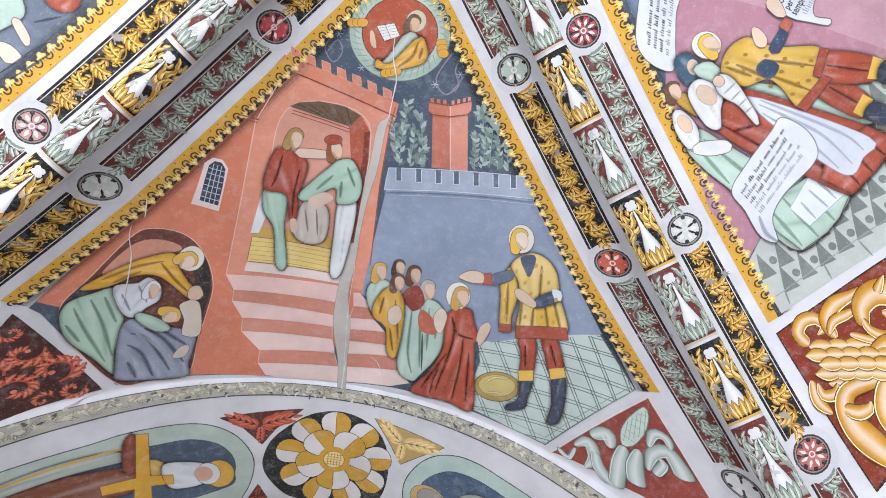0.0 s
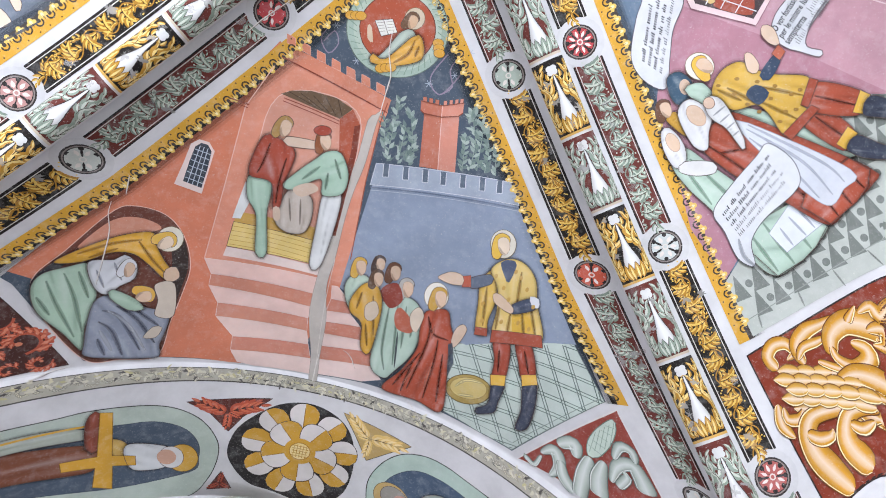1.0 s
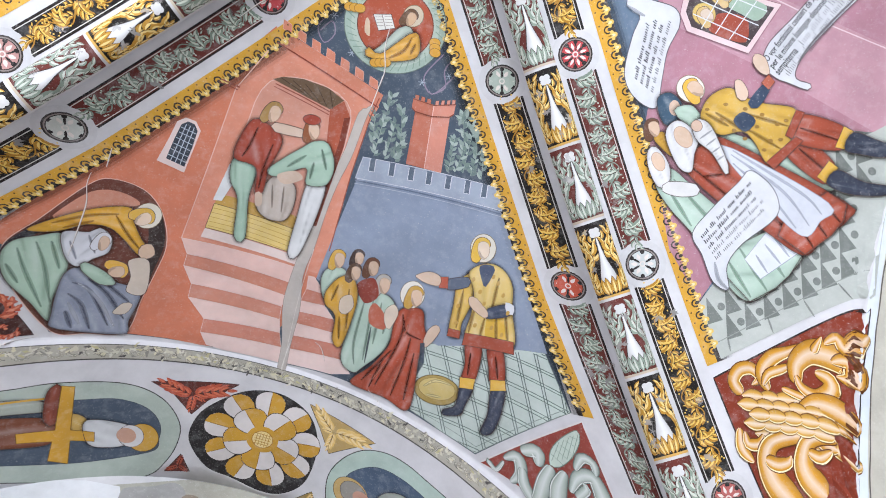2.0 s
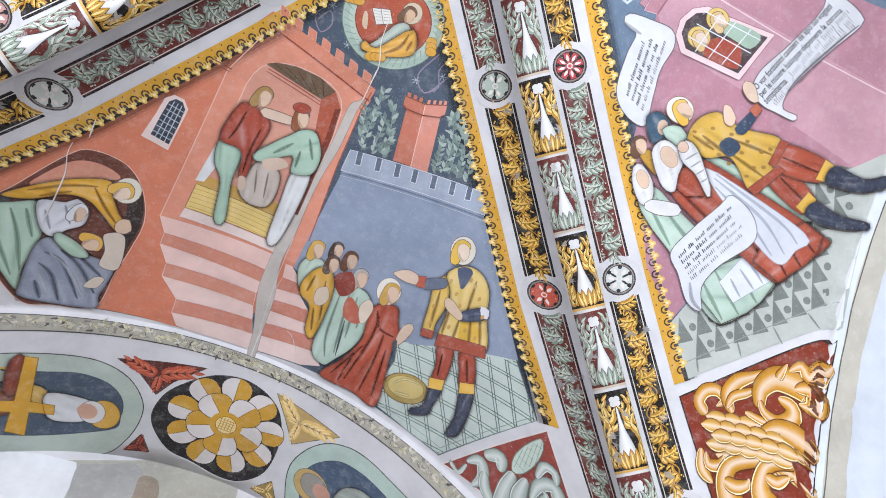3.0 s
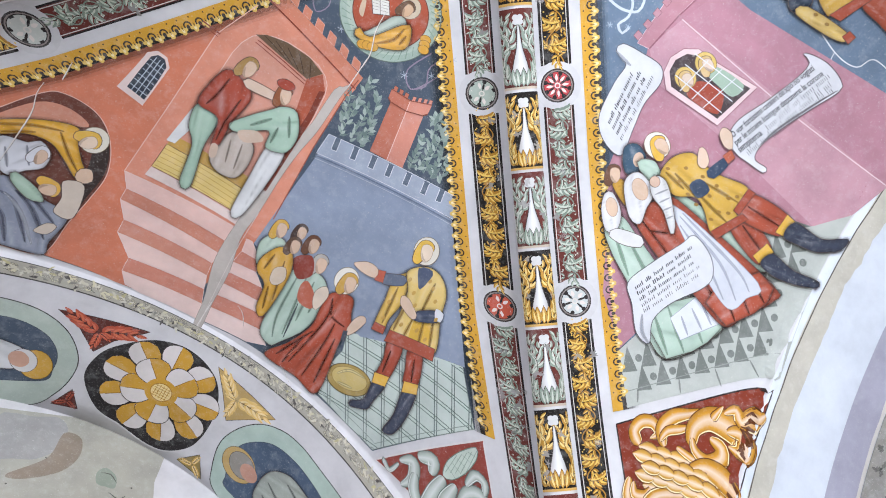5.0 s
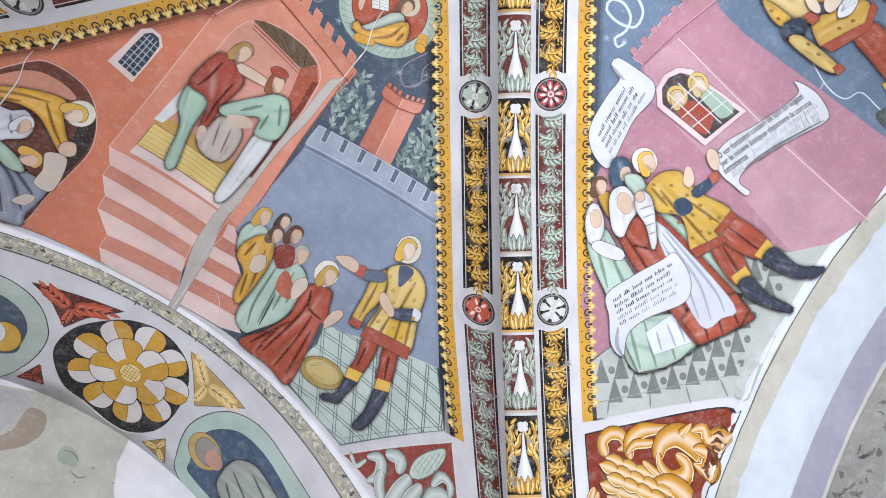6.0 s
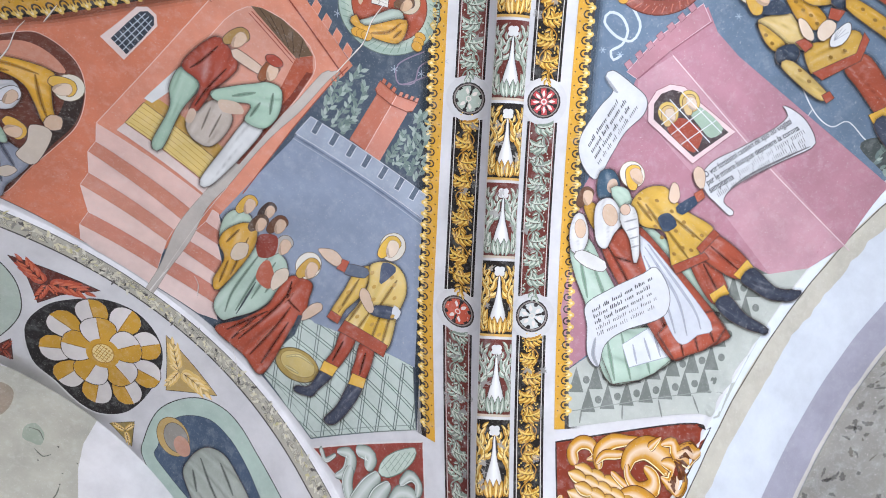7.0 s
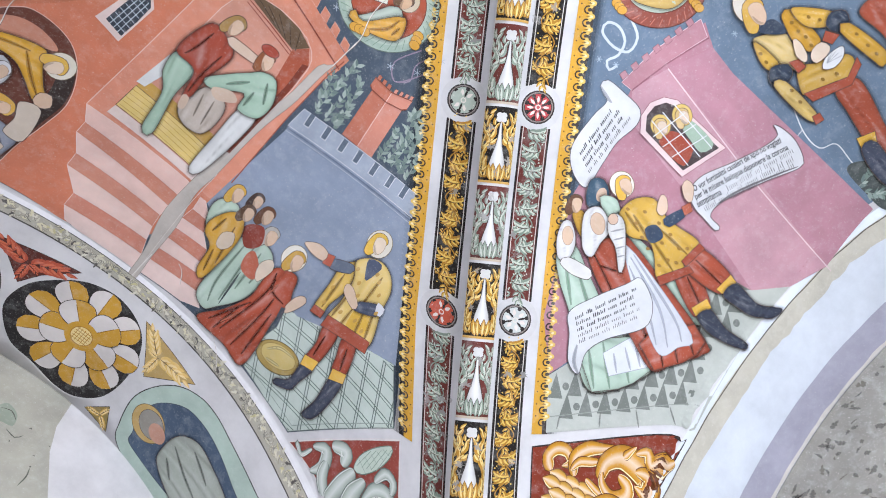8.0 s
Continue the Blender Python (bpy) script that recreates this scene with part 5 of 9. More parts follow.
p = Motif("crack", mural, WEB[1], 18.5)
p.line("#e6dfd8", [(-0.649, 2.356), (-0.686, 2.584), (-0.688, 2.871)], 0.005, taper=True)
p.line("#8a7c72", [(-0.645, 2.361), (-0.681, 2.590), (-0.684, 2.877)], 0.002, taper=True)
p.done()
p = Motif("crack", mural, WEB[1], 18.5)
p.line("#e6dfd8", [(-0.087, 2.350), (0.022, 2.454), (0.102, 2.604), (0.139, 2.722)], 0.005, taper=True)
p.line("#8a7c72", [(-0.083, 2.354), (0.026, 2.458), (0.106, 2.608), (0.144, 2.726)], 0.002, taper=True)
p.done()
p = Motif("crack", mural, WEB[1], 18.5)
p.line("#e6dfd8", [(-0.463, 2.091), (-0.418, 2.131), (-0.392, 2.215)], 0.005, taper=True)
p.line("#8a7c72", [(-0.459, 2.096), (-0.413, 2.136), (-0.387, 2.220)], 0.002, taper=True)
p.done()
p = Motif("crack", mural, WEB[1], 18.5)
p.line("#e6dfd8", [(-0.970, 0.212), (-0.883, 0.132), (-0.740, 0.027)], 0.005, taper=True)
p.line("#8a7c72", [(-0.967, 0.216), (-0.880, 0.136), (-0.737, 0.030)], 0.002, taper=True)
p.done()
p = Motif("plaster_scar", mural, WEB[1], 9, "grey mortar filling a long crack")
p.fill("#bdb4ab", [(-0.287, 0.559), (-0.314, 0.643), (-0.366, 0.861), (-0.425, 1.028), (-0.472, 1.202), (-0.525, 1.456), (-0.574, 1.647), (-0.577, 1.886), (-0.613, 2.137), (-0.637, 2.347), (-0.685, 2.347), (-0.671, 2.137), (-0.680, 1.844), (-0.627, 1.569), (-0.569, 1.345), (-0.527, 1.131), (-0.460, 0.960), (-0.409, 0.828), (-0.356, 0.612), (-0.318, 0.581)], True, rim="#8f857c", w=0.003)
p.line("#e9e4de", [(-0.251, 0.394), (-0.272, 0.483), (-0.293, 0.569)], 0.005)
p.line("#e9e4de", [(-0.621, 2.137), (-0.663, 2.356), (-0.661, 2.492)], 0.005)
p.line("#d8cfc7", [(-0.525, 1.456), (-0.590, 1.805), (-0.656, 2.356)], 0.003)
p.done()
p = Motif("niche", mural, WEB[1], 6.5, "dark arched recess in the castle wall")
p.fill("#6b3f33", [(-1.977, 1.472), (-1.832, 1.324), (-1.637, 1.141), (-1.542, 1.109), (-1.409, 1.174), (-1.338, 1.311), (-1.326, 1.507), (-1.386, 1.689), (-1.460, 1.866), (-1.554, 2.102), (-1.736, 2.088), (-1.879, 2.041), (-1.982, 1.714)], True, rim="#e0b8aa", w=0.005)
p.fill("#c98b74", [(-1.786, 1.312), (-1.634, 1.183), (-1.517, 1.183), (-1.436, 1.257), (-1.593, 1.285), (-1.745, 1.326)], True)
p.fill("#3b302c", [(-1.403, 1.263), (-1.341, 1.329), (-1.337, 1.505), (-1.395, 1.671), (-1.454, 1.826), (-1.476, 1.699), (-1.412, 1.482)], True)
p.fill("#3f3d42", [(-1.977, 1.472), (-1.862, 1.366), (-1.809, 1.368), (-1.930, 1.484), (-1.997, 1.620)], True)
p.done()
p = Motif("robed_shape", mural, WEB[1], 9, "plain bending shape in a yellow robe with a pale halo")
p.fill("#d9a63f", [(-1.886, 1.382), (-1.743, 1.313), (-1.595, 1.273), (-1.476, 1.277), (-1.470, 1.358), (-1.439, 1.476), (-1.408, 1.543), (-1.456, 1.579), (-1.519, 1.476), (-1.575, 1.398), (-1.663, 1.373), (-1.785, 1.406)], True, rim="#54443f", w=0.006, shade=True)
p.line("#a8762a@0.4", [(-1.796, 1.355), (-1.652, 1.319), (-1.529, 1.315)], 0.0208, taper=True)
p.line("#a8762a@0.75", [(-1.796, 1.355), (-1.652, 1.319), (-1.529, 1.315)], 0.008, taper=True)
p.line("#a8762a@0.4", [(-1.758, 1.386), (-1.635, 1.352)], 0.0208, taper=True)
p.line("#a8762a@0.75", [(-1.758, 1.386), (-1.635, 1.352)], 0.008, taper=True)
p.line("#a8762a@0.4", [(-1.543, 1.322), (-1.500, 1.443), (-1.450, 1.542)], 0.0208, taper=True)
p.line("#a8762a@0.75", [(-1.543, 1.322), (-1.500, 1.443), (-1.450, 1.542)], 0.008, taper=True)
p.fill("#e8e0d0", [(-1.387, 1.397), (-1.427, 1.402), (-1.458, 1.377), (-1.468, 1.332), (-1.454, 1.285), (-1.422, 1.254), (-1.383, 1.249), (-1.352, 1.273), (-1.340, 1.317), (-1.354, 1.365)], True, rim="#7a6a50", w=0.004)
p.fill("#dcb052", [(-1.426, 1.278), (-1.392, 1.282), (-1.372, 1.316), (-1.380, 1.360), (-1.403, 1.377), (-1.427, 1.357), (-1.466, 1.352), (-1.490, 1.339), (-1.486, 1.303), (-1.458, 1.285)], True, rim="#54443f", w=0.004)
p.fill("#dfc8b2", [(-1.405, 1.305), (-1.389, 1.331), (-1.396, 1.364), (-1.421, 1.382), (-1.445, 1.385), (-1.466, 1.371), (-1.461, 1.343), (-1.436, 1.316)], True, rim="#a58a76", w=0.003)
p.line("#7a4a34@0.3", [(-1.435, 1.323), (-1.456, 1.346), (-1.462, 1.372)], 0.012, taper=True)
p.fill("#d3b59c", [(-1.445, 1.512), (-1.396, 1.504), (-1.385, 1.572), (-1.432, 1.600), (-1.463, 1.569)], True, rim="#54443f", w=0.004)
p.done()
p = Motif("robed_shape", mural, WEB[1], 9.6, "plain crouching shape in a pale green skirt and white kerchief")
p.fill("#abc2ad", [(-1.990, 1.518), (-1.940, 1.442), (-1.854, 1.424), (-1.759, 1.423), (-1.752, 1.556), (-1.789, 1.717), (-1.842, 1.823), (-1.879, 1.972), (-1.932, 1.833), (-1.996, 1.668)], True, rim="#54443f", w=0.006, shade=True)
p.line("#83a08a@0.4", [(-1.930, 1.484), (-1.922, 1.639), (-1.894, 1.873)], 0.0208, taper=True)
p.line("#83a08a@0.75", [(-1.930, 1.484), (-1.922, 1.639), (-1.894, 1.873)], 0.008, taper=True)
p.line("#83a08a@0.4", [(-1.861, 1.458), (-1.851, 1.613), (-1.859, 1.848)], 0.0208, taper=True)
p.line("#83a08a@0.75", [(-1.861, 1.458), (-1.851, 1.613), (-1.859, 1.848)], 0.008, taper=True)
p.line("#83a08a@0.4", [(-1.807, 1.460), (-1.798, 1.635)], 0.0208, taper=True)
p.line("#83a08a@0.75", [(-1.807, 1.460), (-1.798, 1.635)], 0.008, taper=True)
p.line("#83a08a@0.4", [(-1.980, 1.572), (-1.957, 1.700)], 0.0208, taper=True)
p.line("#83a08a@0.75", [(-1.980, 1.572), (-1.957, 1.700)], 0.008, taper=True)
p.fill("#9196a4", [(-1.784, 1.671), (-1.691, 1.643), (-1.580, 1.742), (-1.465, 1.823), (-1.531, 2.014), (-1.570, 2.114), (-1.855, 2.031), (-1.862, 1.922)], True, rim="#54443f", w=0.006, shade=True)
p.line("#666a7c@0.4", [(-1.757, 1.729), (-1.690, 1.795), (-1.633, 2.045)], 0.026, taper=True)
p.line("#666a7c@0.75", [(-1.757, 1.729), (-1.690, 1.795), (-1.633, 2.045)], 0.01, taper=True)
p.line("#666a7c@0.4", [(-1.784, 1.799), (-1.737, 1.880), (-1.717, 2.057)], 0.026, taper=True)
p.line("#666a7c@0.75", [(-1.784, 1.799), (-1.737, 1.880), (-1.717, 2.057)], 0.01, taper=True)
p.line("#666a7c@0.4", [(-1.692, 1.714), (-1.620, 1.819), (-1.556, 2.007)], 0.026, taper=True)
p.line("#666a7c@0.75", [(-1.692, 1.714), (-1.620, 1.819), (-1.556, 2.007)], 0.01, taper=True)
p.line("#666a7c@0.4", [(-1.806, 1.913), (-1.793, 2.038)], 0.026, taper=True)
p.line("#666a7c@0.75", [(-1.806, 1.913), (-1.793, 2.038)], 0.01, taper=True)
p.line("#666a7c@0.4", [(-1.631, 1.734), (-1.522, 1.890)], 0.026, taper=True)
p.line("#666a7c@0.75", [(-1.631, 1.734), (-1.522, 1.890)], 0.01, taper=True)
p.line("#c9cbd4@0.4", [(-1.735, 1.738), (-1.665, 1.845), (-1.606, 2.055)], 0.0208, taper=True)
p.line("#c9cbd4@0.75", [(-1.735, 1.738), (-1.665, 1.845), (-1.606, 2.055)], 0.008, taper=True)
p.line("#c9cbd4@0.4", [(-1.788, 1.859), (-1.758, 2.019)], 0.0208, taper=True)
p.line("#c9cbd4@0.75", [(-1.788, 1.859), (-1.758, 2.019)], 0.008, taper=True)
p.fill("#e0e0e4", [(-1.764, 1.414), (-1.660, 1.418), (-1.614, 1.395), (-1.570, 1.455), (-1.592, 1.550), (-1.660, 1.587), (-1.726, 1.631), (-1.768, 1.569)], True, rim="#54443f", w=0.006, shade=True)
p.line("#a9abb6@0.4", [(-1.740, 1.466), (-1.728, 1.584)], 0.0156, taper=True)
p.line("#a9abb6@0.75", [(-1.740, 1.466), (-1.728, 1.584)], 0.006, taper=True)
p.line("#a9abb6@0.4", [(-1.663, 1.435), (-1.649, 1.553)], 0.0156, taper=True)
p.line("#a9abb6@0.75", [(-1.663, 1.435), (-1.649, 1.553)], 0.006, taper=True)
p.fill("#abc2ad", [(-1.696, 1.603), (-1.609, 1.682), (-1.577, 1.759), (-1.648, 1.753), (-1.717, 1.650)], True, rim="#54443f", w=0.006, shade=True)
p.fill("#e0e0e4", [(-1.633, 1.444), (-1.607, 1.422), (-1.581, 1.431), (-1.570, 1.465), (-1.580, 1.493), (-1.604, 1.498), (-1.633, 1.524), (-1.655, 1.533), (-1.666, 1.506), (-1.652, 1.472)], True, rim="#54443f", w=0.004)
p.fill("#d3b59c", [(-1.608, 1.446), (-1.587, 1.453), (-1.580, 1.480), (-1.590, 1.510), (-1.606, 1.531), (-1.626, 1.536), (-1.633, 1.514), (-1.626, 1.477)], True, rim="#a58a76", w=0.003)
p.line("#7a4a34@0.3", [(-1.622, 1.481), (-1.628, 1.512), (-1.623, 1.534)], 0.012, taper=True)
p.fill("#d9a94a", [(-1.548, 1.610), (-1.519, 1.632), (-1.512, 1.675), (-1.530, 1.713), (-1.554, 1.717), (-1.569, 1.686), (-1.601, 1.660), (-1.618, 1.635), (-1.605, 1.603), (-1.576, 1.600)], True, rim="#54443f", w=0.004)
p.fill("#d3b59c", [(-1.536, 1.647), (-1.530, 1.681), (-1.545, 1.709), (-1.570, 1.713), (-1.592, 1.703), (-1.605, 1.678), (-1.594, 1.654), (-1.566, 1.642)], True, rim="#a58a76", w=0.003)
p.line("#7a4a34@0.3", [(-1.567, 1.649), (-1.590, 1.661), (-1.602, 1.682)], 0.012, taper=True)
p.fill("#cfc0b0", [(-1.507, 1.605), (-1.414, 1.612), (-1.443, 1.829), (-1.531, 1.813), (-1.506, 1.711)], True, rim="#54443f", w=0.004)
p.fill("#d4c4b2", [(-1.606, 1.956), (-1.550, 1.890), (-1.507, 1.903), (-1.546, 1.967)], True, rim="#54443f", w=0.003)
p.done()
p = Motif("robed_shape", mural, WEB[1], 9, "plain crowd shapes in yellow and green robes")
p.fill("#b5c7b5", [(-0.467, 1.646), (-0.422, 1.561), (-0.320, 1.566), (-0.325, 1.739), (-0.432, 1.783)], True, rim="#54443f", w=0.006, shade=True)
p.fill("#d0a44a", [(-0.423, 1.484), (-0.404, 1.444), (-0.368, 1.431), (-0.337, 1.451), (-0.334, 1.482), (-0.360, 1.505), (-0.382, 1.551), (-0.404, 1.577), (-0.432, 1.563), (-0.432, 1.524)], True, rim="#54443f", w=0.004)
p.fill("#d3b59c", [(-0.392, 1.465), (-0.363, 1.455), (-0.341, 1.471), (-0.338, 1.504), (-0.346, 1.534), (-0.367, 1.555), (-0.387, 1.542), (-0.397, 1.506)], True, rim="#a58a76", w=0.003)
p.line("#7a4a34@0.3", [(-0.391, 1.506), (-0.382, 1.537), (-0.364, 1.550)], 0.012, taper=True)
p.fill("#4a3a34", [(-0.300, 1.453), (-0.284, 1.419), (-0.253, 1.407), (-0.226, 1.424), (-0.223, 1.450), (-0.246, 1.470), (-0.264, 1.510), (-0.283, 1.532), (-0.307, 1.521), (-0.308, 1.487)], True, rim="#54443f", w=0.004)
p.fill("#d3b59c", [(-0.273, 1.437), (-0.249, 1.427), (-0.229, 1.441), (-0.226, 1.469), (-0.233, 1.495), (-0.251, 1.513), (-0.269, 1.503), (-0.277, 1.472)], True, rim="#a58a76", w=0.003)
p.line("#7a4a34@0.3", [(-0.272, 1.471), (-0.264, 1.498), (-0.249, 1.509)], 0.012, taper=True)
p.fill("#6d4a38", [(-0.216, 1.495), (-0.198, 1.455), (-0.162, 1.441), (-0.131, 1.459), (-0.127, 1.490), (-0.153, 1.514), (-0.174, 1.560), (-0.195, 1.587), (-0.223, 1.574), (-0.225, 1.535)], True, rim="#54443f", w=0.004)
p.fill("#d3b59c", [(-0.185, 1.476), (-0.157, 1.464), (-0.134, 1.479), (-0.131, 1.512), (-0.138, 1.542), (-0.159, 1.563), (-0.179, 1.552), (-0.190, 1.516)], True, rim="#a58a76", w=0.003)
p.line("#7a4a34@0.3", [(-0.184, 1.516), (-0.174, 1.546), (-0.156, 1.559)], 0.012, taper=True)
p.fill("#8c4236", [(-0.246, 1.638), (-0.149, 1.575), (-0.109, 1.685), (-0.186, 1.750)], True)
p.fill("#cf9f41", [(-0.429, 1.724), (-0.356, 1.613), (-0.279, 1.594), (-0.234, 1.695), (-0.244, 1.853), (-0.300, 2.090), (-0.357, 2.052), (-0.358, 1.880), (-0.426, 1.811)], True, rim="#54443f", w=0.006, shade=True)
p.line("#95692a@0.4", [(-0.357, 1.663), (-0.390, 1.782)], 0.0208, taper=True)
p.line("#95692a@0.75", [(-0.357, 1.663), (-0.390, 1.782)], 0.008, taper=True)
p.line("#95692a@0.4", [(-0.289, 1.679), (-0.279, 1.956)], 0.0208, taper=True)
p.line("#95692a@0.75", [(-0.289, 1.679), (-0.279, 1.956)], 0.008, taper=True)
p.line("#95692a@0.4", [(-0.330, 1.879), (-0.317, 2.041)], 0.0208, taper=True)
p.line("#95692a@0.75", [(-0.330, 1.879), (-0.317, 2.041)], 0.008, taper=True)
p.fill("#5f4636", [(-0.313, 1.550), (-0.295, 1.512), (-0.262, 1.499), (-0.233, 1.517), (-0.230, 1.546), (-0.254, 1.568), (-0.274, 1.612), (-0.294, 1.637), (-0.320, 1.625), (-0.322, 1.587)], True, rim="#54443f", w=0.004)
p.fill("#d3b59c", [(-0.284, 1.532), (-0.258, 1.521), (-0.236, 1.536), (-0.233, 1.567), (-0.240, 1.595), (-0.260, 1.615), (-0.279, 1.604), (-0.288, 1.570)], True, rim="#a58a76", w=0.003)
p.line("#7a4a34@0.3", [(-0.283, 1.570), (-0.274, 1.598), (-0.257, 1.611)], 0.012, taper=True)
p.fill("#cdbba8", [(-0.333, 1.752), (-0.272, 1.717), (-0.250, 1.794), (-0.294, 1.856), (-0.335, 1.839)], True, rim="#54443f", w=0.003)
p.done()
p = Motif("robed_shape", mural, WEB[1], 9.8, "plain shape in a pale green robe")
p.fill("#b3c6b6", [(-0.249, 1.747), (-0.167, 1.663), (-0.031, 1.677), (0.021, 1.804), (-0.021, 2.027), (-0.140, 2.197), (-0.202, 2.256), (-0.288, 2.185), (-0.275, 1.956)], True, rim="#54443f", w=0.006, shade=True)
p.line("#86a08c@0.4", [(-0.186, 1.730), (-0.220, 2.033), (-0.201, 2.197)], 0.0208, taper=True)
p.line("#86a08c@0.75", [(-0.186, 1.730), (-0.220, 2.033), (-0.201, 2.197)], 0.008, taper=True)
p.line("#86a08c@0.4", [(-0.082, 1.721), (-0.102, 2.019)], 0.0208, taper=True)
p.line("#86a08c@0.75", [(-0.082, 1.721), (-0.102, 2.019)], 0.008, taper=True)
p.line("#86a08c@0.4", [(-0.134, 1.707), (-0.150, 2.148)], 0.0208, taper=True)
p.line("#86a08c@0.75", [(-0.134, 1.707), (-0.150, 2.148)], 0.008, taper=True)
p.line("#86a08c@0.4", [(-0.031, 1.773), (-0.049, 1.931)], 0.0208, taper=True)
p.line("#86a08c@0.75", [(-0.031, 1.773), (-0.049, 1.931)], 0.008, taper=True)
p.line("#41464a", [(-0.126, 1.901), (-0.136, 2.167)], 0.012, taper=True)
p.fill("#b5654f", [(-0.152, 1.786), (-0.117, 1.736), (-0.031, 1.831), (-0.049, 1.900), (-0.136, 1.883)], True)
p.fill("#d8c6b2", [(-0.055, 1.768), (-0.007, 1.712), (0.027, 1.765), (-0.014, 1.887), (-0.048, 1.852)], True, rim="#54443f", w=0.003)
p.fill("#b3aca4", [(-0.140, 1.590), (-0.120, 1.546), (-0.082, 1.530), (-0.049, 1.549), (-0.044, 1.581), (-0.072, 1.608), (-0.094, 1.659), (-0.116, 1.688), (-0.146, 1.675), (-0.148, 1.633)], True, rim="#54443f", w=0.004)
p.fill("#d3b59c", [(-0.107, 1.568), (-0.077, 1.555), (-0.052, 1.570), (-0.048, 1.606), (-0.056, 1.638), (-0.078, 1.662), (-0.099, 1.650), (-0.111, 1.612)], True, rim="#a58a76", w=0.003)
p.line("#7a4a34@0.3", [(-0.104, 1.611), (-0.094, 1.643), (-0.075, 1.657)], 0.012, taper=True)
p.done()
p = Motif("robed_shape", mural, WEB[1], 10.4, "plain kneeling shape in a red robe with a pale halo")
p.fill("#ac533c", [(0.037, 1.733), (0.161, 1.695), (0.193, 1.795), (0.218, 1.885), (0.193, 1.999), (0.185, 2.389), (0.022, 2.371), (-0.208, 2.334), (-0.093, 2.174), (-0.003, 1.997), (0.007, 1.864)], True, rim="#54443f", w=0.006, shade=True)
p.line("#7a3324@0.4", [(0.072, 1.797), (0.055, 1.955), (-0.050, 2.301)], 0.026, taper=True)
p.line("#7a3324@0.75", [(0.072, 1.797), (0.055, 1.955), (-0.050, 2.301)], 0.01, taper=True)
p.line("#7a3324@0.4", [(0.124, 1.904), (0.108, 2.064), (0.057, 2.342)], 0.026, taper=True)
p.line("#7a3324@0.75", [(0.124, 1.904), (0.108, 2.064), (0.057, 2.342)], 0.01, taper=True)
p.line("#7a3324@0.4", [(0.159, 1.994), (0.142, 2.342)], 0.026, taper=True)
p.line("#7a3324@0.75", [(0.159, 1.994), (0.142, 2.342)], 0.01, taper=True)
p.line("#7a3324@0.4", [(0.021, 2.021), (-0.141, 2.295)], 0.026, taper=True)
p.line("#7a3324@0.75", [(0.021, 2.021), (-0.141, 2.295)], 0.01, taper=True)
p.line("#7a3324@0.4", [(0.055, 1.761), (0.089, 1.871), (0.184, 1.892)], 0.026, taper=True)
p.line("#7a3324@0.75", [(0.055, 1.761), (0.089, 1.871), (0.184, 1.892)], 0.01, taper=True)
p.line("#7a3324@0.4", [(-0.021, 2.088), (-0.087, 2.328)], 0.026, taper=True)
p.line("#7a3324@0.75", [(-0.021, 2.088), (-0.087, 2.328)], 0.01, taper=True)
p.line("#cf7a62@0.4", [(0.096, 1.812), (0.083, 1.911)], 0.0208, taper=True)
p.line("#cf7a62@0.75", [(0.096, 1.812), (0.083, 1.911)], 0.008, taper=True)
p.line("#cf7a62@0.4", [(0.098, 2.067), (0.057, 2.279)], 0.0208, taper=True)
p.line("#cf7a62@0.75", [(0.098, 2.067), (0.057, 2.279)], 0.008, taper=True)
p.line("#cf7a62@0.4", [(0.004, 2.104), (-0.068, 2.262)], 0.0208, taper=True)
p.line("#cf7a62@0.75", [(0.004, 2.104), (-0.068, 2.262)], 0.008, taper=True)
p.fill("#e9e2d6", [(0.164, 1.606), (0.151, 1.660), (0.115, 1.699), (0.070, 1.705), (0.033, 1.677), (0.019, 1.626), (0.033, 1.571), (0.069, 1.535), (0.113, 1.529), (0.149, 1.556)], True, rim="#7a6a50", w=0.004)
p.fill("#c39a4c", [(0.057, 1.617), (0.076, 1.570), (0.115, 1.552), (0.150, 1.570), (0.155, 1.603), (0.128, 1.632), (0.106, 1.686), (0.083, 1.719), (0.051, 1.707), (0.048, 1.663)], True, rim="#54443f", w=0.004)
p.fill("#d3b59c", [(0.090, 1.592), (0.121, 1.577), (0.147, 1.592), (0.152, 1.629), (0.145, 1.663), (0.123, 1.689), (0.100, 1.678), (0.087, 1.638)], True, rim="#a58a76", w=0.003)
p.line("#7a4a34@0.3", [(0.094, 1.637), (0.105, 1.671), (0.125, 1.683)], 0.012, taper=True)
p.fill("#d4b9a2", [(0.201, 1.889), (0.223, 1.800), (0.261, 1.762), (0.288, 1.787), (0.257, 1.876), (0.218, 1.931)], True, rim="#54443f", w=0.003)
p.fill("#4c4f58", [(0.185, 1.915), (0.211, 1.902), (0.219, 1.970), (0.192, 1.983)])
p.done()
p = Motif("robed_shape", mural, WEB[1], 10, "plain standing shape in a yellow tunic with red hose and dark boots")
p.fill("#a8503c", [(0.441, 1.801), (0.533, 1.796), (0.530, 2.025), (0.457, 2.058), (0.459, 1.936)], True, rim="#54443f", w=0.006, shade=True)
p.fill("#a8503c", [(0.563, 1.787), (0.643, 1.760), (0.687, 1.946), (0.616, 1.985), (0.588, 1.894)], True, rim="#54443f", w=0.006, shade=True)
p.line("#7a3324@0.4", [(0.480, 1.856), (0.486, 2.003)], 0.0208, taper=True)
p.line("#7a3324@0.75", [(0.480, 1.856), (0.486, 2.003)], 0.008, taper=True)
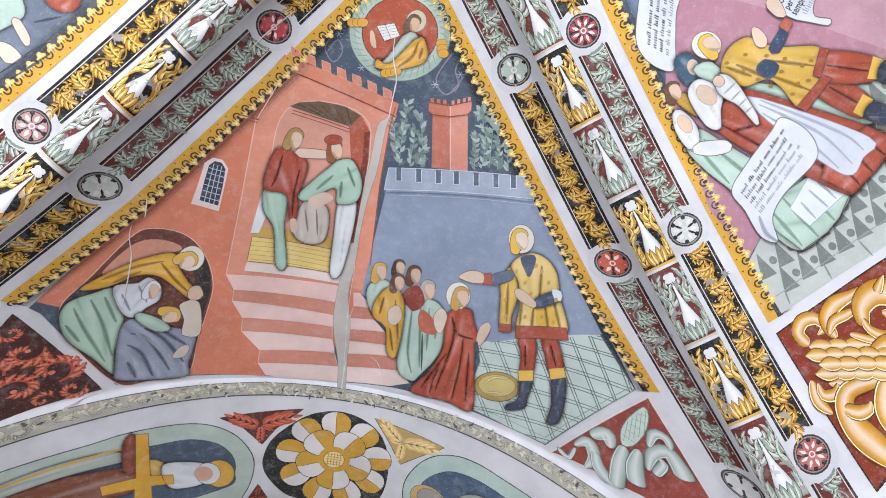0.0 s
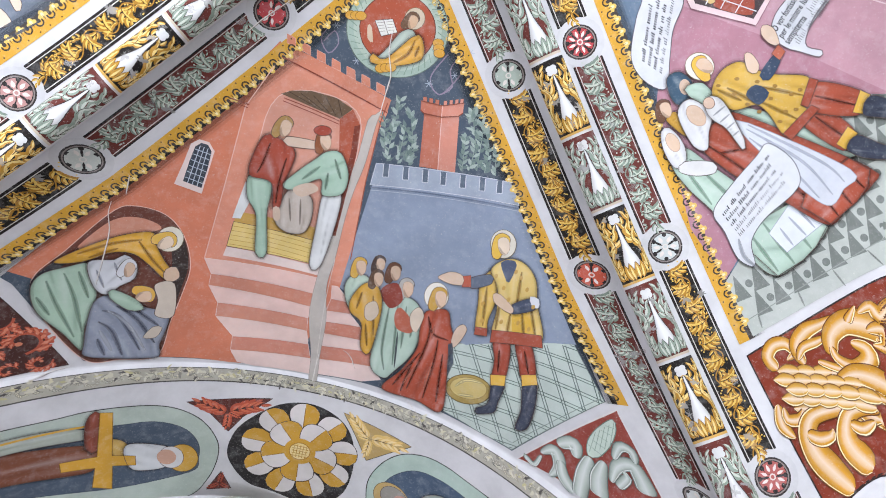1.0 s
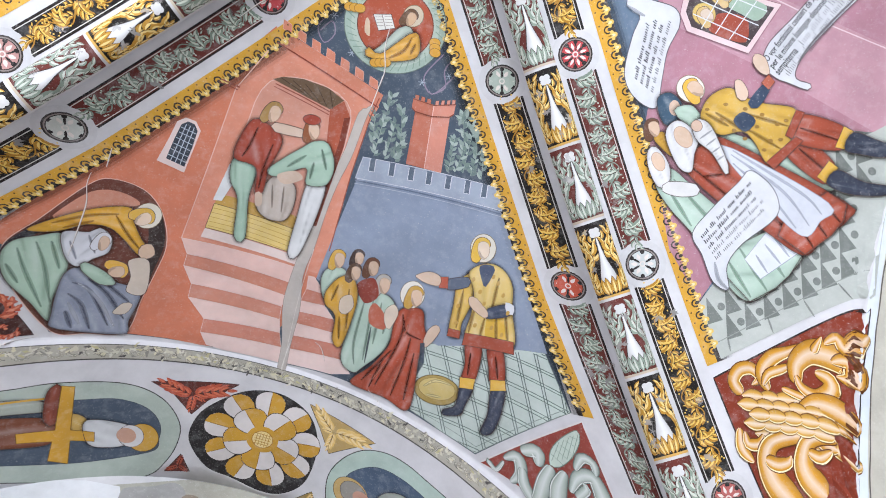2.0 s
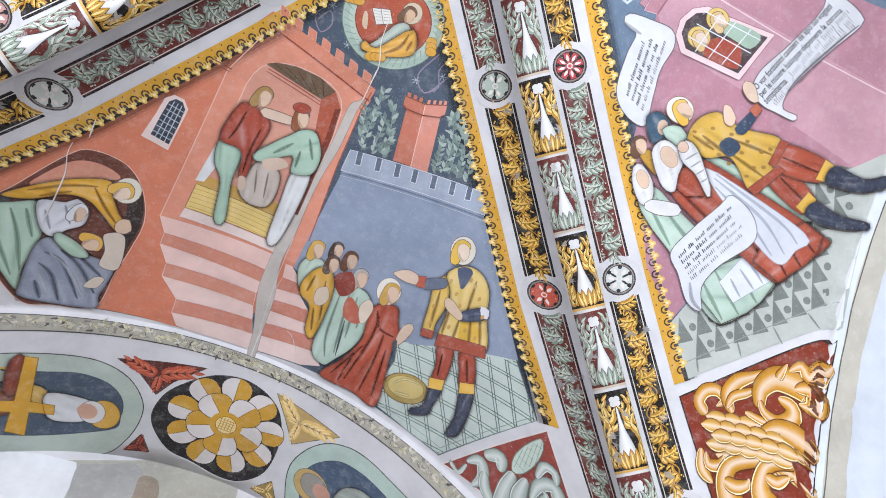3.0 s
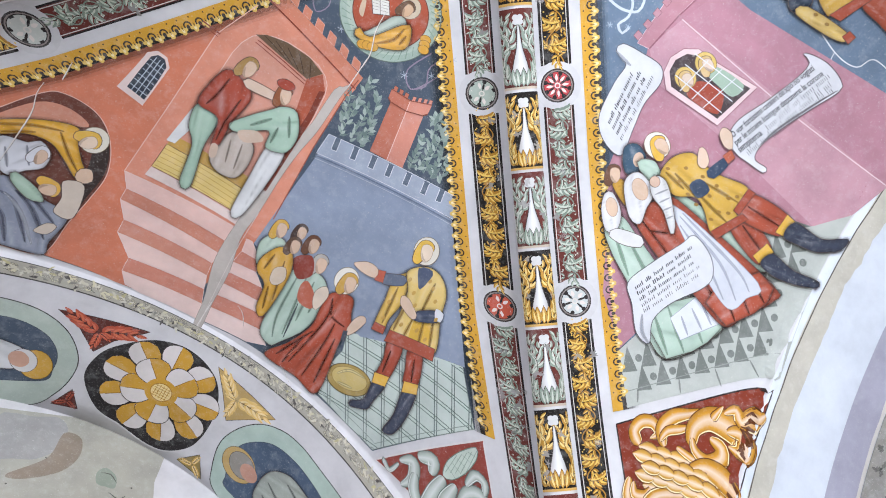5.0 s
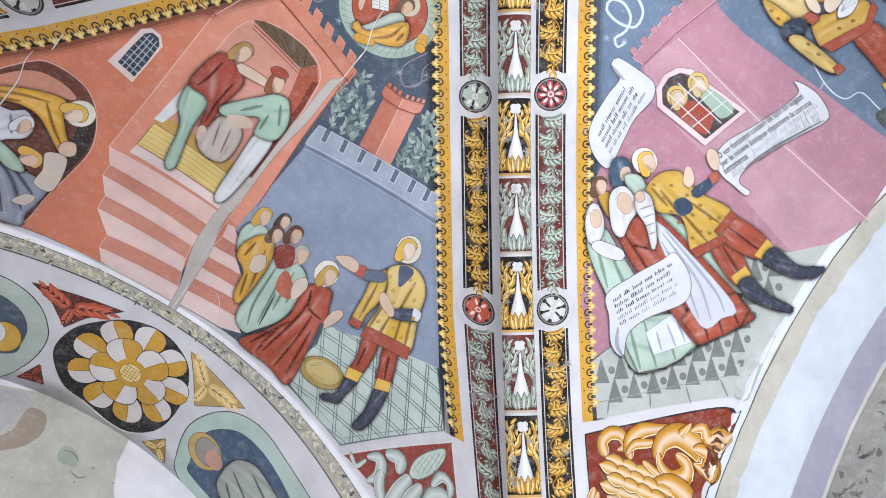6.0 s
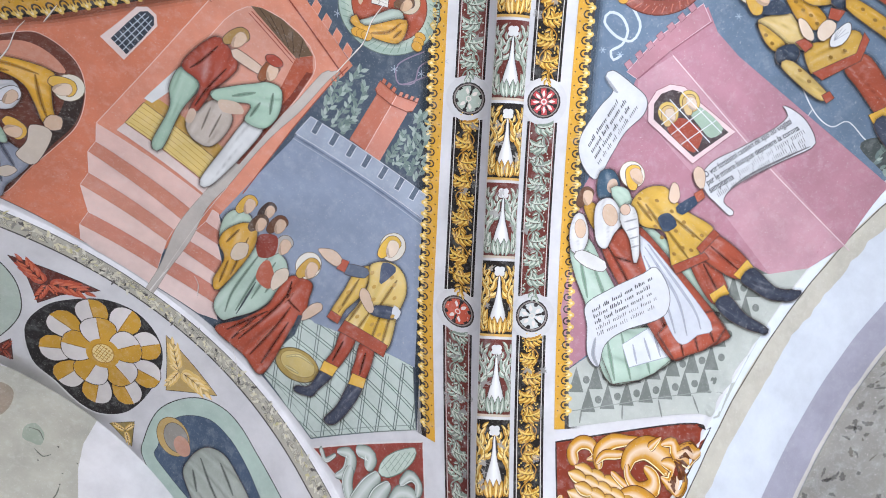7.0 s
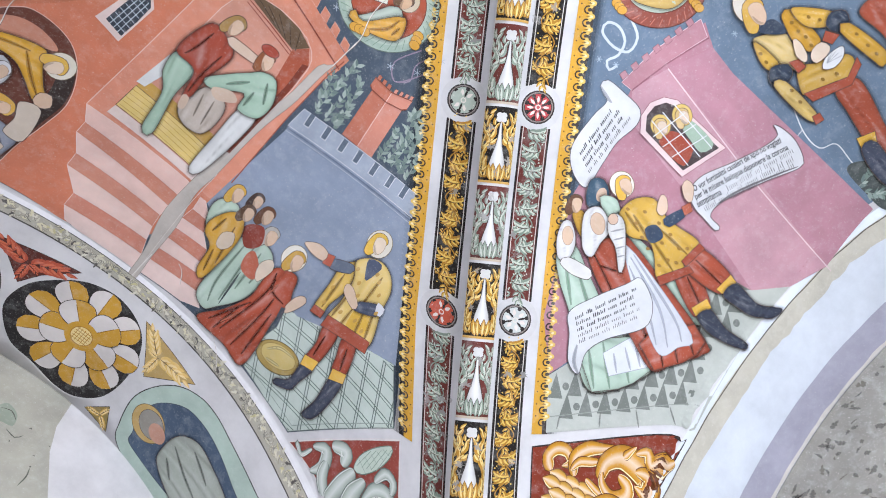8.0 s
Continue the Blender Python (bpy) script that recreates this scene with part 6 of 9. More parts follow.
p.line("#7a3324@0.4", [(0.614, 1.813), (0.649, 1.943)], 0.0208, taper=True)
p.line("#7a3324@0.75", [(0.614, 1.813), (0.649, 1.943)], 0.008, taper=True)
p.fill("#474c5c", [(0.461, 2.079), (0.532, 2.062), (0.506, 2.205), (0.490, 2.277), (0.395, 2.329), (0.387, 2.292), (0.450, 2.230)], True, rim="#54443f", w=0.006, shade=True)
p.fill("#474c5c", [(0.629, 2.017), (0.697, 1.981), (0.703, 2.157), (0.675, 2.294), (0.616, 2.319), (0.634, 2.189)], True, rim="#54443f", w=0.006, shade=True)
p.fill("#dcb050", [(0.446, 2.035), (0.533, 2.005), (0.532, 2.077), (0.455, 2.104)], rim="#54443f", w=0.004)
p.fill("#dcb050", [(0.612, 1.965), (0.689, 1.928), (0.703, 1.986), (0.624, 2.034)], rim="#54443f", w=0.004)
p.fill("#d9b45e", [(0.336, 1.458), (0.407, 1.376), (0.432, 1.545), (0.400, 1.695), (0.400, 1.782), (0.336, 1.791), (0.334, 1.601)], True, rim="#54443f", w=0.006, shade=True)
p.fill("#dcbf76", [(0.386, 1.373), (0.473, 1.289), (0.560, 1.295), (0.624, 1.370), (0.648, 1.507), (0.692, 1.715), (0.523, 1.777), (0.428, 1.782), (0.440, 1.613), (0.429, 1.475)], True, rim="#54443f", w=0.006, shade=True)
p.fill("#d9b04c", [(0.530, 1.591), (0.602, 1.554), (0.653, 1.729), (0.553, 1.768)], True)
p.line("#ae8740@0.4", [(0.454, 1.575), (0.445, 1.738)], 0.0208, taper=True)
p.line("#ae8740@0.75", [(0.454, 1.575), (0.445, 1.738)], 0.008, taper=True)
p.line("#ae8740@0.4", [(0.516, 1.612), (0.508, 1.768)], 0.0208, taper=True)
p.line("#ae8740@0.75", [(0.516, 1.612), (0.508, 1.768)], 0.008, taper=True)
p.line("#ae8740@0.4", [(0.574, 1.579), (0.602, 1.739)], 0.0208, taper=True)
p.line("#ae8740@0.75", [(0.574, 1.579), (0.602, 1.739)], 0.008, taper=True)
p.line("#ae8740@0.4", [(0.615, 1.533), (0.661, 1.709)], 0.0208, taper=True)
p.line("#ae8740@0.75", [(0.615, 1.533), (0.661, 1.709)], 0.008, taper=True)
p.line("#ae8740@0.4", [(0.374, 1.486), (0.373, 1.738)], 0.0208, taper=True)
p.line("#ae8740@0.75", [(0.374, 1.486), (0.373, 1.738)], 0.008, taper=True)
p.line("#ae8740@0.4", [(0.548, 1.347), (0.543, 1.553)], 0.0208, taper=True)
p.line("#ae8740@0.75", [(0.548, 1.347), (0.543, 1.553)], 0.008, taper=True)
p.fill("#a4533f", [(0.427, 1.746), (0.688, 1.682), (0.703, 1.753), (0.423, 1.828)], rim="#54443f", w=0.004)
p.fill("#a4533f", [(0.332, 1.755), (0.402, 1.745), (0.403, 1.796), (0.330, 1.807)], rim="#54443f", w=0.004)
p.fill("#50586c", [(0.435, 1.320), (0.488, 1.293), (0.518, 1.314), (0.488, 1.428), (0.462, 1.399)], True)
p.fill("#50586c", [(0.522, 1.551), (0.612, 1.483), (0.649, 1.490), (0.638, 1.544), (0.546, 1.604), (0.516, 1.602)], True, rim="#54443f", w=0.006, shade=True)
p.fill("#e2e2e6", [(0.606, 1.474), (0.652, 1.476), (0.654, 1.529), (0.620, 1.525)], True)
p.fill("#d4b9a2", [(0.413, 1.521), (0.452, 1.512), (0.529, 1.574), (0.516, 1.612), (0.455, 1.592), (0.420, 1.565)], True, rim="#54443f", w=0.003)
p.fill("#646c7c", [(0.273, 1.462), (0.387, 1.407), (0.398, 1.461), (0.288, 1.520)], True, rim="#54443f", w=0.004)
p.fill("#b25c48", [(0.225, 1.459), (0.279, 1.440), (0.287, 1.513), (0.237, 1.525)], rim="#54443f", w=0.003)
p.fill("#d4b9a2", [(0.093, 1.488), (0.167, 1.442), (0.235, 1.454), (0.236, 1.511), (0.168, 1.521), (0.113, 1.507)], True, rim="#54443f", w=0.003)
p.fill("#e6decf", [(0.502, 1.189), (0.498, 1.241), (0.470, 1.282), (0.428, 1.296), (0.389, 1.277), (0.368, 1.233), (0.373, 1.180), (0.402, 1.140), (0.443, 1.127), (0.481, 1.146)], True, rim="#7a6a50", w=0.004)
p.fill("#dcb24c", [(0.378, 1.218), (0.390, 1.172), (0.425, 1.148), (0.461, 1.159), (0.470, 1.189), (0.448, 1.220), (0.435, 1.274), (0.418, 1.307), (0.387, 1.302), (0.377, 1.262)], True, rim="#54443f", w=0.004)
p.fill("#e2ceb8", [(0.407, 1.190), (0.434, 1.170), (0.461, 1.180), (0.471, 1.213), (0.469, 1.245), (0.451, 1.273), (0.428, 1.267), (0.410, 1.233)], True, rim="#a58a76", w=0.003)
p.line("#7a4a34@0.3", [(0.417, 1.231), (0.433, 1.259), (0.453, 1.267)], 0.012, taper=True)
random.seed(3)
p.fill("#c19a52", [(0.474, 1.469), (0.466, 1.481), (0.457, 1.480), (0.456, 1.466), (0.464, 1.453), (0.473, 1.455)], True)
p.fill("#c19a52", [(0.507, 1.531), (0.499, 1.543), (0.490, 1.542), (0.489, 1.528), (0.497, 1.515), (0.506, 1.517)], True)
p.fill("#c19a52", [(0.559, 1.382), (0.551, 1.394), (0.542, 1.392), (0.541, 1.379), (0.549, 1.367), (0.557, 1.368)], True)
p.fill("#c19a52", [(0.596, 1.440), (0.589, 1.452), (0.580, 1.451), (0.579, 1.437), (0.586, 1.425), (0.595, 1.427)], True)
p.fill("#c19a52", [(0.638, 1.531), (0.630, 1.543), (0.622, 1.542), (0.620, 1.528), (0.628, 1.516), (0.636, 1.517)], True)
p.fill("#c19a52", [(0.483, 1.678), (0.475, 1.691), (0.465, 1.689), (0.464, 1.675), (0.472, 1.662), (0.482, 1.663)], True)
p.fill("#c19a52", [(0.571, 1.653), (0.564, 1.666), (0.555, 1.665), (0.554, 1.651), (0.561, 1.638), (0.570, 1.639)], True)
p.fill("#c19a52", [(0.630, 1.670), (0.623, 1.683), (0.614, 1.682), (0.613, 1.668), (0.620, 1.655), (0.629, 1.656)], True)
p.fill("#c19a52", [(0.372, 1.597), (0.363, 1.610), (0.354, 1.608), (0.353, 1.593), (0.361, 1.581), (0.371, 1.582)], True)
p.fill("#c19a52", [(0.378, 1.704), (0.370, 1.717), (0.360, 1.715), (0.359, 1.700), (0.368, 1.687), (0.377, 1.689)], True)
p.fill("#c19a52", [(0.427, 1.410), (0.419, 1.422), (0.410, 1.420), (0.408, 1.406), (0.416, 1.394), (0.426, 1.396)], True)
p.fill("#c19a52", [(0.528, 1.355), (0.521, 1.367), (0.512, 1.365), (0.511, 1.352), (0.518, 1.340), (0.527, 1.342)], True)
p.done()
p = Motif("paving", mural, WEB[1], 4.6, "pale green floor of painted diamond tiles")
p.fill("#bfcac1", [(0.192, 2.391), (0.176, 2.210), (0.227, 2.038), (0.211, 1.909), (0.845, 1.663), (0.928, 1.785), (1.013, 1.904), (0.613, 2.471), (0.405, 2.446)], rim="#7d877f", w=0.005)
p.line("#626e68", [(0.196, 2.229), (0.267, 2.411)], 0.005, smooth=False)
p.line("#626e68", [(0.831, 1.677), (0.850, 1.675)], 0.005, smooth=False)
p.line("#626e68", [(0.197, 2.182), (0.288, 2.416)], 0.005, smooth=False)
p.line("#626e68", [(0.791, 1.696), (0.861, 1.691)], 0.005, smooth=False)
p.line("#626e68", [(0.213, 1.947), (0.409, 2.443)], 0.005, smooth=False)
p.line("#626e68", [(0.614, 1.773), (0.907, 1.755)], 0.005, smooth=False)
p.line("#626e68", [(0.217, 1.912), (0.429, 2.446)], 0.005, smooth=False)
p.line("#626e68", [(0.569, 1.791), (0.917, 1.769)], 0.005, smooth=False)
p.line("#626e68", [(0.309, 1.881), (0.543, 2.459)], 0.005, smooth=False)
p.line("#626e68", [(0.371, 1.862), (0.959, 1.831)], 0.005, smooth=False)
p.line("#626e68", [(0.325, 1.876), (0.563, 2.460)], 0.005, smooth=False)
p.line("#626e68", [(0.321, 1.877), (0.968, 1.846)], 0.005, smooth=False)
p.line("#626e68", [(0.415, 1.847), (0.649, 2.416)], 0.005, smooth=False)
p.line("#626e68", [(0.213, 1.949), (1.008, 1.906)], 0.005, smooth=False)
p.line("#626e68", [(0.430, 1.842), (0.661, 2.401)], 0.005, smooth=False)
p.line("#626e68", [(0.210, 1.968), (0.996, 1.925)], 0.005, smooth=False)
p.line("#626e68", [(0.516, 1.811), (0.726, 2.313)], 0.005, smooth=False)
p.line("#626e68", [(0.200, 2.049), (0.942, 2.005)], 0.005, smooth=False)
p.line("#626e68", [(0.531, 1.806), (0.737, 2.298)], 0.005, smooth=False)
p.line("#626e68", [(0.200, 2.069), (0.929, 2.025)], 0.005, smooth=False)
p.line("#626e68", [(0.614, 1.773), (0.798, 2.213)], 0.005, smooth=False)
p.line("#626e68", [(0.198, 2.152), (0.871, 2.108)], 0.005, smooth=False)
p.line("#626e68", [(0.628, 1.767), (0.808, 2.198)], 0.005, smooth=False)
p.line("#626e68", [(0.197, 2.172), (0.857, 2.129)], 0.005, smooth=False)
p.line("#626e68", [(0.707, 1.734), (0.867, 2.115)], 0.005, smooth=False)
p.line("#626e68", [(0.195, 2.256), (0.796, 2.215)], 0.005, smooth=False)
p.line("#626e68", [(0.720, 1.728), (0.876, 2.101)], 0.005, smooth=False)
p.line("#626e68", [(0.195, 2.277), (0.782, 2.236)], 0.005, smooth=False)
p.line("#626e68", [(0.795, 1.694), (0.932, 2.020)], 0.005, smooth=False)
p.line("#626e68", [(0.193, 2.363), (0.717, 2.325)], 0.005, smooth=False)
p.line("#626e68", [(0.808, 1.688), (0.941, 2.007)], 0.005, smooth=False)
p.line("#626e68", [(0.192, 2.383), (0.701, 2.346)], 0.005, smooth=False)
p.line("#626e68", [(0.943, 1.806), (0.993, 1.929)], 0.005, smooth=False)
p.line("#626e68", [(0.508, 2.455), (0.633, 2.437)], 0.005, smooth=False)
p.line("#626e68", [(0.982, 1.866), (1.002, 1.915)], 0.005, smooth=False)
p.line("#626e68", [(0.596, 2.463), (0.616, 2.459)], 0.005, smooth=False)
p.line("#8b958e", [(0.185, 2.364), (0.403, 2.398), (0.611, 2.426), (0.998, 1.893)], 0.004, smooth=False)
p.done()
p = Motif("basin", mural, WEB[1], 8.5, "shallow brass basin on the painted floor")
p.fill("#a88f52", [(0.463, 2.154), (0.448, 2.201), (0.411, 2.246), (0.356, 2.279), (0.296, 2.292), (0.241, 2.282), (0.205, 2.252), (0.193, 2.208), (0.210, 2.160), (0.250, 2.117), (0.306, 2.088), (0.365, 2.077), (0.417, 2.086), (0.452, 2.113)], True, rim="#5c4c2c", w=0.006)
p.fill("#c3ad70", [(0.437, 2.152), (0.422, 2.193), (0.382, 2.230), (0.327, 2.252), (0.273, 2.253), (0.233, 2.232), (0.220, 2.195), (0.237, 2.154), (0.279, 2.120), (0.334, 2.100), (0.387, 2.100), (0.425, 2.118)], True, rim="#8a7440", w=0.004)
p.line("#e0d09a@0.4", [(0.250, 2.191), (0.313, 2.126), (0.411, 2.111)], 0.0208, taper=True)
p.line("#e0d09a@0.75", [(0.250, 2.191), (0.313, 2.126), (0.411, 2.111)], 0.008, taper=True)
p.line("#e0d09a@0.4", [(0.272, 2.241), (0.365, 2.220)], 0.0208, taper=True)
p.line("#e0d09a@0.75", [(0.272, 2.241), (0.365, 2.220)], 0.008, taper=True)
p.done()

mural = thing("mural", "fresco of a pink tower with pale scrolls on a grey floor", "mural")
p = Motif("sky", mural, WEB[2], 3, "blue-grey painted sky")
p.fill("#697a8d", [(0.424, -0.748), (1.588, 1.381), (2.187, 0.948), (2.220, 0.771), (2.256, 0.574), (2.292, 0.378), (2.329, 0.181), (2.365, -0.016), (2.401, -0.212), (2.438, -0.409), (2.474, -0.606), (2.529, -0.901), (2.583, -1.196), (2.638, -1.491), (2.689, -1.766), (2.218, -2.308)])
p.line("#cfd6dc", [(0.723, -0.518), (0.827, -0.478), (0.893, -0.433), (0.896, -0.357), (0.816, -0.334), (0.728, -0.358), (0.725, -0.408), (0.785, -0.423), (0.851, -0.385), (0.863, -0.315), (0.833, -0.262), (0.869, -0.234), (0.889, -0.274)], 0.013)
p.line("#dfe0e2", [(1.650, -0.688), (1.884, -0.572), (2.022, -0.554), (2.075, -0.618), (2.221, -0.594), (2.335, -0.601), (2.493, -0.563)], 0.006)
p.line("#dfe0e2", [(1.884, -0.572), (1.903, -0.513), (2.038, -0.499)], 0.004)
p.line("#a9b8c6", [(0.615, -0.267), (0.643, -0.286)], 0.003, smooth=False)
p.line("#a9b8c6", [(0.613, -0.283), (0.644, -0.270)], 0.003, smooth=False)
p.line("#a9b8c6", [(0.627, -0.292), (0.630, -0.261)], 0.003, smooth=False)
p.line("#a9b8c6", [(0.781, -0.236), (0.809, -0.255)], 0.003, smooth=False)
p.line("#a9b8c6", [(0.780, -0.251), (0.811, -0.239)], 0.003, smooth=False)
p.line("#a9b8c6", [(0.794, -0.261), (0.797, -0.229)], 0.003, smooth=False)
p.line("#a9b8c6", [(0.770, -0.014), (0.799, -0.033)], 0.003, smooth=False)
p.line("#a9b8c6", [(0.769, -0.030), (0.800, -0.017)], 0.003, smooth=False)
p.line("#a9b8c6", [(0.783, -0.040), (0.786, -0.007)], 0.003, smooth=False)
p.line("#a9b8c6", [(0.868, -0.263), (0.896, -0.282)], 0.003, smooth=False)
p.line("#a9b8c6", [(0.867, -0.279), (0.898, -0.266)], 0.003, smooth=False)
p.line("#a9b8c6", [(0.881, -0.288), (0.884, -0.257)], 0.003, smooth=False)
p.line("#a9b8c6", [(1.261, -0.715), (1.288, -0.734)], 0.003, smooth=False)
p.line("#a9b8c6", [(1.258, -0.730), (1.291, -0.719)], 0.003, smooth=False)
p.line("#a9b8c6", [(1.271, -0.739), (1.277, -0.710)], 0.003, smooth=False)
p.done()
p = Motif("shrub", mural, WEB[2], 4.2, "dark painted bush with pale leaves")
p.fill("#4c5250", [(2.217, -0.553), (2.254, -0.637), (2.442, -0.719), (2.725, -0.618), (2.546, -0.515), (2.406, -0.518)], True)
random.seed(11)
sprig(p, [(2.336, -0.526), (2.335, -0.601), (2.310, -0.659)])
sprig(p, [(2.441, -0.524), (2.449, -0.609), (2.434, -0.675)])
sprig(p, [(2.383, -0.521), (2.463, -0.560)])
p.done('stuff')
p = Motif("wreath", mural, WEB[2], 5, "red-brown wreath at the top of the sky")
p.fill("#8f4d41", [(1.016, -0.805), (1.052, -0.733), (1.044, -0.647), (0.991, -0.565), (0.904, -0.505), (0.803, -0.480), (0.708, -0.494), (0.639, -0.544), (0.607, -0.619), (0.620, -0.705), (0.672, -0.782), (0.753, -0.839), (0.850, -0.863), (0.943, -0.852)], True, rim="#5a3029", w=0.006)
p.fill("#b7c3b2", [(0.956, -0.777), (0.982, -0.716), (0.964, -0.646), (0.907, -0.585), (0.826, -0.550), (0.746, -0.552), (0.687, -0.590), (0.664, -0.652), (0.684, -0.722), (0.739, -0.780), (0.816, -0.813), (0.895, -0.812)], True, rim="#6d3a2c", w=0.006)
p.fill("#cfae6a", [(0.753, -0.570), (0.850, -0.583), (0.946, -0.641), (0.959, -0.729), (0.830, -0.733)], True, rim="#54443f", w=0.006, shade=True)
p.line("#b8705e", [(0.976, -0.778), (1.018, -0.786)], 0.005, smooth=False)
p.line("#b8705e", [(0.993, -0.754), (1.035, -0.753)], 0.005, smooth=False)
p.line("#b8705e", [(1.003, -0.726), (1.044, -0.717)], 0.005, smooth=False)
p.line("#b8705e", [(1.006, -0.695), (1.043, -0.679)], 0.005, smooth=False)
p.line("#b8705e", [(1.000, -0.664), (1.032, -0.641)], 0.005, smooth=False)
p.line("#b8705e", [(0.987, -0.632), (1.011, -0.603)], 0.005, smooth=False)
p.line("#b8705e", [(0.966, -0.603), (0.982, -0.568)], 0.005, smooth=False)
p.line("#b8705e", [(0.939, -0.576), (0.946, -0.538)], 0.005, smooth=False)
p.line("#b8705e", [(0.907, -0.554), (0.905, -0.515)], 0.005, smooth=False)
p.line("#b8705e", [(0.872, -0.537), (0.861, -0.498)], 0.005, smooth=False)
p.line("#b8705e", [(0.835, -0.527), (0.816, -0.489)], 0.005, smooth=False)
p.line("#b8705e", [(0.798, -0.523), (0.771, -0.489)], 0.005, smooth=False)
p.line("#b8705e", [(0.762, -0.526), (0.729, -0.497)], 0.005, smooth=False)
p.line("#b8705e", [(0.730, -0.536), (0.692, -0.513)], 0.005, smooth=False)
p.line("#b8705e", [(0.702, -0.551), (0.661, -0.536)], 0.005, smooth=False)
p.line("#b8705e", [(0.680, -0.572), (0.638, -0.565)], 0.005, smooth=False)
p.line("#b8705e", [(0.664, -0.598), (0.623, -0.598)], 0.005, smooth=False)
p.line("#b8705e", [(0.656, -0.627), (0.617, -0.635)], 0.005, smooth=False)
p.line("#b8705e", [(0.655, -0.657), (0.620, -0.673)], 0.005, smooth=False)
p.line("#b8705e", [(0.662, -0.689), (0.632, -0.711)], 0.005, smooth=False)
p.line("#b8705e", [(0.675, -0.719), (0.652, -0.747)], 0.005, smooth=False)
p.line("#b8705e", [(0.695, -0.748), (0.680, -0.780)], 0.005, smooth=False)
p.line("#b8705e", [(0.721, -0.773), (0.714, -0.808)], 0.005, smooth=False)
p.line("#b8705e", [(0.752, -0.794), (0.752, -0.830)], 0.005, smooth=False)
p.line("#b8705e", [(0.785, -0.810), (0.794, -0.846)], 0.005, smooth=False)
p.line("#b8705e", [(0.821, -0.820), (0.838, -0.854)], 0.005, smooth=False)
p.line("#b8705e", [(0.857, -0.824), (0.881, -0.855)], 0.005, smooth=False)
p.line("#b8705e", [(0.892, -0.821), (0.923, -0.848)], 0.005, smooth=False)
p.line("#b8705e", [(0.924, -0.813), (0.960, -0.834)], 0.005, smooth=False)
p.line("#b8705e", [(0.953, -0.798), (0.993, -0.813)], 0.005, smooth=False)
p.fill("#cf9b41", [(0.725, -0.517), (0.727, -0.499), (0.712, -0.484), (0.691, -0.483), (0.680, -0.497), (0.687, -0.515), (0.707, -0.524)], True, rim="#7c5a26", w=0.003)
p.fill("#cf9b41", [(0.746, -0.512), (0.749, -0.493), (0.734, -0.478), (0.713, -0.477), (0.701, -0.491), (0.708, -0.510), (0.728, -0.519)], True, rim="#7c5a26", w=0.003)
p.fill("#cf9b41", [(0.768, -0.506), (0.770, -0.488), (0.755, -0.473), (0.734, -0.472), (0.723, -0.486), (0.730, -0.505), (0.750, -0.514)], True, rim="#7c5a26", w=0.003)
p.fill("#cf9b41", [(1.027, -0.739), (1.030, -0.722), (1.016, -0.707), (0.995, -0.706), (0.983, -0.720), (0.989, -0.737), (1.008, -0.746)], True, rim="#7c5a26", w=0.003)
p.fill("#cf9b41", [(1.049, -0.734), (1.052, -0.717), (1.038, -0.702), (1.017, -0.701), (1.004, -0.715), (1.010, -0.732), (1.030, -0.741)], True, rim="#7c5a26", w=0.003)
p.fill("#cf9b41", [(1.071, -0.729), (1.074, -0.712), (1.060, -0.697), (1.039, -0.696), (1.026, -0.709), (1.032, -0.727), (1.052, -0.736)], True, rim="#7c5a26", w=0.003)
p.done()
p = Motif("paving", mural, WEB[2], 4.2, "grey floor of painted faceted tiles")
p.fill("#b4b7af", [(1.600, 1.369), (1.475, 1.149), (1.542, 1.038), (1.862, 0.463), (2.021, 0.194), (2.396, 0.051), (2.319, 0.512), (2.270, 0.952)])
p.lift += 0.0006
p.fill("#767a74", [(1.624, 1.284), (1.606, 1.169), (1.695, 1.251)], rise=0)
p.fill("#767a74", [(1.698, 1.187), (1.699, 1.202), (1.687, 1.212), (1.671, 1.210), (1.663, 1.197), (1.669, 1.183), (1.684, 1.179)], True, rise=0)
p.fill("#767a74", [(1.709, 1.227), (1.691, 1.109), (1.781, 1.193)], rise=0)
p.fill("#767a74", [(1.783, 1.128), (1.785, 1.143), (1.773, 1.154), (1.757, 1.152), (1.748, 1.139), (1.754, 1.125), (1.770, 1.120)], True, rise=0)
p.fill("#767a74", [(1.794, 1.168), (1.777, 1.050), (1.867, 1.134)], rise=0)
p.fill("#767a74", [(1.870, 1.069), (1.871, 1.084), (1.860, 1.095), (1.843, 1.093), (1.835, 1.079), (1.841, 1.065), (1.856, 1.060)], True, rise=0)
p.fill("#767a74", [(1.881, 1.109), (1.863, 0.989), (1.955, 1.075)], rise=0)
p.fill("#767a74", [(1.958, 1.008), (1.959, 1.024), (1.947, 1.035), (1.930, 1.033), (1.922, 1.019), (1.928, 1.005), (1.944, 1.000)], True, rise=0)
p.fill("#767a74", [(1.969, 1.049), (1.951, 0.928), (2.042, 1.014)], rise=0)
p.fill("#767a74", [(2.046, 0.947), (2.047, 0.963), (2.035, 0.974), (2.018, 0.972), (2.010, 0.958), (2.016, 0.944), (2.032, 0.939)], True, rise=0)
p.fill("#767a74", [(2.056, 0.988), (2.039, 0.866), (2.129, 0.952)], rise=0)
p.fill("#767a74", [(2.133, 0.885), (2.134, 0.900), (2.122, 0.911), (2.106, 0.909), (2.098, 0.896), (2.104, 0.881), (2.120, 0.876)], True, rise=0)
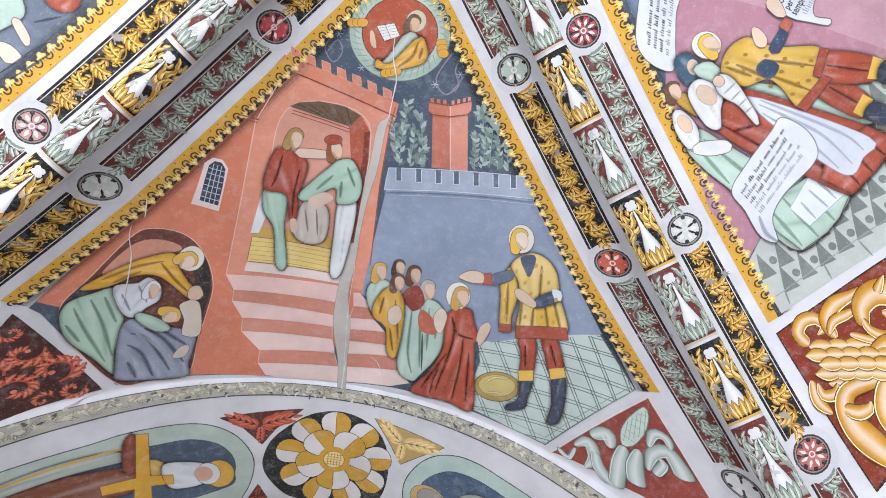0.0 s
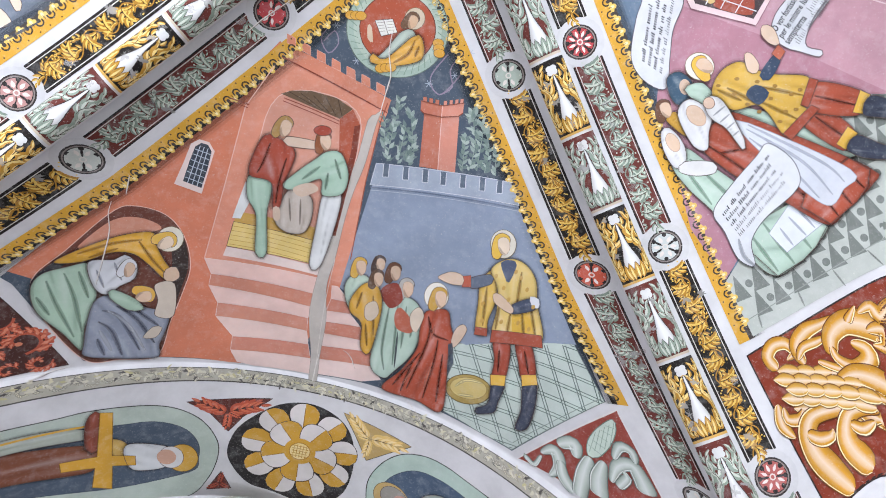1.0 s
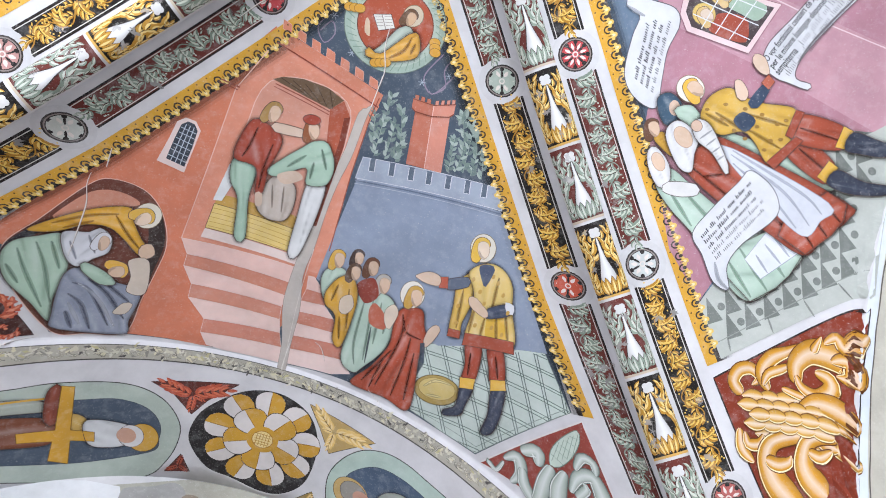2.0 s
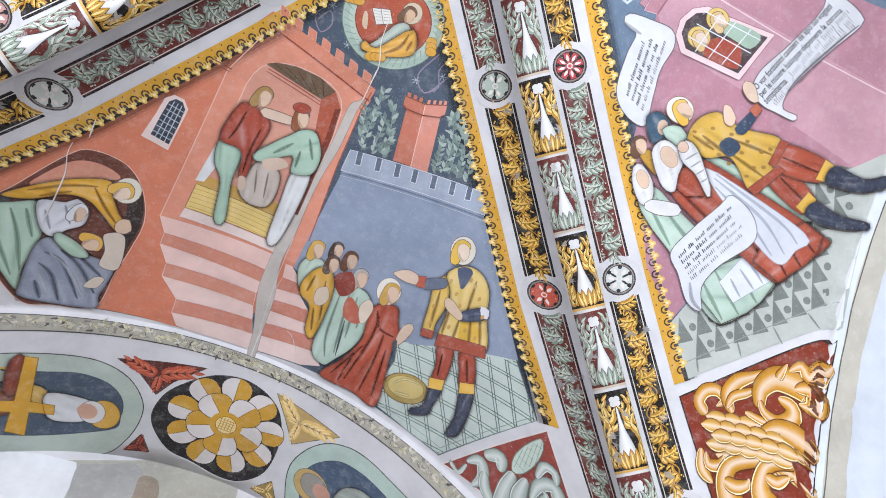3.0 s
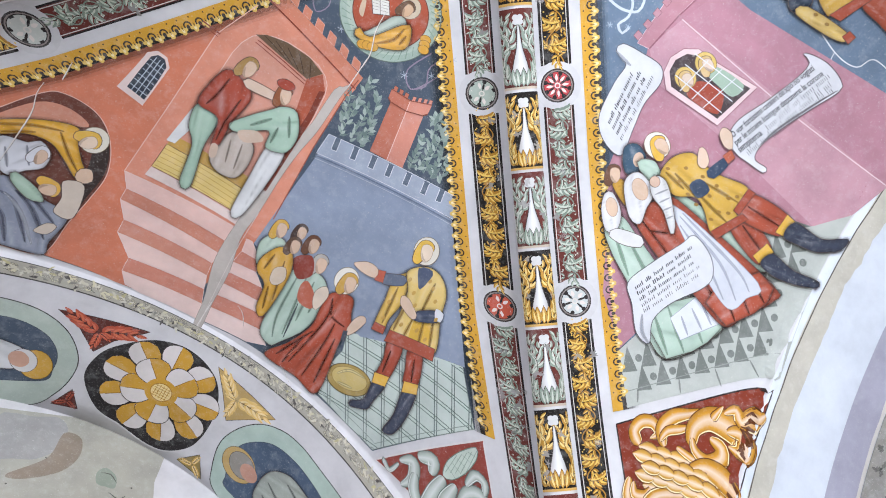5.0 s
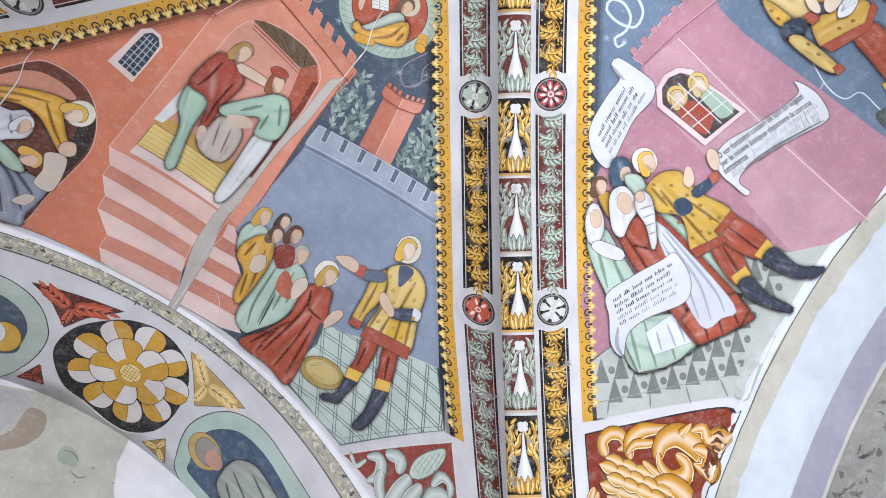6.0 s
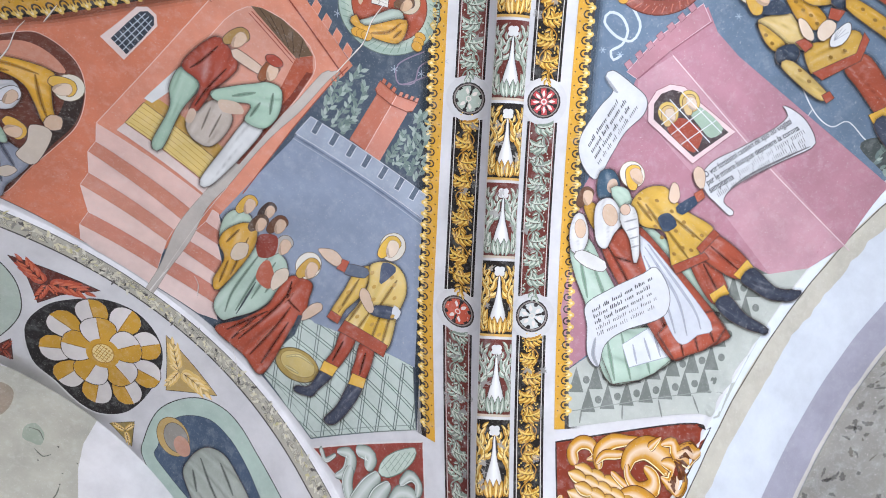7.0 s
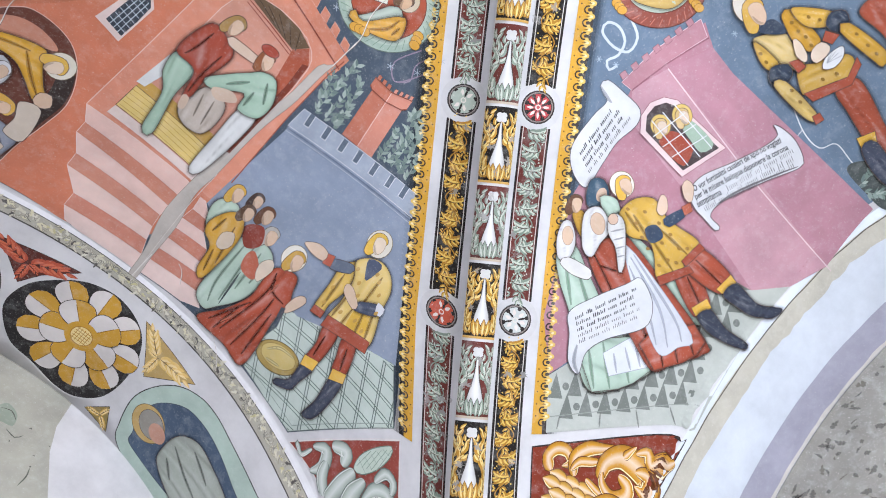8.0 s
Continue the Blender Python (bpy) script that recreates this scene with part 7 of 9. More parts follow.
p.fill("#767a74", [(2.143, 0.926), (2.128, 0.803), (2.213, 0.887)], rise=0)
p.fill("#767a74", [(2.218, 0.820), (2.219, 0.836), (2.207, 0.847), (2.192, 0.846), (2.185, 0.832), (2.191, 0.817), (2.206, 0.812)], True, rise=0)
p.fill("#767a74", [(1.526, 1.237), (1.505, 1.120), (1.596, 1.203)], rise=0)
p.fill("#767a74", [(1.597, 1.138), (1.599, 1.154), (1.587, 1.164), (1.571, 1.162), (1.563, 1.149), (1.568, 1.135), (1.583, 1.130)], True, rise=0)
p.fill("#767a74", [(1.609, 1.179), (1.589, 1.060), (1.681, 1.144)], rise=0)
p.fill("#767a74", [(1.682, 1.079), (1.684, 1.094), (1.672, 1.105), (1.656, 1.103), (1.647, 1.089), (1.652, 1.075), (1.668, 1.070)], True, rise=0)
p.fill("#767a74", [(1.694, 1.120), (1.673, 0.999), (1.766, 1.085)], rise=0)
p.fill("#767a74", [(1.767, 1.019), (1.769, 1.034), (1.757, 1.045), (1.741, 1.043), (1.732, 1.029), (1.738, 1.015), (1.753, 1.010)], True, rise=0)
p.fill("#767a74", [(1.779, 1.060), (1.759, 0.938), (1.853, 1.025)], rise=0)
p.fill("#767a74", [(1.854, 0.958), (1.856, 0.974), (1.844, 0.984), (1.827, 0.982), (1.819, 0.969), (1.824, 0.954), (1.840, 0.949)], True, rise=0)
p.fill("#767a74", [(1.866, 1.000), (1.845, 0.877), (1.940, 0.964)], rise=0)
p.fill("#767a74", [(1.942, 0.897), (1.943, 0.912), (1.931, 0.923), (1.915, 0.921), (1.906, 0.907), (1.911, 0.893), (1.927, 0.888)], True, rise=0)
p.fill("#767a74", [(1.954, 0.939), (1.933, 0.814), (2.029, 0.903)], rise=0)
p.fill("#767a74", [(2.030, 0.834), (2.032, 0.850), (2.020, 0.861), (2.003, 0.859), (1.994, 0.845), (1.999, 0.830), (2.016, 0.825)], True, rise=0)
p.fill("#767a74", [(2.042, 0.877), (2.021, 0.751), (2.117, 0.840)], rise=0)
p.fill("#767a74", [(2.119, 0.771), (2.120, 0.787), (2.108, 0.798), (2.091, 0.796), (2.082, 0.782), (2.088, 0.767), (2.104, 0.762)], True, rise=0)
p.fill("#767a74", [(2.130, 0.814), (2.110, 0.687), (2.204, 0.776)], rise=0)
p.fill("#767a74", [(2.206, 0.706), (2.208, 0.722), (2.196, 0.734), (2.179, 0.732), (2.171, 0.718), (2.177, 0.703), (2.192, 0.698)], True, rise=0)
p.fill("#767a74", [(1.676, 1.010), (1.653, 0.887), (1.749, 0.974)], rise=0)
p.fill("#767a74", [(1.749, 0.907), (1.751, 0.923), (1.739, 0.933), (1.723, 0.931), (1.714, 0.918), (1.719, 0.903), (1.735, 0.898)], True, rise=0)
p.fill("#767a74", [(1.762, 0.949), (1.739, 0.825), (1.836, 0.913)], rise=0)
p.fill("#767a74", [(1.835, 0.845), (1.838, 0.861), (1.826, 0.872), (1.809, 0.870), (1.800, 0.856), (1.805, 0.841), (1.821, 0.836)], True, rise=0)
p.fill("#767a74", [(1.849, 0.887), (1.825, 0.762), (1.923, 0.851)], rise=0)
p.fill("#767a74", [(1.923, 0.782), (1.925, 0.798), (1.913, 0.809), (1.896, 0.807), (1.887, 0.793), (1.892, 0.778), (1.908, 0.773)], True, rise=0)
p.fill("#767a74", [(1.936, 0.825), (1.912, 0.699), (2.011, 0.789)], rise=0)
p.fill("#767a74", [(2.011, 0.719), (2.013, 0.735), (2.001, 0.746), (1.984, 0.744), (1.975, 0.730), (1.980, 0.715), (1.996, 0.710)], True, rise=0)
p.fill("#767a74", [(2.025, 0.762), (2.000, 0.635), (2.100, 0.725)], rise=0)
p.fill("#767a74", [(2.100, 0.655), (2.102, 0.671), (2.090, 0.682), (2.073, 0.680), (2.063, 0.666), (2.069, 0.651), (2.085, 0.646)], True, rise=0)
p.fill("#767a74", [(2.113, 0.698), (2.089, 0.570), (2.189, 0.660)], rise=0)
p.fill("#767a74", [(2.189, 0.589), (2.191, 0.606), (2.179, 0.617), (2.162, 0.615), (2.152, 0.601), (2.157, 0.586), (2.174, 0.580)], True, rise=0)
p.fill("#767a74", [(1.742, 0.835), (1.716, 0.709), (1.816, 0.799)], rise=0)
p.fill("#767a74", [(1.814, 0.730), (1.817, 0.746), (1.805, 0.757), (1.788, 0.755), (1.778, 0.741), (1.783, 0.726), (1.799, 0.721)], True, rise=0)
p.fill("#767a74", [(1.828, 0.773), (1.802, 0.646), (1.903, 0.736)], rise=0)
p.fill("#767a74", [(1.901, 0.666), (1.904, 0.682), (1.892, 0.694), (1.875, 0.691), (1.865, 0.677), (1.870, 0.662), (1.886, 0.657)], True, rise=0)
p.fill("#767a74", [(1.916, 0.710), (1.889, 0.581), (1.991, 0.672)], rise=0)
p.fill("#767a74", [(1.989, 0.602), (1.992, 0.618), (1.980, 0.629), (1.962, 0.627), (1.952, 0.613), (1.957, 0.598), (1.974, 0.593)], True, rise=0)
p.fill("#767a74", [(2.004, 0.645), (1.976, 0.516), (2.080, 0.608)], rise=0)
p.fill("#767a74", [(2.077, 0.536), (2.080, 0.553), (2.068, 0.565), (2.051, 0.562), (2.040, 0.548), (2.046, 0.533), (2.062, 0.527)], True, rise=0)
p.fill("#767a74", [(2.092, 0.581), (2.064, 0.451), (2.169, 0.542)], rise=0)
p.fill("#767a74", [(2.166, 0.471), (2.169, 0.487), (2.157, 0.499), (2.139, 0.497), (2.129, 0.482), (2.134, 0.467), (2.151, 0.461)], True, rise=0)
p.fill("#767a74", [(2.181, 0.515), (2.152, 0.384), (2.257, 0.476)], rise=0)
p.fill("#767a74", [(2.255, 0.404), (2.258, 0.421), (2.246, 0.432), (2.228, 0.430), (2.218, 0.416), (2.223, 0.400), (2.240, 0.395)], True, rise=0)
p.fill("#767a74", [(1.892, 0.592), (1.862, 0.463), (1.968, 0.555)], rise=0)
p.fill("#767a74", [(1.964, 0.483), (1.967, 0.500), (1.955, 0.511), (1.938, 0.509), (1.927, 0.495), (1.932, 0.479), (1.948, 0.474)], True, rise=0)
p.fill("#767a74", [(1.980, 0.527), (1.949, 0.397), (2.056, 0.489)], rise=0)
p.fill("#767a74", [(2.052, 0.417), (2.055, 0.434), (2.043, 0.446), (2.025, 0.443), (2.015, 0.429), (2.019, 0.413), (2.036, 0.408)], True, rise=0)
p.fill("#767a74", [(2.068, 0.462), (2.036, 0.331), (2.144, 0.423)], rise=0)
p.fill("#767a74", [(2.140, 0.350), (2.143, 0.367), (2.131, 0.379), (2.113, 0.377), (2.103, 0.362), (2.107, 0.347), (2.124, 0.341)], True, rise=0)
p.fill("#767a74", [(2.157, 0.395), (2.124, 0.263), (2.233, 0.356)], rise=0)
p.fill("#767a74", [(2.228, 0.283), (2.232, 0.300), (2.220, 0.312), (2.202, 0.310), (2.191, 0.295), (2.196, 0.279), (2.212, 0.274)], True, rise=0)
p.fill("#767a74", [(2.040, 0.342), (2.006, 0.210), (2.116, 0.303)], rise=0)
p.fill("#767a74", [(2.110, 0.230), (2.114, 0.247), (2.102, 0.259), (2.084, 0.256), (2.073, 0.242), (2.077, 0.226), (2.094, 0.221)], True, rise=0)
p.fill("#767a74", [(2.128, 0.275), (2.092, 0.143), (2.204, 0.235)], rise=0)
p.fill("#767a74", [(2.197, 0.162), (2.201, 0.179), (2.190, 0.191), (2.171, 0.189), (2.160, 0.174), (2.164, 0.158), (2.181, 0.153)], True, rise=0)
p.line("#8f928b@0.4", [(1.642, 1.329), (1.623, 1.271)], 0.0104, taper=True)
p.line("#8f928b@0.75", [(1.642, 1.329), (1.623, 1.271)], 0.004, taper=True)
p.line("#8f928b@0.4", [(1.838, 1.215), (1.808, 1.155)], 0.0104, taper=True)
p.line("#8f928b@0.75", [(1.838, 1.215), (1.808, 1.155)], 0.004, taper=True)
p.line("#8f928b@0.4", [(2.028, 1.111), (1.973, 1.050)], 0.0104, taper=True)
p.line("#8f928b@0.75", [(2.028, 1.111), (1.973, 1.050)], 0.004, taper=True)
p.line("#8f928b@0.4", [(2.192, 0.997), (2.130, 0.946)], 0.0104, taper=True)
p.line("#8f928b@0.75", [(2.192, 0.997), (2.130, 0.946)], 0.004, taper=True)
p.line("#8f938c", [(1.569, 1.309), (2.268, 0.844)], 0.004, smooth=False)
p.done()
p = Motif("pink_tower", mural, WEB[2], 5, "tall pink tower with battlements and a grated window")
p.fill("#ad7c88", [(1.013, -0.246), (1.014, -0.419), (1.121, -0.683), (1.235, -0.615), (1.399, -0.579), (2.003, -0.526), (2.489, -0.481), (2.385, 0.101), (2.207, 0.233), (1.955, 0.256), (1.862, 0.463), (1.614, 0.872), (1.553, 1.001), (1.474, 1.143), (1.298, 0.935), (1.216, 0.696), (1.083, 0.381), (1.074, 0.048)])
p.fill("#bb8f99", [(1.022, -0.226), (1.112, -0.408), (1.814, -0.257), (2.499, -0.101), (2.385, 0.101), (2.213, 0.230), (1.615, 0.033), (1.133, -0.093)])
p.fill("#b0808c", [(1.112, -0.408), (1.235, -0.615), (1.399, -0.579), (2.003, -0.526), (2.489, -0.481), (2.499, -0.101), (1.814, -0.257)])
p.fill("#b07f88", [(0.958, -0.222), (0.996, -0.433), (1.093, -0.682), (1.177, -0.637), (1.090, -0.426), (1.025, -0.221)], rim="#d9bcc2", w=0.004)
p.fill("#b07f88", [(0.956, -0.234), (0.966, -0.268), (0.935, -0.279), (0.925, -0.246)], rim="#7e545c", w=0.003)
p.fill("#b07f88", [(0.976, -0.299), (0.986, -0.332), (0.955, -0.344), (0.945, -0.311)], rim="#7e545c", w=0.003)
p.fill("#b07f88", [(0.996, -0.364), (1.006, -0.397), (0.975, -0.408), (0.965, -0.375)], rim="#7e545c", w=0.003)
p.fill("#b07f88", [(1.016, -0.428), (1.025, -0.461), (0.994, -0.472), (0.984, -0.439)], rim="#7e545c", w=0.003)
p.fill("#b07f88", [(1.035, -0.491), (1.044, -0.524), (1.013, -0.535), (1.003, -0.502)], rim="#7e545c", w=0.003)
p.fill("#b07f88", [(1.053, -0.555), (1.063, -0.587), (1.031, -0.598), (1.022, -0.565)], rim="#7e545c", w=0.003)
p.fill("#b07f88", [(1.071, -0.617), (1.080, -0.649), (1.049, -0.660), (1.040, -0.628)], rim="#7e545c", w=0.003)
p.line("#8f5f6a", [(1.025, -0.221), (1.092, -0.424), (1.184, -0.638)], 0.008, smooth=False)
p.line("#dcc3c8", [(1.112, -0.408), (1.839, -0.228), (2.185, -0.161), (2.539, -0.096)], 0.006, smooth=False)
p.done()
p = Motif("grated_window", mural, WEB[2], 12, "arched window with a pale iron grate")
p.fill("#e0c6c6", [(1.190, -0.078), (1.141, -0.150), (1.140, -0.226), (1.183, -0.289), (1.254, -0.318), (1.355, -0.298), (1.616, -0.274), (1.513, -0.026)], rim="#8f5f6a", w=0.004)
p.fill("#4d4142", [(1.208, -0.103), (1.166, -0.166), (1.170, -0.226), (1.208, -0.273), (1.263, -0.289), (1.346, -0.271), (1.585, -0.254), (1.497, -0.056)])
p.fill("#a14c3a", [(1.296, -0.101), (1.326, -0.183), (1.460, -0.184), (1.493, -0.095), (1.455, -0.070)], True)
p.fill("#9fb3a0", [(1.345, -0.230), (1.382, -0.279), (1.547, -0.253), (1.520, -0.182), (1.438, -0.197)], True)
p.fill("#d8b868", [(1.286, -0.211), (1.309, -0.185), (1.312, -0.153), (1.293, -0.128), (1.259, -0.118), (1.224, -0.128), (1.201, -0.153), (1.199, -0.185), (1.217, -0.210), (1.251, -0.220)], True, rim="#7a6a50", w=0.004)
p.fill("#d0b078", [(1.233, -0.138), (1.217, -0.165), (1.226, -0.192), (1.254, -0.204), (1.275, -0.195), (1.277, -0.171), (1.295, -0.141), (1.301, -0.118), (1.279, -0.105), (1.254, -0.119)], True, rim="#54443f", w=0.004)
p.fill("#d8c3b0", [(1.236, -0.165), (1.243, -0.186), (1.264, -0.195), (1.287, -0.185), (1.302, -0.169), (1.305, -0.149), (1.288, -0.140), (1.260, -0.147)], True, rim="#a58a76", w=0.003)
p.line("#7a4a34@0.3", [(1.262, -0.151), (1.286, -0.146), (1.304, -0.152)], 0.012, taper=True)
p.fill("#d8b868", [(1.347, -0.313), (1.371, -0.288), (1.374, -0.257), (1.355, -0.231), (1.321, -0.221), (1.286, -0.230), (1.263, -0.256), (1.260, -0.287), (1.278, -0.313), (1.311, -0.323)], True, rim="#7a6a50", w=0.004)
p.fill("#d0b078", [(1.294, -0.241), (1.278, -0.267), (1.287, -0.294), (1.315, -0.307), (1.336, -0.298), (1.338, -0.273), (1.357, -0.244), (1.364, -0.221), (1.341, -0.209), (1.316, -0.222)], True, rim="#54443f", w=0.004)
p.fill("#d8c3b0", [(1.297, -0.267), (1.304, -0.289), (1.326, -0.298), (1.349, -0.288), (1.364, -0.272), (1.367, -0.252), (1.349, -0.244), (1.321, -0.250)], True, rim="#a58a76", w=0.003)
p.line("#7a4a34@0.3", [(1.324, -0.254), (1.348, -0.249), (1.365, -0.255)], 0.012, taper=True)
p.line("#e2e4e6", [(1.258, -0.102), (1.322, -0.289)], 0.005, smooth=False)
p.line("#e2e4e6", [(1.331, -0.089), (1.406, -0.278)], 0.005, smooth=False)
p.line("#e2e4e6", [(1.404, -0.076), (1.491, -0.267)], 0.005, smooth=False)
p.line("#e2e4e6", [(1.201, -0.161), (1.504, -0.091)], 0.005, smooth=False)
p.line("#e2e4e6", [(1.223, -0.226), (1.529, -0.161)], 0.005, smooth=False)
p.line("#e2e4e6", [(1.245, -0.290), (1.554, -0.231)], 0.005, smooth=False)
p.done()
p = Motif("scroll", mural, WEB[2], 14, "pale scroll with dark rows of script")
p.fill("#dadadd", [(0.878, -0.147), (0.894, -0.192), (1.007, -0.189), (1.117, -0.170), (1.151, -0.099), (1.119, 0.024), (1.120, 0.153), (1.117, 0.297), (1.008, 0.268), (0.935, 0.169), (0.935, -0.006), (0.950, -0.110)], True, rim="#5e5a5e", w=0.005)
script(p, (0.994, 0.187), (1.000, -0.120), (-0.0163, -0.0085), 0.005)
script(p, (1.024, 0.203), (1.033, -0.121), (-0.0163, -0.0085), 0.005)
script(p, (1.053, 0.219), (1.067, -0.122), (-0.0164, -0.0086), 0.005)
script(p, (1.083, 0.234), (1.100, -0.123), (-0.0164, -0.0086), 0.0032)
p.line("#a9abb2@0.4", [(0.878, -0.147), (0.932, -0.124), (0.976, -0.114)], 0.0208, taper=True)
p.line("#a9abb2@0.75", [(0.878, -0.147), (0.932, -0.124), (0.976, -0.114)], 0.008, taper=True)
p.done()
p = Motif("scroll", mural, WEB[2], 14, "long pale scroll lettered in dark script")
p.fill("#dadadd", [(1.596, 0.014), (1.598, -0.088), (1.693, -0.238), (1.779, -0.396), (1.796, -0.481), (1.744, -0.503), (1.782, -0.518), (1.887, -0.513), (1.991, -0.468), (2.011, -0.419), (1.920, -0.282), (1.814, -0.118), (1.765, -0.013), (1.773, 0.049), (1.848, 0.061), (1.839, 0.092), (1.732, 0.074), (1.673, 0.063)], True, rim="#6a5a5c", w=0.006, shade=False)
p.line("#8d8488@0.6", [(2.000, -0.420), (1.912, -0.291), (1.808, -0.128), (1.761, -0.024)], 0.012, taper=True)
lettering(p, "O vor fortissimi cavaleri de xpo no voglati", (1.607, -0.008), (1.832, -0.466), (-0.0215, -0.0105))
lettering(p, "per le misere lusingue deponere la corona", (1.640, 0.019), (1.888, -0.462), (-0.0215, -0.0105))
lettering(p, "sempiterna", (1.674, 0.043), (1.743, -0.083), (-0.0240, -0.0115))
script(p, (1.757, -0.106), (1.925, -0.473), (-0.0245, -0.0115), 0.0026)
script(p, (1.720, 0.045), (1.960, -0.450), (-0.0245, -0.0115), 0.0026)
script(p, (1.801, -0.084), (1.984, -0.424), (-0.0245, -0.0115), 0.0026)
p.done()
p = Motif("robed_shape", mural, WEB[2], 13, "plain shapes with a white hood and a yellow bodice")
p.fill("#c3963f", [(1.134, 0.442), (1.169, 0.399), (1.245, 0.443), (1.243, 0.512)], True, rim="#54443f", w=0.006, shade=True)
p.fill("#6b4a38", [(1.078, 0.401), (1.080, 0.368), (1.104, 0.347), (1.136, 0.350), (1.149, 0.369), (1.136, 0.394), (1.134, 0.431), (1.126, 0.456), (1.099, 0.456), (1.084, 0.430)], True, rim="#54443f", w=0.004)
p.fill("#d3b59c", [(1.097, 0.378), (1.116, 0.361), (1.140, 0.364), (1.154, 0.386), (1.158, 0.408), (1.148, 0.429), (1.127, 0.427), (1.107, 0.407)], True, rim="#a58a76", w=0.003)
p.line("#7a4a34@0.3", [(1.112, 0.405), (1.130, 0.422), (1.149, 0.425)], 0.012, taper=True)
p.fill("#41586a", [(1.147, 0.338), (1.116, 0.251), (1.172, 0.213), (1.243, 0.258), (1.237, 0.330), (1.192, 0.370)], True, rim="#54443f", w=0.006, shade=True)
p.fill("#c8ab94", [(1.235, 0.274), (1.235, 0.296), (1.225, 0.312), (1.209, 0.317), (1.192, 0.307), (1.182, 0.288), (1.181, 0.266), (1.191, 0.250), (1.207, 0.245), (1.224, 0.255)], True)
p.fill("#b0c4b2", [(1.232, 0.323), (1.285, 0.254), (1.418, 0.332), (1.722, 0.379), (2.044, 0.439), (2.033, 0.546), (1.693, 0.498)], True, rim="#54443f", w=0.006, shade=True)
p.done()
p = Motif("robed_shape", mural, WEB[2], 16, "plain shape in a pale green dress with a white apron")
p.fill("#b2c6b5", [(1.184, 0.656), (1.199, 0.574), (1.260, 0.568), (1.398, 0.647), (1.663, 0.780), (1.937, 0.837), (1.874, 0.971), (1.715, 1.102), (1.568, 1.023), (1.416, 0.863), (1.276, 0.756)], True, rim="#54443f", w=0.006, shade=True)
p.line("#86a28c@0.4", [(1.237, 0.649), (1.390, 0.815)], 0.0208, taper=True)
p.line("#86a28c@0.75", [(1.237, 0.649), (1.390, 0.815)], 0.008, taper=True)
p.line("#86a28c@0.4", [(1.267, 0.613), (1.468, 0.768), (1.644, 0.917)], 0.0208, taper=True)
p.line("#86a28c@0.75", [(1.267, 0.613), (1.468, 0.768), (1.644, 0.917)], 0.008, taper=True)
p.line("#86a28c@0.4", [(1.587, 0.888), (1.734, 1.064)], 0.0208, taper=True)
p.line("#86a28c@0.75", [(1.587, 0.888), (1.734, 1.064)], 0.008, taper=True)
p.line("#86a28c@0.4", [(1.694, 0.825), (1.848, 0.971)], 0.0208, taper=True)
p.line("#86a28c@0.75", [(1.694, 0.825), (1.848, 0.971)], 0.008, taper=True)
p.fill("#b2c6b5", [(1.513, 0.931), (1.769, 0.769), (1.943, 0.859), (1.893, 0.955), (1.832, 1.022), (1.715, 1.102), (1.589, 1.011)], rim="#54443f", w=0.006, shade=True)
p.line("#86a28c@0.4", [(1.576, 0.926), (1.717, 1.083)], 0.0208, taper=True)
p.line("#86a28c@0.75", [(1.576, 0.926), (1.717, 1.083)], 0.008, taper=True)
p.line("#86a28c@0.4", [(1.637, 0.874), (1.793, 1.041)], 0.0208, taper=True)
p.line("#86a28c@0.75", [(1.637, 0.874), (1.793, 1.041)], 0.008, taper=True)
p.line("#86a28c@0.4", [(1.729, 0.821), (1.871, 0.967)], 0.0208, taper=True)
p.line("#86a28c@0.75", [(1.729, 0.821), (1.871, 0.967)], 0.008, taper=True)
p.fill("#e2e4ea", [(1.668, 0.919), (1.781, 0.743), (1.923, 0.851), (1.756, 0.995)], rim="#9a9ca6", w=0.004)
p.line("#b3b6c2@0.4", [(1.719, 0.890), (1.785, 0.961)], 0.013, taper=True)
p.line("#b3b6c2@0.75", [(1.719, 0.890), (1.785, 0.961)], 0.005, taper=True)
p.line("#b3b6c2@0.4", [(1.758, 0.836), (1.845, 0.911)], 0.013, taper=True)
p.line("#b3b6c2@0.75", [(1.758, 0.836), (1.845, 0.911)], 0.005, taper=True)
p.line("#b3b6c2@0.4", [(1.788, 0.786), (1.885, 0.873)], 0.013, taper=True)
p.line("#b3b6c2@0.75", [(1.788, 0.786), (1.885, 0.873)], 0.005, taper=True)
p.fill("#e4e2e2", [(1.194, 0.660), (1.135, 0.582), (1.117, 0.500), (1.152, 0.477), (1.218, 0.528), (1.248, 0.592), (1.241, 0.653)], True, rim="#54443f", w=0.006, shade=True)
p.fill("#d3b59c", [(1.203, 0.528), (1.214, 0.554), (1.212, 0.576), (1.196, 0.586), (1.174, 0.580), (1.153, 0.560), (1.141, 0.534), (1.144, 0.512), (1.159, 0.502), (1.182, 0.508)], True, rim="#a58a76", w=0.003)
p.fill("#dedbd8", [(1.220, 0.676), (1.242, 0.629), (1.381, 0.618), (1.396, 0.665), (1.303, 0.690)], True, rim="#54443f", w=0.004)
p.done()
p = Motif("robed_shape", mural, WEB[2], 18, "plain shape in a red dress with a long white apron and hood")
p.fill("#a34f3a", [(1.296, 0.545), (1.332, 0.471), (1.426, 0.394), (1.533, 0.395), (2.124, 0.575), (2.157, 0.647), (2.038, 0.770), (1.949, 0.855), (1.741, 0.773), (1.503, 0.680)], True, rim="#54443f", w=0.006, shade=True)
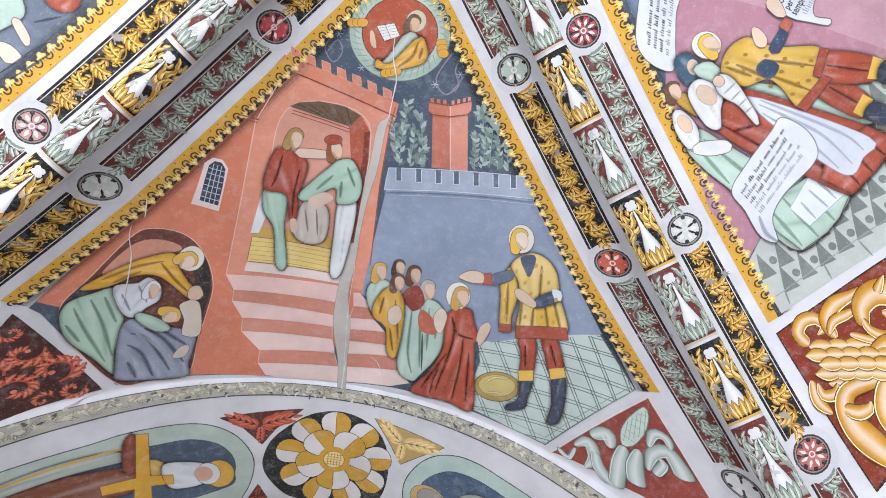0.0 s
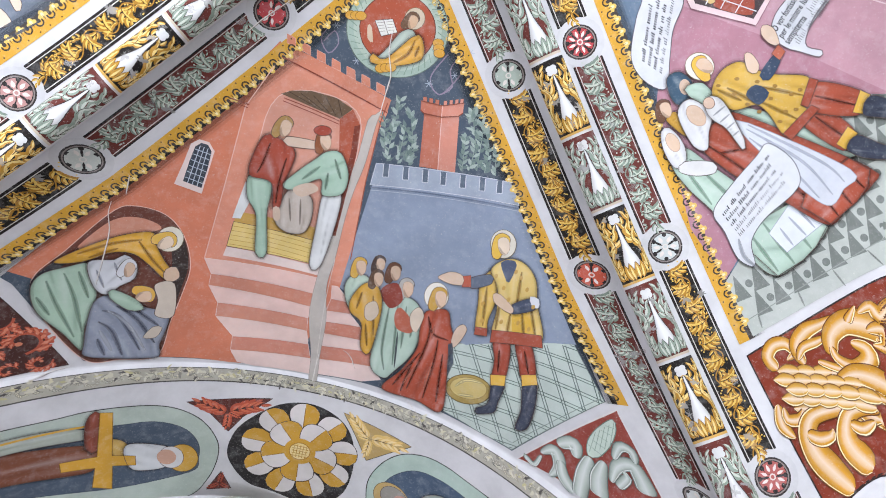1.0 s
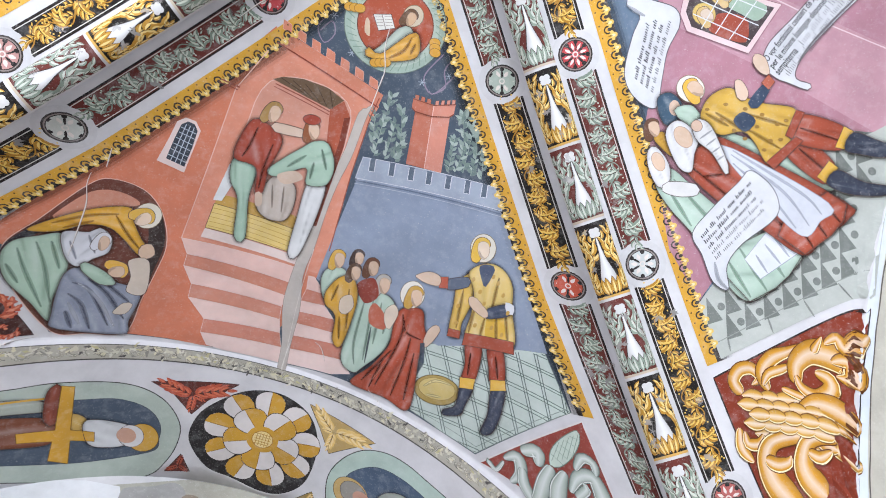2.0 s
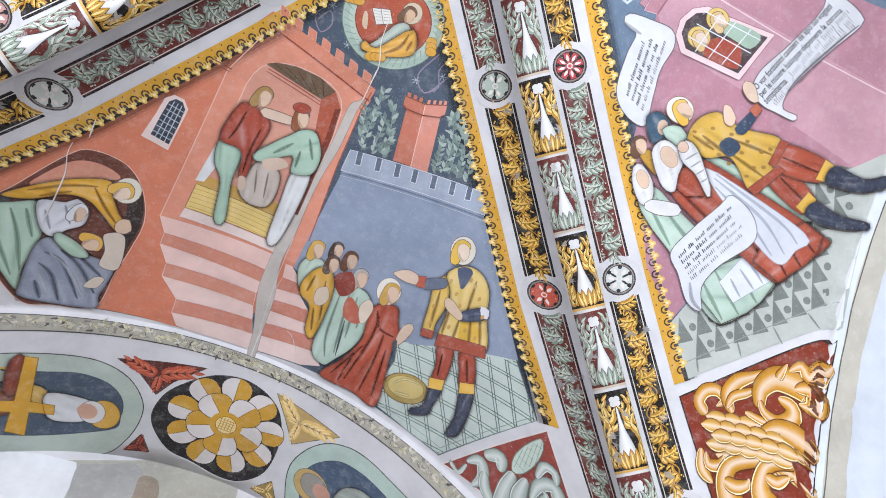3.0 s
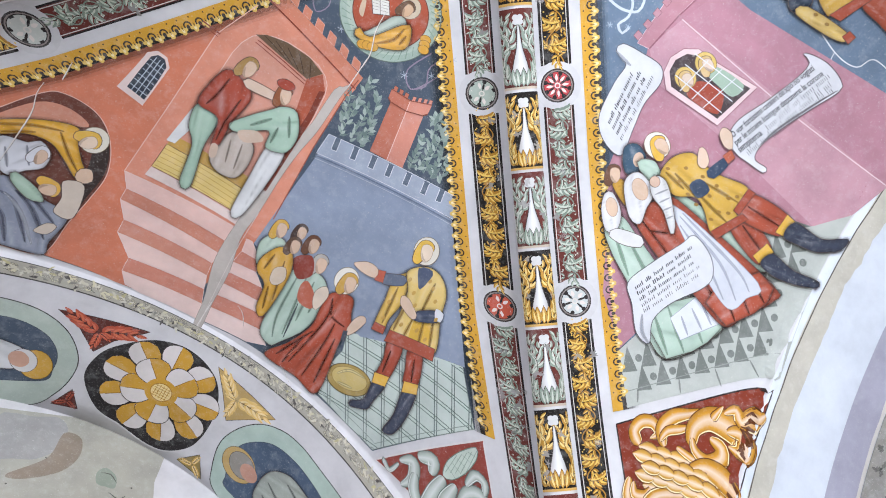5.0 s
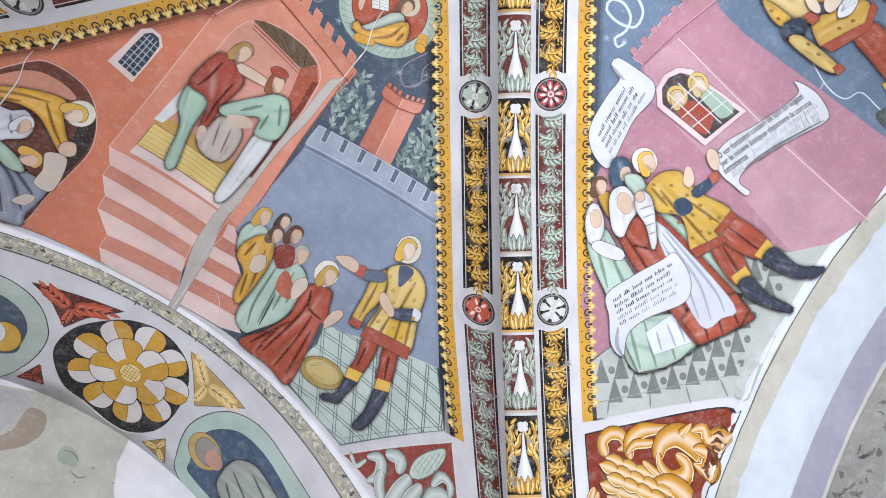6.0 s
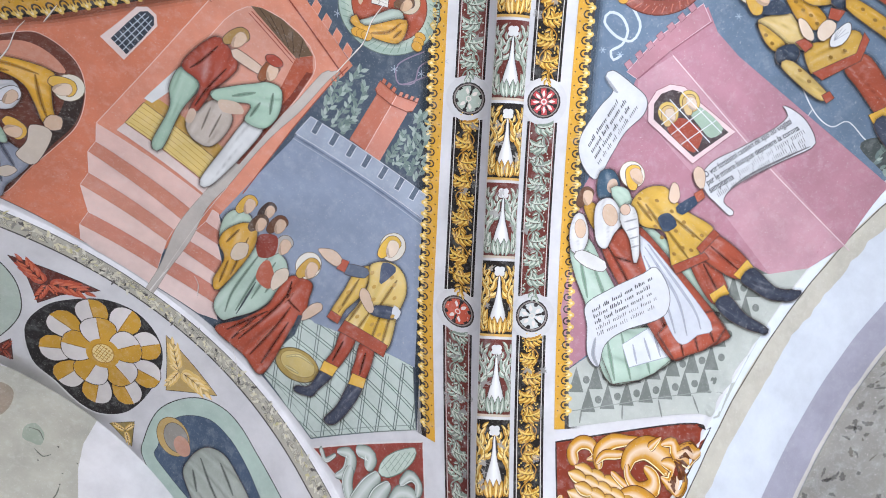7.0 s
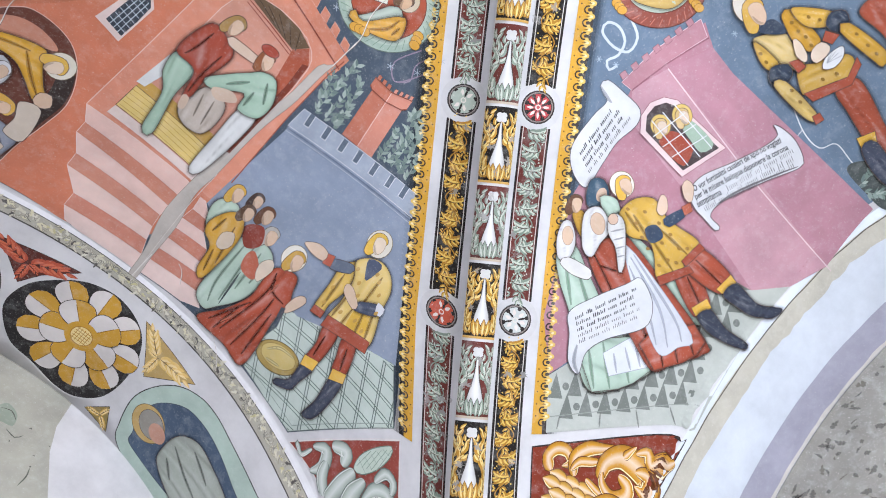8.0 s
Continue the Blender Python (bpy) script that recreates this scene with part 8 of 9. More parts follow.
p.line("#74301f@0.4", [(1.348, 0.545), (1.495, 0.620), (1.716, 0.748)], 0.0234, taper=True)
p.line("#74301f@0.75", [(1.348, 0.545), (1.495, 0.620), (1.716, 0.748)], 0.009, taper=True)
p.line("#74301f@0.4", [(1.979, 0.627), (2.086, 0.727)], 0.0234, taper=True)
p.line("#74301f@0.75", [(1.979, 0.627), (2.086, 0.727)], 0.009, taper=True)
p.line("#74301f@0.4", [(1.679, 0.640), (1.947, 0.807)], 0.0234, taper=True)
p.line("#74301f@0.75", [(1.679, 0.640), (1.947, 0.807)], 0.009, taper=True)
p.line("#74301f@0.4", [(2.057, 0.581), (2.133, 0.652)], 0.0234, taper=True)
p.line("#74301f@0.75", [(2.057, 0.581), (2.133, 0.652)], 0.009, taper=True)
p.line("#74301f@0.4", [(1.407, 0.575), (1.501, 0.550)], 0.0234, taper=True)
p.line("#74301f@0.75", [(1.407, 0.575), (1.501, 0.550)], 0.009, taper=True)
p.fill("#a8523c", [(1.838, 0.703), (2.031, 0.544), (2.134, 0.589), (2.129, 0.663), (2.079, 0.740), (1.960, 0.849), (1.818, 0.785)], rim="#54443f", w=0.006, shade=True)
p.line("#74301f@0.4", [(1.898, 0.707), (1.995, 0.810)], 0.0208, taper=True)
p.line("#74301f@0.75", [(1.898, 0.707), (1.995, 0.810)], 0.008, taper=True)
p.line("#74301f@0.4", [(1.968, 0.666), (2.056, 0.751)], 0.0208, taper=True)
p.line("#74301f@0.75", [(1.968, 0.666), (2.056, 0.751)], 0.008, taper=True)
p.line("#74301f@0.4", [(2.021, 0.603), (2.112, 0.673)], 0.0208, taper=True)
p.line("#74301f@0.75", [(2.021, 0.603), (2.112, 0.673)], 0.008, taper=True)
p.fill("#d3d5dc", [(1.481, 0.448), (1.531, 0.423), (2.044, 0.596), (2.014, 0.688), (1.936, 0.768), (1.714, 0.635)], True, rim="#9a9ca6", w=0.004)
p.line("#b6b8c4@0.4", [(1.524, 0.451), (1.809, 0.579), (1.964, 0.717)], 0.0156, taper=True)
p.line("#b6b8c4@0.75", [(1.524, 0.451), (1.809, 0.579), (1.964, 0.717)], 0.006, taper=True)
p.line("#b6b8c4@0.4", [(1.529, 0.431), (1.902, 0.573), (2.017, 0.654)], 0.0156, taper=True)
p.line("#b6b8c4@0.75", [(1.529, 0.431), (1.902, 0.573), (2.017, 0.654)], 0.006, taper=True)
p.line("#b6b8c4@0.4", [(1.542, 0.491), (1.763, 0.623), (1.900, 0.738)], 0.0156, taper=True)
p.line("#b6b8c4@0.75", [(1.542, 0.491), (1.763, 0.623), (1.900, 0.738)], 0.006, taper=True)
p.fill("#e6e4e4", [(1.281, 0.555), (1.198, 0.440), (1.190, 0.378), (1.234, 0.336), (1.301, 0.356), (1.353, 0.407), (1.346, 0.480), (1.346, 0.563)], True, rim="#54443f", w=0.006, shade=True)
p.fill("#d3b59c", [(1.305, 0.383), (1.324, 0.412), (1.325, 0.439), (1.307, 0.455), (1.278, 0.454), (1.248, 0.436), (1.229, 0.407), (1.228, 0.380), (1.245, 0.364), (1.275, 0.365)], True, rim="#a58a76", w=0.003)
p.fill("#e4e2e0", [(1.318, 0.379), (1.317, 0.322), (1.367, 0.314), (1.425, 0.361), (1.521, 0.504), (1.515, 0.548), (1.429, 0.460), (1.356, 0.422)], True, rim="#54443f", w=0.006, shade=True)
p.fill("#d0b09a", [(1.354, 0.332), (1.360, 0.348), (1.354, 0.364), (1.340, 0.373), (1.323, 0.372), (1.308, 0.362), (1.303, 0.345), (1.308, 0.330), (1.322, 0.320), (1.340, 0.321)], True, rim="#54443f", w=0.003)
p.line("#a9a9b0@0.4", [(1.358, 0.404), (1.411, 0.353)], 0.0104, taper=True)
p.line("#a9a9b0@0.75", [(1.358, 0.404), (1.411, 0.353)], 0.004, taper=True)
p.line("#a9a9b0@0.4", [(1.394, 0.432), (1.437, 0.388)], 0.0104, taper=True)
p.line("#a9a9b0@0.75", [(1.394, 0.432), (1.437, 0.388)], 0.004, taper=True)
p.line("#a9a9b0@0.4", [(1.429, 0.460), (1.464, 0.425)], 0.0104, taper=True)
p.line("#a9a9b0@0.75", [(1.429, 0.460), (1.464, 0.425)], 0.004, taper=True)
p.line("#a9a9b0@0.4", [(1.459, 0.492), (1.491, 0.462)], 0.0104, taper=True)
p.line("#a9a9b0@0.75", [(1.459, 0.492), (1.491, 0.462)], 0.004, taper=True)
p.done()
p = Motif("robed_shape", mural, WEB[2], 17, "plain shape in a patterned yellow jacket, red hose and dark boots")
p.fill("#a44f39", [(1.766, 0.386), (1.840, 0.299), (2.052, 0.417), (2.002, 0.514)], True, rim="#54443f", w=0.006, shade=True)
p.fill("#a44f39", [(1.792, 0.336), (1.830, 0.208), (2.082, 0.240), (2.056, 0.346)], True, rim="#54443f", w=0.006, shade=True)
p.line("#74301f@0.4", [(1.852, 0.368), (2.016, 0.456)], 0.0208, taper=True)
p.line("#74301f@0.75", [(1.852, 0.368), (2.016, 0.456)], 0.008, taper=True)
p.line("#74301f@0.4", [(1.839, 0.272), (2.062, 0.301)], 0.0208, taper=True)
p.line("#74301f@0.75", [(1.839, 0.272), (2.062, 0.301)], 0.008, taper=True)
p.fill("#d9ac48", [(1.966, 0.485), (2.014, 0.399), (2.066, 0.426), (2.013, 0.508)], rim="#54443f", w=0.004)
p.fill("#d9ac48", [(2.031, 0.334), (2.056, 0.228), (2.109, 0.244), (2.082, 0.337)], rim="#54443f", w=0.004)
p.fill("#3c4150", [(2.019, 0.504), (2.066, 0.436), (2.202, 0.470), (2.339, 0.469), (2.324, 0.508), (2.229, 0.533), (2.105, 0.537)], True, rim="#54443f", w=0.006, shade=True)
p.fill("#3c4150", [(2.082, 0.337), (2.113, 0.249), (2.284, 0.270), (2.411, 0.216), (2.397, 0.278), (2.293, 0.339), (2.169, 0.346)], True, rim="#54443f", w=0.006, shade=True)
p.fill("#cda54c", [(1.353, 0.326), (1.341, 0.259), (1.378, 0.187), (1.456, 0.143), (1.537, 0.173), (1.633, 0.187), (1.802, 0.191), (1.784, 0.313), (1.829, 0.354), (1.727, 0.471), (1.627, 0.376), (1.560, 0.337), (1.454, 0.370)], True, rim="#54443f", w=0.006, shade=True)
p.line("#94702c@0.4", [(1.409, 0.269), (1.574, 0.335)], 0.0208, taper=True)
p.line("#94702c@0.75", [(1.409, 0.269), (1.574, 0.335)], 0.008, taper=True)
p.line("#94702c@0.4", [(1.556, 0.312), (1.766, 0.386)], 0.0208, taper=True)
p.line("#94702c@0.75", [(1.556, 0.312), (1.766, 0.386)], 0.008, taper=True)
p.line("#94702c@0.4", [(1.548, 0.249), (1.781, 0.274)], 0.0208, taper=True)
p.line("#94702c@0.75", [(1.548, 0.249), (1.781, 0.274)], 0.008, taper=True)
p.line("#94702c@0.4", [(1.363, 0.282), (1.487, 0.322)], 0.0208, taper=True)
p.line("#94702c@0.75", [(1.363, 0.282), (1.487, 0.322)], 0.008, taper=True)
p.fill("#98743a", [(1.379, 0.261), (1.373, 0.269), (1.361, 0.270), (1.355, 0.264), (1.360, 0.256), (1.372, 0.255)], True)
p.fill("#98743a", [(1.461, 0.294), (1.455, 0.302), (1.442, 0.303), (1.436, 0.297), (1.441, 0.289), (1.454, 0.287)], True)
p.fill("#98743a", [(1.465, 0.223), (1.459, 0.231), (1.447, 0.232), (1.440, 0.226), (1.445, 0.218), (1.458, 0.216)], True)
p.fill("#98743a", [(1.543, 0.276), (1.537, 0.284), (1.524, 0.285), (1.518, 0.278), (1.523, 0.270), (1.536, 0.269)], True)
p.fill("#98743a", [(1.564, 0.228), (1.559, 0.236), (1.546, 0.237), (1.539, 0.230), (1.545, 0.222), (1.558, 0.221)], True)
p.fill("#98743a", [(1.530, 0.336), (1.524, 0.344), (1.511, 0.345), (1.505, 0.338), (1.510, 0.330), (1.523, 0.329)], True)
p.fill("#98743a", [(1.639, 0.301), (1.633, 0.309), (1.620, 0.310), (1.614, 0.303), (1.619, 0.295), (1.632, 0.294)], True)
p.fill("#98743a", [(1.652, 0.241), (1.646, 0.249), (1.634, 0.250), (1.627, 0.243), (1.633, 0.235), (1.645, 0.234)], True)
p.fill("#98743a", [(1.718, 0.354), (1.712, 0.362), (1.699, 0.363), (1.692, 0.356), (1.698, 0.348), (1.711, 0.347)], True)
p.fill("#98743a", [(1.736, 0.274), (1.730, 0.282), (1.717, 0.283), (1.711, 0.276), (1.716, 0.268), (1.729, 0.267)], True)
p.fill("#98743a", [(1.695, 0.403), (1.689, 0.410), (1.676, 0.411), (1.669, 0.405), (1.675, 0.397), (1.688, 0.396)], True)
p.fill("#98743a", [(1.767, 0.341), (1.761, 0.349), (1.748, 0.350), (1.741, 0.343), (1.747, 0.335), (1.760, 0.334)], True)
p.fill("#98743a", [(1.590, 0.366), (1.584, 0.374), (1.572, 0.375), (1.565, 0.368), (1.571, 0.360), (1.583, 0.359)], True)
p.fill("#98743a", [(1.776, 0.249), (1.770, 0.257), (1.757, 0.258), (1.751, 0.251), (1.756, 0.243), (1.769, 0.242)], True)
p.fill("#9b4a36", [(1.703, 0.459), (1.825, 0.315), (1.868, 0.330), (1.746, 0.486)], rim="#54443f", w=0.004)
p.fill("#9b4a36", [(1.773, 0.320), (1.802, 0.191), (1.847, 0.198), (1.812, 0.330)], rim="#54443f", w=0.004)
p.fill("#39465a", [(1.504, 0.294), (1.544, 0.244), (1.614, 0.275), (1.574, 0.335)], True)
p.fill("#39465a", [(1.558, 0.201), (1.612, 0.104), (1.652, 0.120), (1.609, 0.217)], True)
p.fill("#b0604a", [(1.602, 0.097), (1.629, 0.051), (1.669, 0.081), (1.646, 0.123)], rim="#54443f", w=0.003)
p.fill("#d4b9a2", [(1.592, 0.054), (1.540, 0.012), (1.541, -0.030), (1.594, -0.023), (1.634, 0.048)], True, rim="#54443f", w=0.003)
p.fill("#d4b9a2", [(1.499, 0.184), (1.472, 0.109), (1.506, 0.103), (1.550, 0.151), (1.542, 0.191)], True, rim="#54443f", w=0.003)
p.fill("#e6e0d4", [(1.304, 0.131), (1.332, 0.163), (1.334, 0.202), (1.310, 0.234), (1.269, 0.245), (1.227, 0.232), (1.199, 0.200), (1.197, 0.161), (1.221, 0.130), (1.261, 0.118)], True, rim="#7a6a50", w=0.004)
p.fill("#d9ac48", [(1.242, 0.210), (1.223, 0.178), (1.235, 0.144), (1.269, 0.129), (1.294, 0.141), (1.296, 0.172), (1.318, 0.209), (1.325, 0.237), (1.297, 0.252), (1.266, 0.235)], True, rim="#54443f", w=0.004)
p.fill("#d3b59c", [(1.246, 0.178), (1.255, 0.151), (1.282, 0.141), (1.309, 0.154), (1.327, 0.174), (1.330, 0.199), (1.308, 0.209), (1.274, 0.200)], True, rim="#a58a76", w=0.003)
p.line("#7a4a34@0.3", [(1.278, 0.195), (1.307, 0.202), (1.328, 0.195)], 0.012, taper=True)
p.done()
p = Motif("scroll", mural, WEB[2], 26, "pale curling scroll with dark rows of script")
p.fill("#dadadd", [(1.398, 0.848), (1.471, 0.720), (1.585, 0.571), (1.632, 0.509), (1.749, 0.565), (1.802, 0.652), (1.777, 0.726), (1.646, 0.854), (1.586, 0.963), (1.605, 1.068), (1.526, 1.047), (1.457, 0.934)], True, rim="#5e5a5e", w=0.005)
script(p, (1.441, 0.864), (1.648, 0.558), (-0.0111, -0.0115), 0.005)
script(p, (1.462, 0.885), (1.674, 0.581), (-0.0111, -0.0115), 0.005)
script(p, (1.482, 0.906), (1.700, 0.604), (-0.0110, -0.0115), 0.005)
script(p, (1.502, 0.927), (1.725, 0.627), (-0.0110, -0.0114), 0.0032)
script(p, (1.522, 0.948), (1.751, 0.650), (-0.0109, -0.0114), 0.0032)
p.line("#a9abb2@0.4", [(1.605, 1.068), (1.552, 1.032), (1.523, 0.957)], 0.0208, taper=True)
p.line("#a9abb2@0.75", [(1.605, 1.068), (1.552, 1.032), (1.523, 0.957)], 0.008, taper=True)
p.done()
p = Motif("robed_shape", mural, WEB[2], 10, "plain shape in a yellow tunic and red hose against the sky")
p.fill("#a3513a", [(1.864, -0.805), (1.910, -0.908), (2.199, -0.818), (2.418, -0.739), (2.356, -0.655), (2.174, -0.709), (1.998, -0.761)], True, rim="#54443f", w=0.006, shade=True)
p.fill("#a3513a", [(1.664, -1.124), (1.700, -1.241), (1.943, -1.194), (2.009, -1.079), (1.825, -1.111)], True, rim="#54443f", w=0.006, shade=True)
p.fill("#d9ac48", [(2.130, -0.695), (2.172, -0.773), (2.226, -0.740), (2.193, -0.671)], rim="#54443f", w=0.004)
p.fill("#474c5c", [(2.188, -0.675), (2.226, -0.740), (2.514, -0.657), (2.449, -0.609), (2.312, -0.622)], True, rim="#54443f", w=0.006, shade=True)
p.fill("#c8a04a", [(1.630, -0.782), (1.682, -0.840), (1.754, -0.947), (1.822, -0.959), (1.877, -0.877), (1.776, -0.715), (1.728, -0.709)], True, rim="#54443f", w=0.006, shade=True)
p.fill("#a3503b", [(1.754, -0.706), (1.860, -0.885), (1.818, -0.976), (1.864, -0.962), (1.904, -0.869), (1.819, -0.703)], rim="#54443f", w=0.004)
p.fill("#d2b678", [(1.363, -0.760), (1.457, -0.859), (1.529, -0.850), (1.648, -0.815), (1.650, -0.769), (1.541, -0.739), (1.435, -0.732)], True, rim="#54443f", w=0.006, shade=True)
p.fill("#c79636", [(1.389, -0.914), (1.408, -0.959), (1.573, -0.949), (1.635, -0.925), (1.625, -0.865), (1.535, -0.855), (1.452, -0.881)], True, rim="#54443f", w=0.006, shade=True)
p.fill("#cfa448", [(1.405, -0.963), (1.566, -1.056), (1.605, -1.001), (1.517, -0.939)], True, rim="#54443f", w=0.006, shade=True)
p.fill("#394353", [(1.566, -1.050), (1.614, -1.092), (1.677, -1.055), (1.658, -1.000), (1.593, -0.996)], True, rim="#54443f", w=0.006, shade=True)
p.fill("#a3503b", [(1.608, -0.978), (1.676, -1.003), (1.683, -0.950), (1.632, -0.936)], rim="#54443f", w=0.004)
p.fill("#c89b3c", [(1.666, -1.012), (1.667, -1.064), (1.903, -1.069), (1.950, -1.010), (1.894, -1.004)], True, rim="#54443f", w=0.006, shade=True)
p.fill("#cfa64e", [(1.376, -0.743), (1.414, -0.757), (1.547, -0.744), (1.539, -0.691), (1.468, -0.695)], True, rim="#54443f", w=0.006, shade=True)
p.fill("#394353", [(1.532, -0.706), (1.586, -0.765), (1.640, -0.742), (1.645, -0.677), (1.579, -0.651)], True, rim="#54443f", w=0.006, shade=True)
p.fill("#cfb06a", [(1.605, -0.649), (1.638, -0.700), (1.883, -0.672), (1.895, -0.630), (1.803, -0.621)], True, rim="#54443f", w=0.006, shade=True)
p.fill("#a3503b", [(1.869, -0.648), (1.886, -0.684), (1.931, -0.671), (1.917, -0.628)], rim="#54443f", w=0.004)
p.fill("#a3503b", [(1.581, -0.774), (1.610, -0.815), (1.664, -0.807), (1.658, -0.762)], rim="#54443f", w=0.004)
p.fill("#8f6c2e", [(1.466, -0.916), (1.461, -0.909), (1.450, -0.908), (1.443, -0.913), (1.447, -0.920), (1.458, -0.922)], True)
p.fill("#8f6c2e", [(1.520, -0.906), (1.516, -0.899), (1.505, -0.898), (1.498, -0.903), (1.502, -0.910), (1.513, -0.912)], True)
p.fill("#8f6c2e", [(1.568, -0.907), (1.564, -0.900), (1.552, -0.899), (1.545, -0.904), (1.549, -0.911), (1.560, -0.912)], True)
p.fill("#8f6c2e", [(1.619, -0.894), (1.615, -0.887), (1.603, -0.886), (1.596, -0.891), (1.600, -0.898), (1.611, -0.899)], True)
p.fill("#8f6c2e", [(1.510, -0.979), (1.506, -0.972), (1.495, -0.971), (1.487, -0.976), (1.491, -0.983), (1.502, -0.984)], True)
p.fill("#8f6c2e", [(1.561, -0.999), (1.557, -0.992), (1.546, -0.991), (1.539, -0.996), (1.543, -1.003), (1.554, -1.004)], True)
p.fill("#8f6c2e", [(1.745, -1.048), (1.741, -1.042), (1.730, -1.040), (1.723, -1.045), (1.726, -1.052), (1.738, -1.053)], True)
p.fill("#8f6c2e", [(1.827, -1.041), (1.823, -1.035), (1.812, -1.033), (1.804, -1.038), (1.808, -1.045), (1.819, -1.046)], True)
p.fill("#8f6c2e", [(1.888, -1.036), (1.885, -1.029), (1.874, -1.028), (1.866, -1.033), (1.869, -1.040), (1.881, -1.041)], True)
p.fill("#8f6c2e", [(1.764, -0.881), (1.760, -0.874), (1.749, -0.872), (1.741, -0.878), (1.745, -0.885), (1.757, -0.886)], True)
p.fill("#8f6c2e", [(1.817, -0.868), (1.813, -0.861), (1.801, -0.859), (1.793, -0.865), (1.797, -0.872), (1.809, -0.873)], True)
p.fill("#8f6c2e", [(1.784, -0.810), (1.780, -0.803), (1.768, -0.802), (1.761, -0.807), (1.765, -0.814), (1.776, -0.816)], True)
p.fill("#8f6c2e", [(1.705, -0.685), (1.700, -0.677), (1.689, -0.676), (1.681, -0.682), (1.685, -0.689), (1.697, -0.691)], True)
p.fill("#8f6c2e", [(1.780, -0.668), (1.775, -0.661), (1.763, -0.660), (1.756, -0.665), (1.760, -0.673), (1.772, -0.674)], True)
p.fill("#8f6c2e", [(1.452, -0.727), (1.448, -0.720), (1.437, -0.719), (1.429, -0.724), (1.434, -0.732), (1.445, -0.733)], True)
p.fill("#8f6c2e", [(1.504, -0.713), (1.500, -0.706), (1.488, -0.705), (1.481, -0.711), (1.485, -0.718), (1.497, -0.719)], True)
p.fill("#e2e2e2", [(1.735, -0.843), (1.703, -0.887), (1.715, -0.962), (1.739, -0.970), (1.768, -0.937), (1.774, -0.881)], True, rim="#54443f", w=0.004)
p.line("#9a9ca2", [(1.729, -0.873), (1.697, -0.923)], 0.003, smooth=False)
p.line("#9a9ca2", [(1.729, -0.873), (1.706, -0.933)], 0.003, smooth=False)
p.line("#9a9ca2", [(1.729, -0.873), (1.718, -0.938)], 0.003, smooth=False)
p.line("#9a9ca2", [(1.729, -0.873), (1.735, -0.940)], 0.003, smooth=False)
p.line("#9a9ca2", [(1.729, -0.873), (1.756, -0.938)], 0.003, smooth=False)
p.fill("#d8c3ae", [(1.517, -0.862), (1.553, -0.874), (1.628, -0.848), (1.644, -0.819), (1.589, -0.814)], True, rim="#54443f", w=0.003)
p.fill("#d8c3ae", [(1.625, -0.879), (1.631, -0.929), (1.681, -0.938), (1.701, -0.899), (1.691, -0.846), (1.653, -0.846)], True, rim="#54443f", w=0.003)
p.fill("#394353", [(1.348, -0.808), (1.366, -0.875), (1.448, -0.878), (1.463, -0.856), (1.385, -0.802)], True)
p.fill("#e6ddd0", [(1.266, -0.907), (1.306, -0.874), (1.317, -0.832), (1.294, -0.799), (1.247, -0.786), (1.193, -0.800), (1.154, -0.834), (1.144, -0.875), (1.167, -0.908), (1.213, -0.920)], True, rim="#7a6a50", w=0.004)
p.fill("#d0a54e", [(1.240, -0.807), (1.207, -0.843), (1.214, -0.885), (1.254, -0.907), (1.290, -0.898), (1.301, -0.862), (1.340, -0.820), (1.357, -0.787), (1.326, -0.765), (1.280, -0.781)], True, rim="#54443f", w=0.004)
p.fill("#d3b59c", [(1.238, -0.846), (1.242, -0.879), (1.274, -0.896), (1.313, -0.884), (1.342, -0.864), (1.354, -0.834), (1.328, -0.819), (1.281, -0.824)], True, rim="#a58a76", w=0.003)
p.line("#7a4a34@0.3", [(1.284, -0.831), (1.324, -0.827), (1.350, -0.839)], 0.012, taper=True)
p.done()

mural = thing("painted_spandrel", "corner field with red acanthus scrolls on dark brown", "mural")
p = Motif("field", mural, WEB[1], 3)
p.fill("#4b2c27", [(-2.118, 1.426), (-1.943, 2.053), (-2.193, 2.027), (-2.392, 2.024), (-2.492, 2.024), (-2.304, 1.642)], rim="#3a2420", w=0.006)
p.done()
p = Motif("acanthus", mural, WEB[1], 4.5)
random.seed(5)
volute(p, -2.138, 1.672, 0.066, 0.00, 1, "#b4553d", "#d58467")
volute(p, -2.080, 1.830, 0.086, 1.57, -1, "#b4553d", "#d58467")
volute(p, -2.215, 1.877, 0.072, 3.49, 1, "#b4553d", "#d58467")
volute(p, -2.278, 1.723, 0.064, 0.70, -1, "#b4553d", "#d58467")
volute(p, -2.349, 1.943, 0.064, 1.75, 1, "#b4553d", "#d58467")
volute(p, -2.043, 1.991, 0.050, 0.00, 1, "#b4553d", "#d58467")
volute(p, -2.147, 1.532, 0.036, 3.49, -1, "#b4553d", "#d58467")
volute(p, -2.158, 1.997, 0.038, 0.00, -1, "#b4553d", "#d58467")
volute(p, -2.423, 1.966, 0.054, 0.00, 1, "#b4553d", "#d58467")
p.done('stuff')

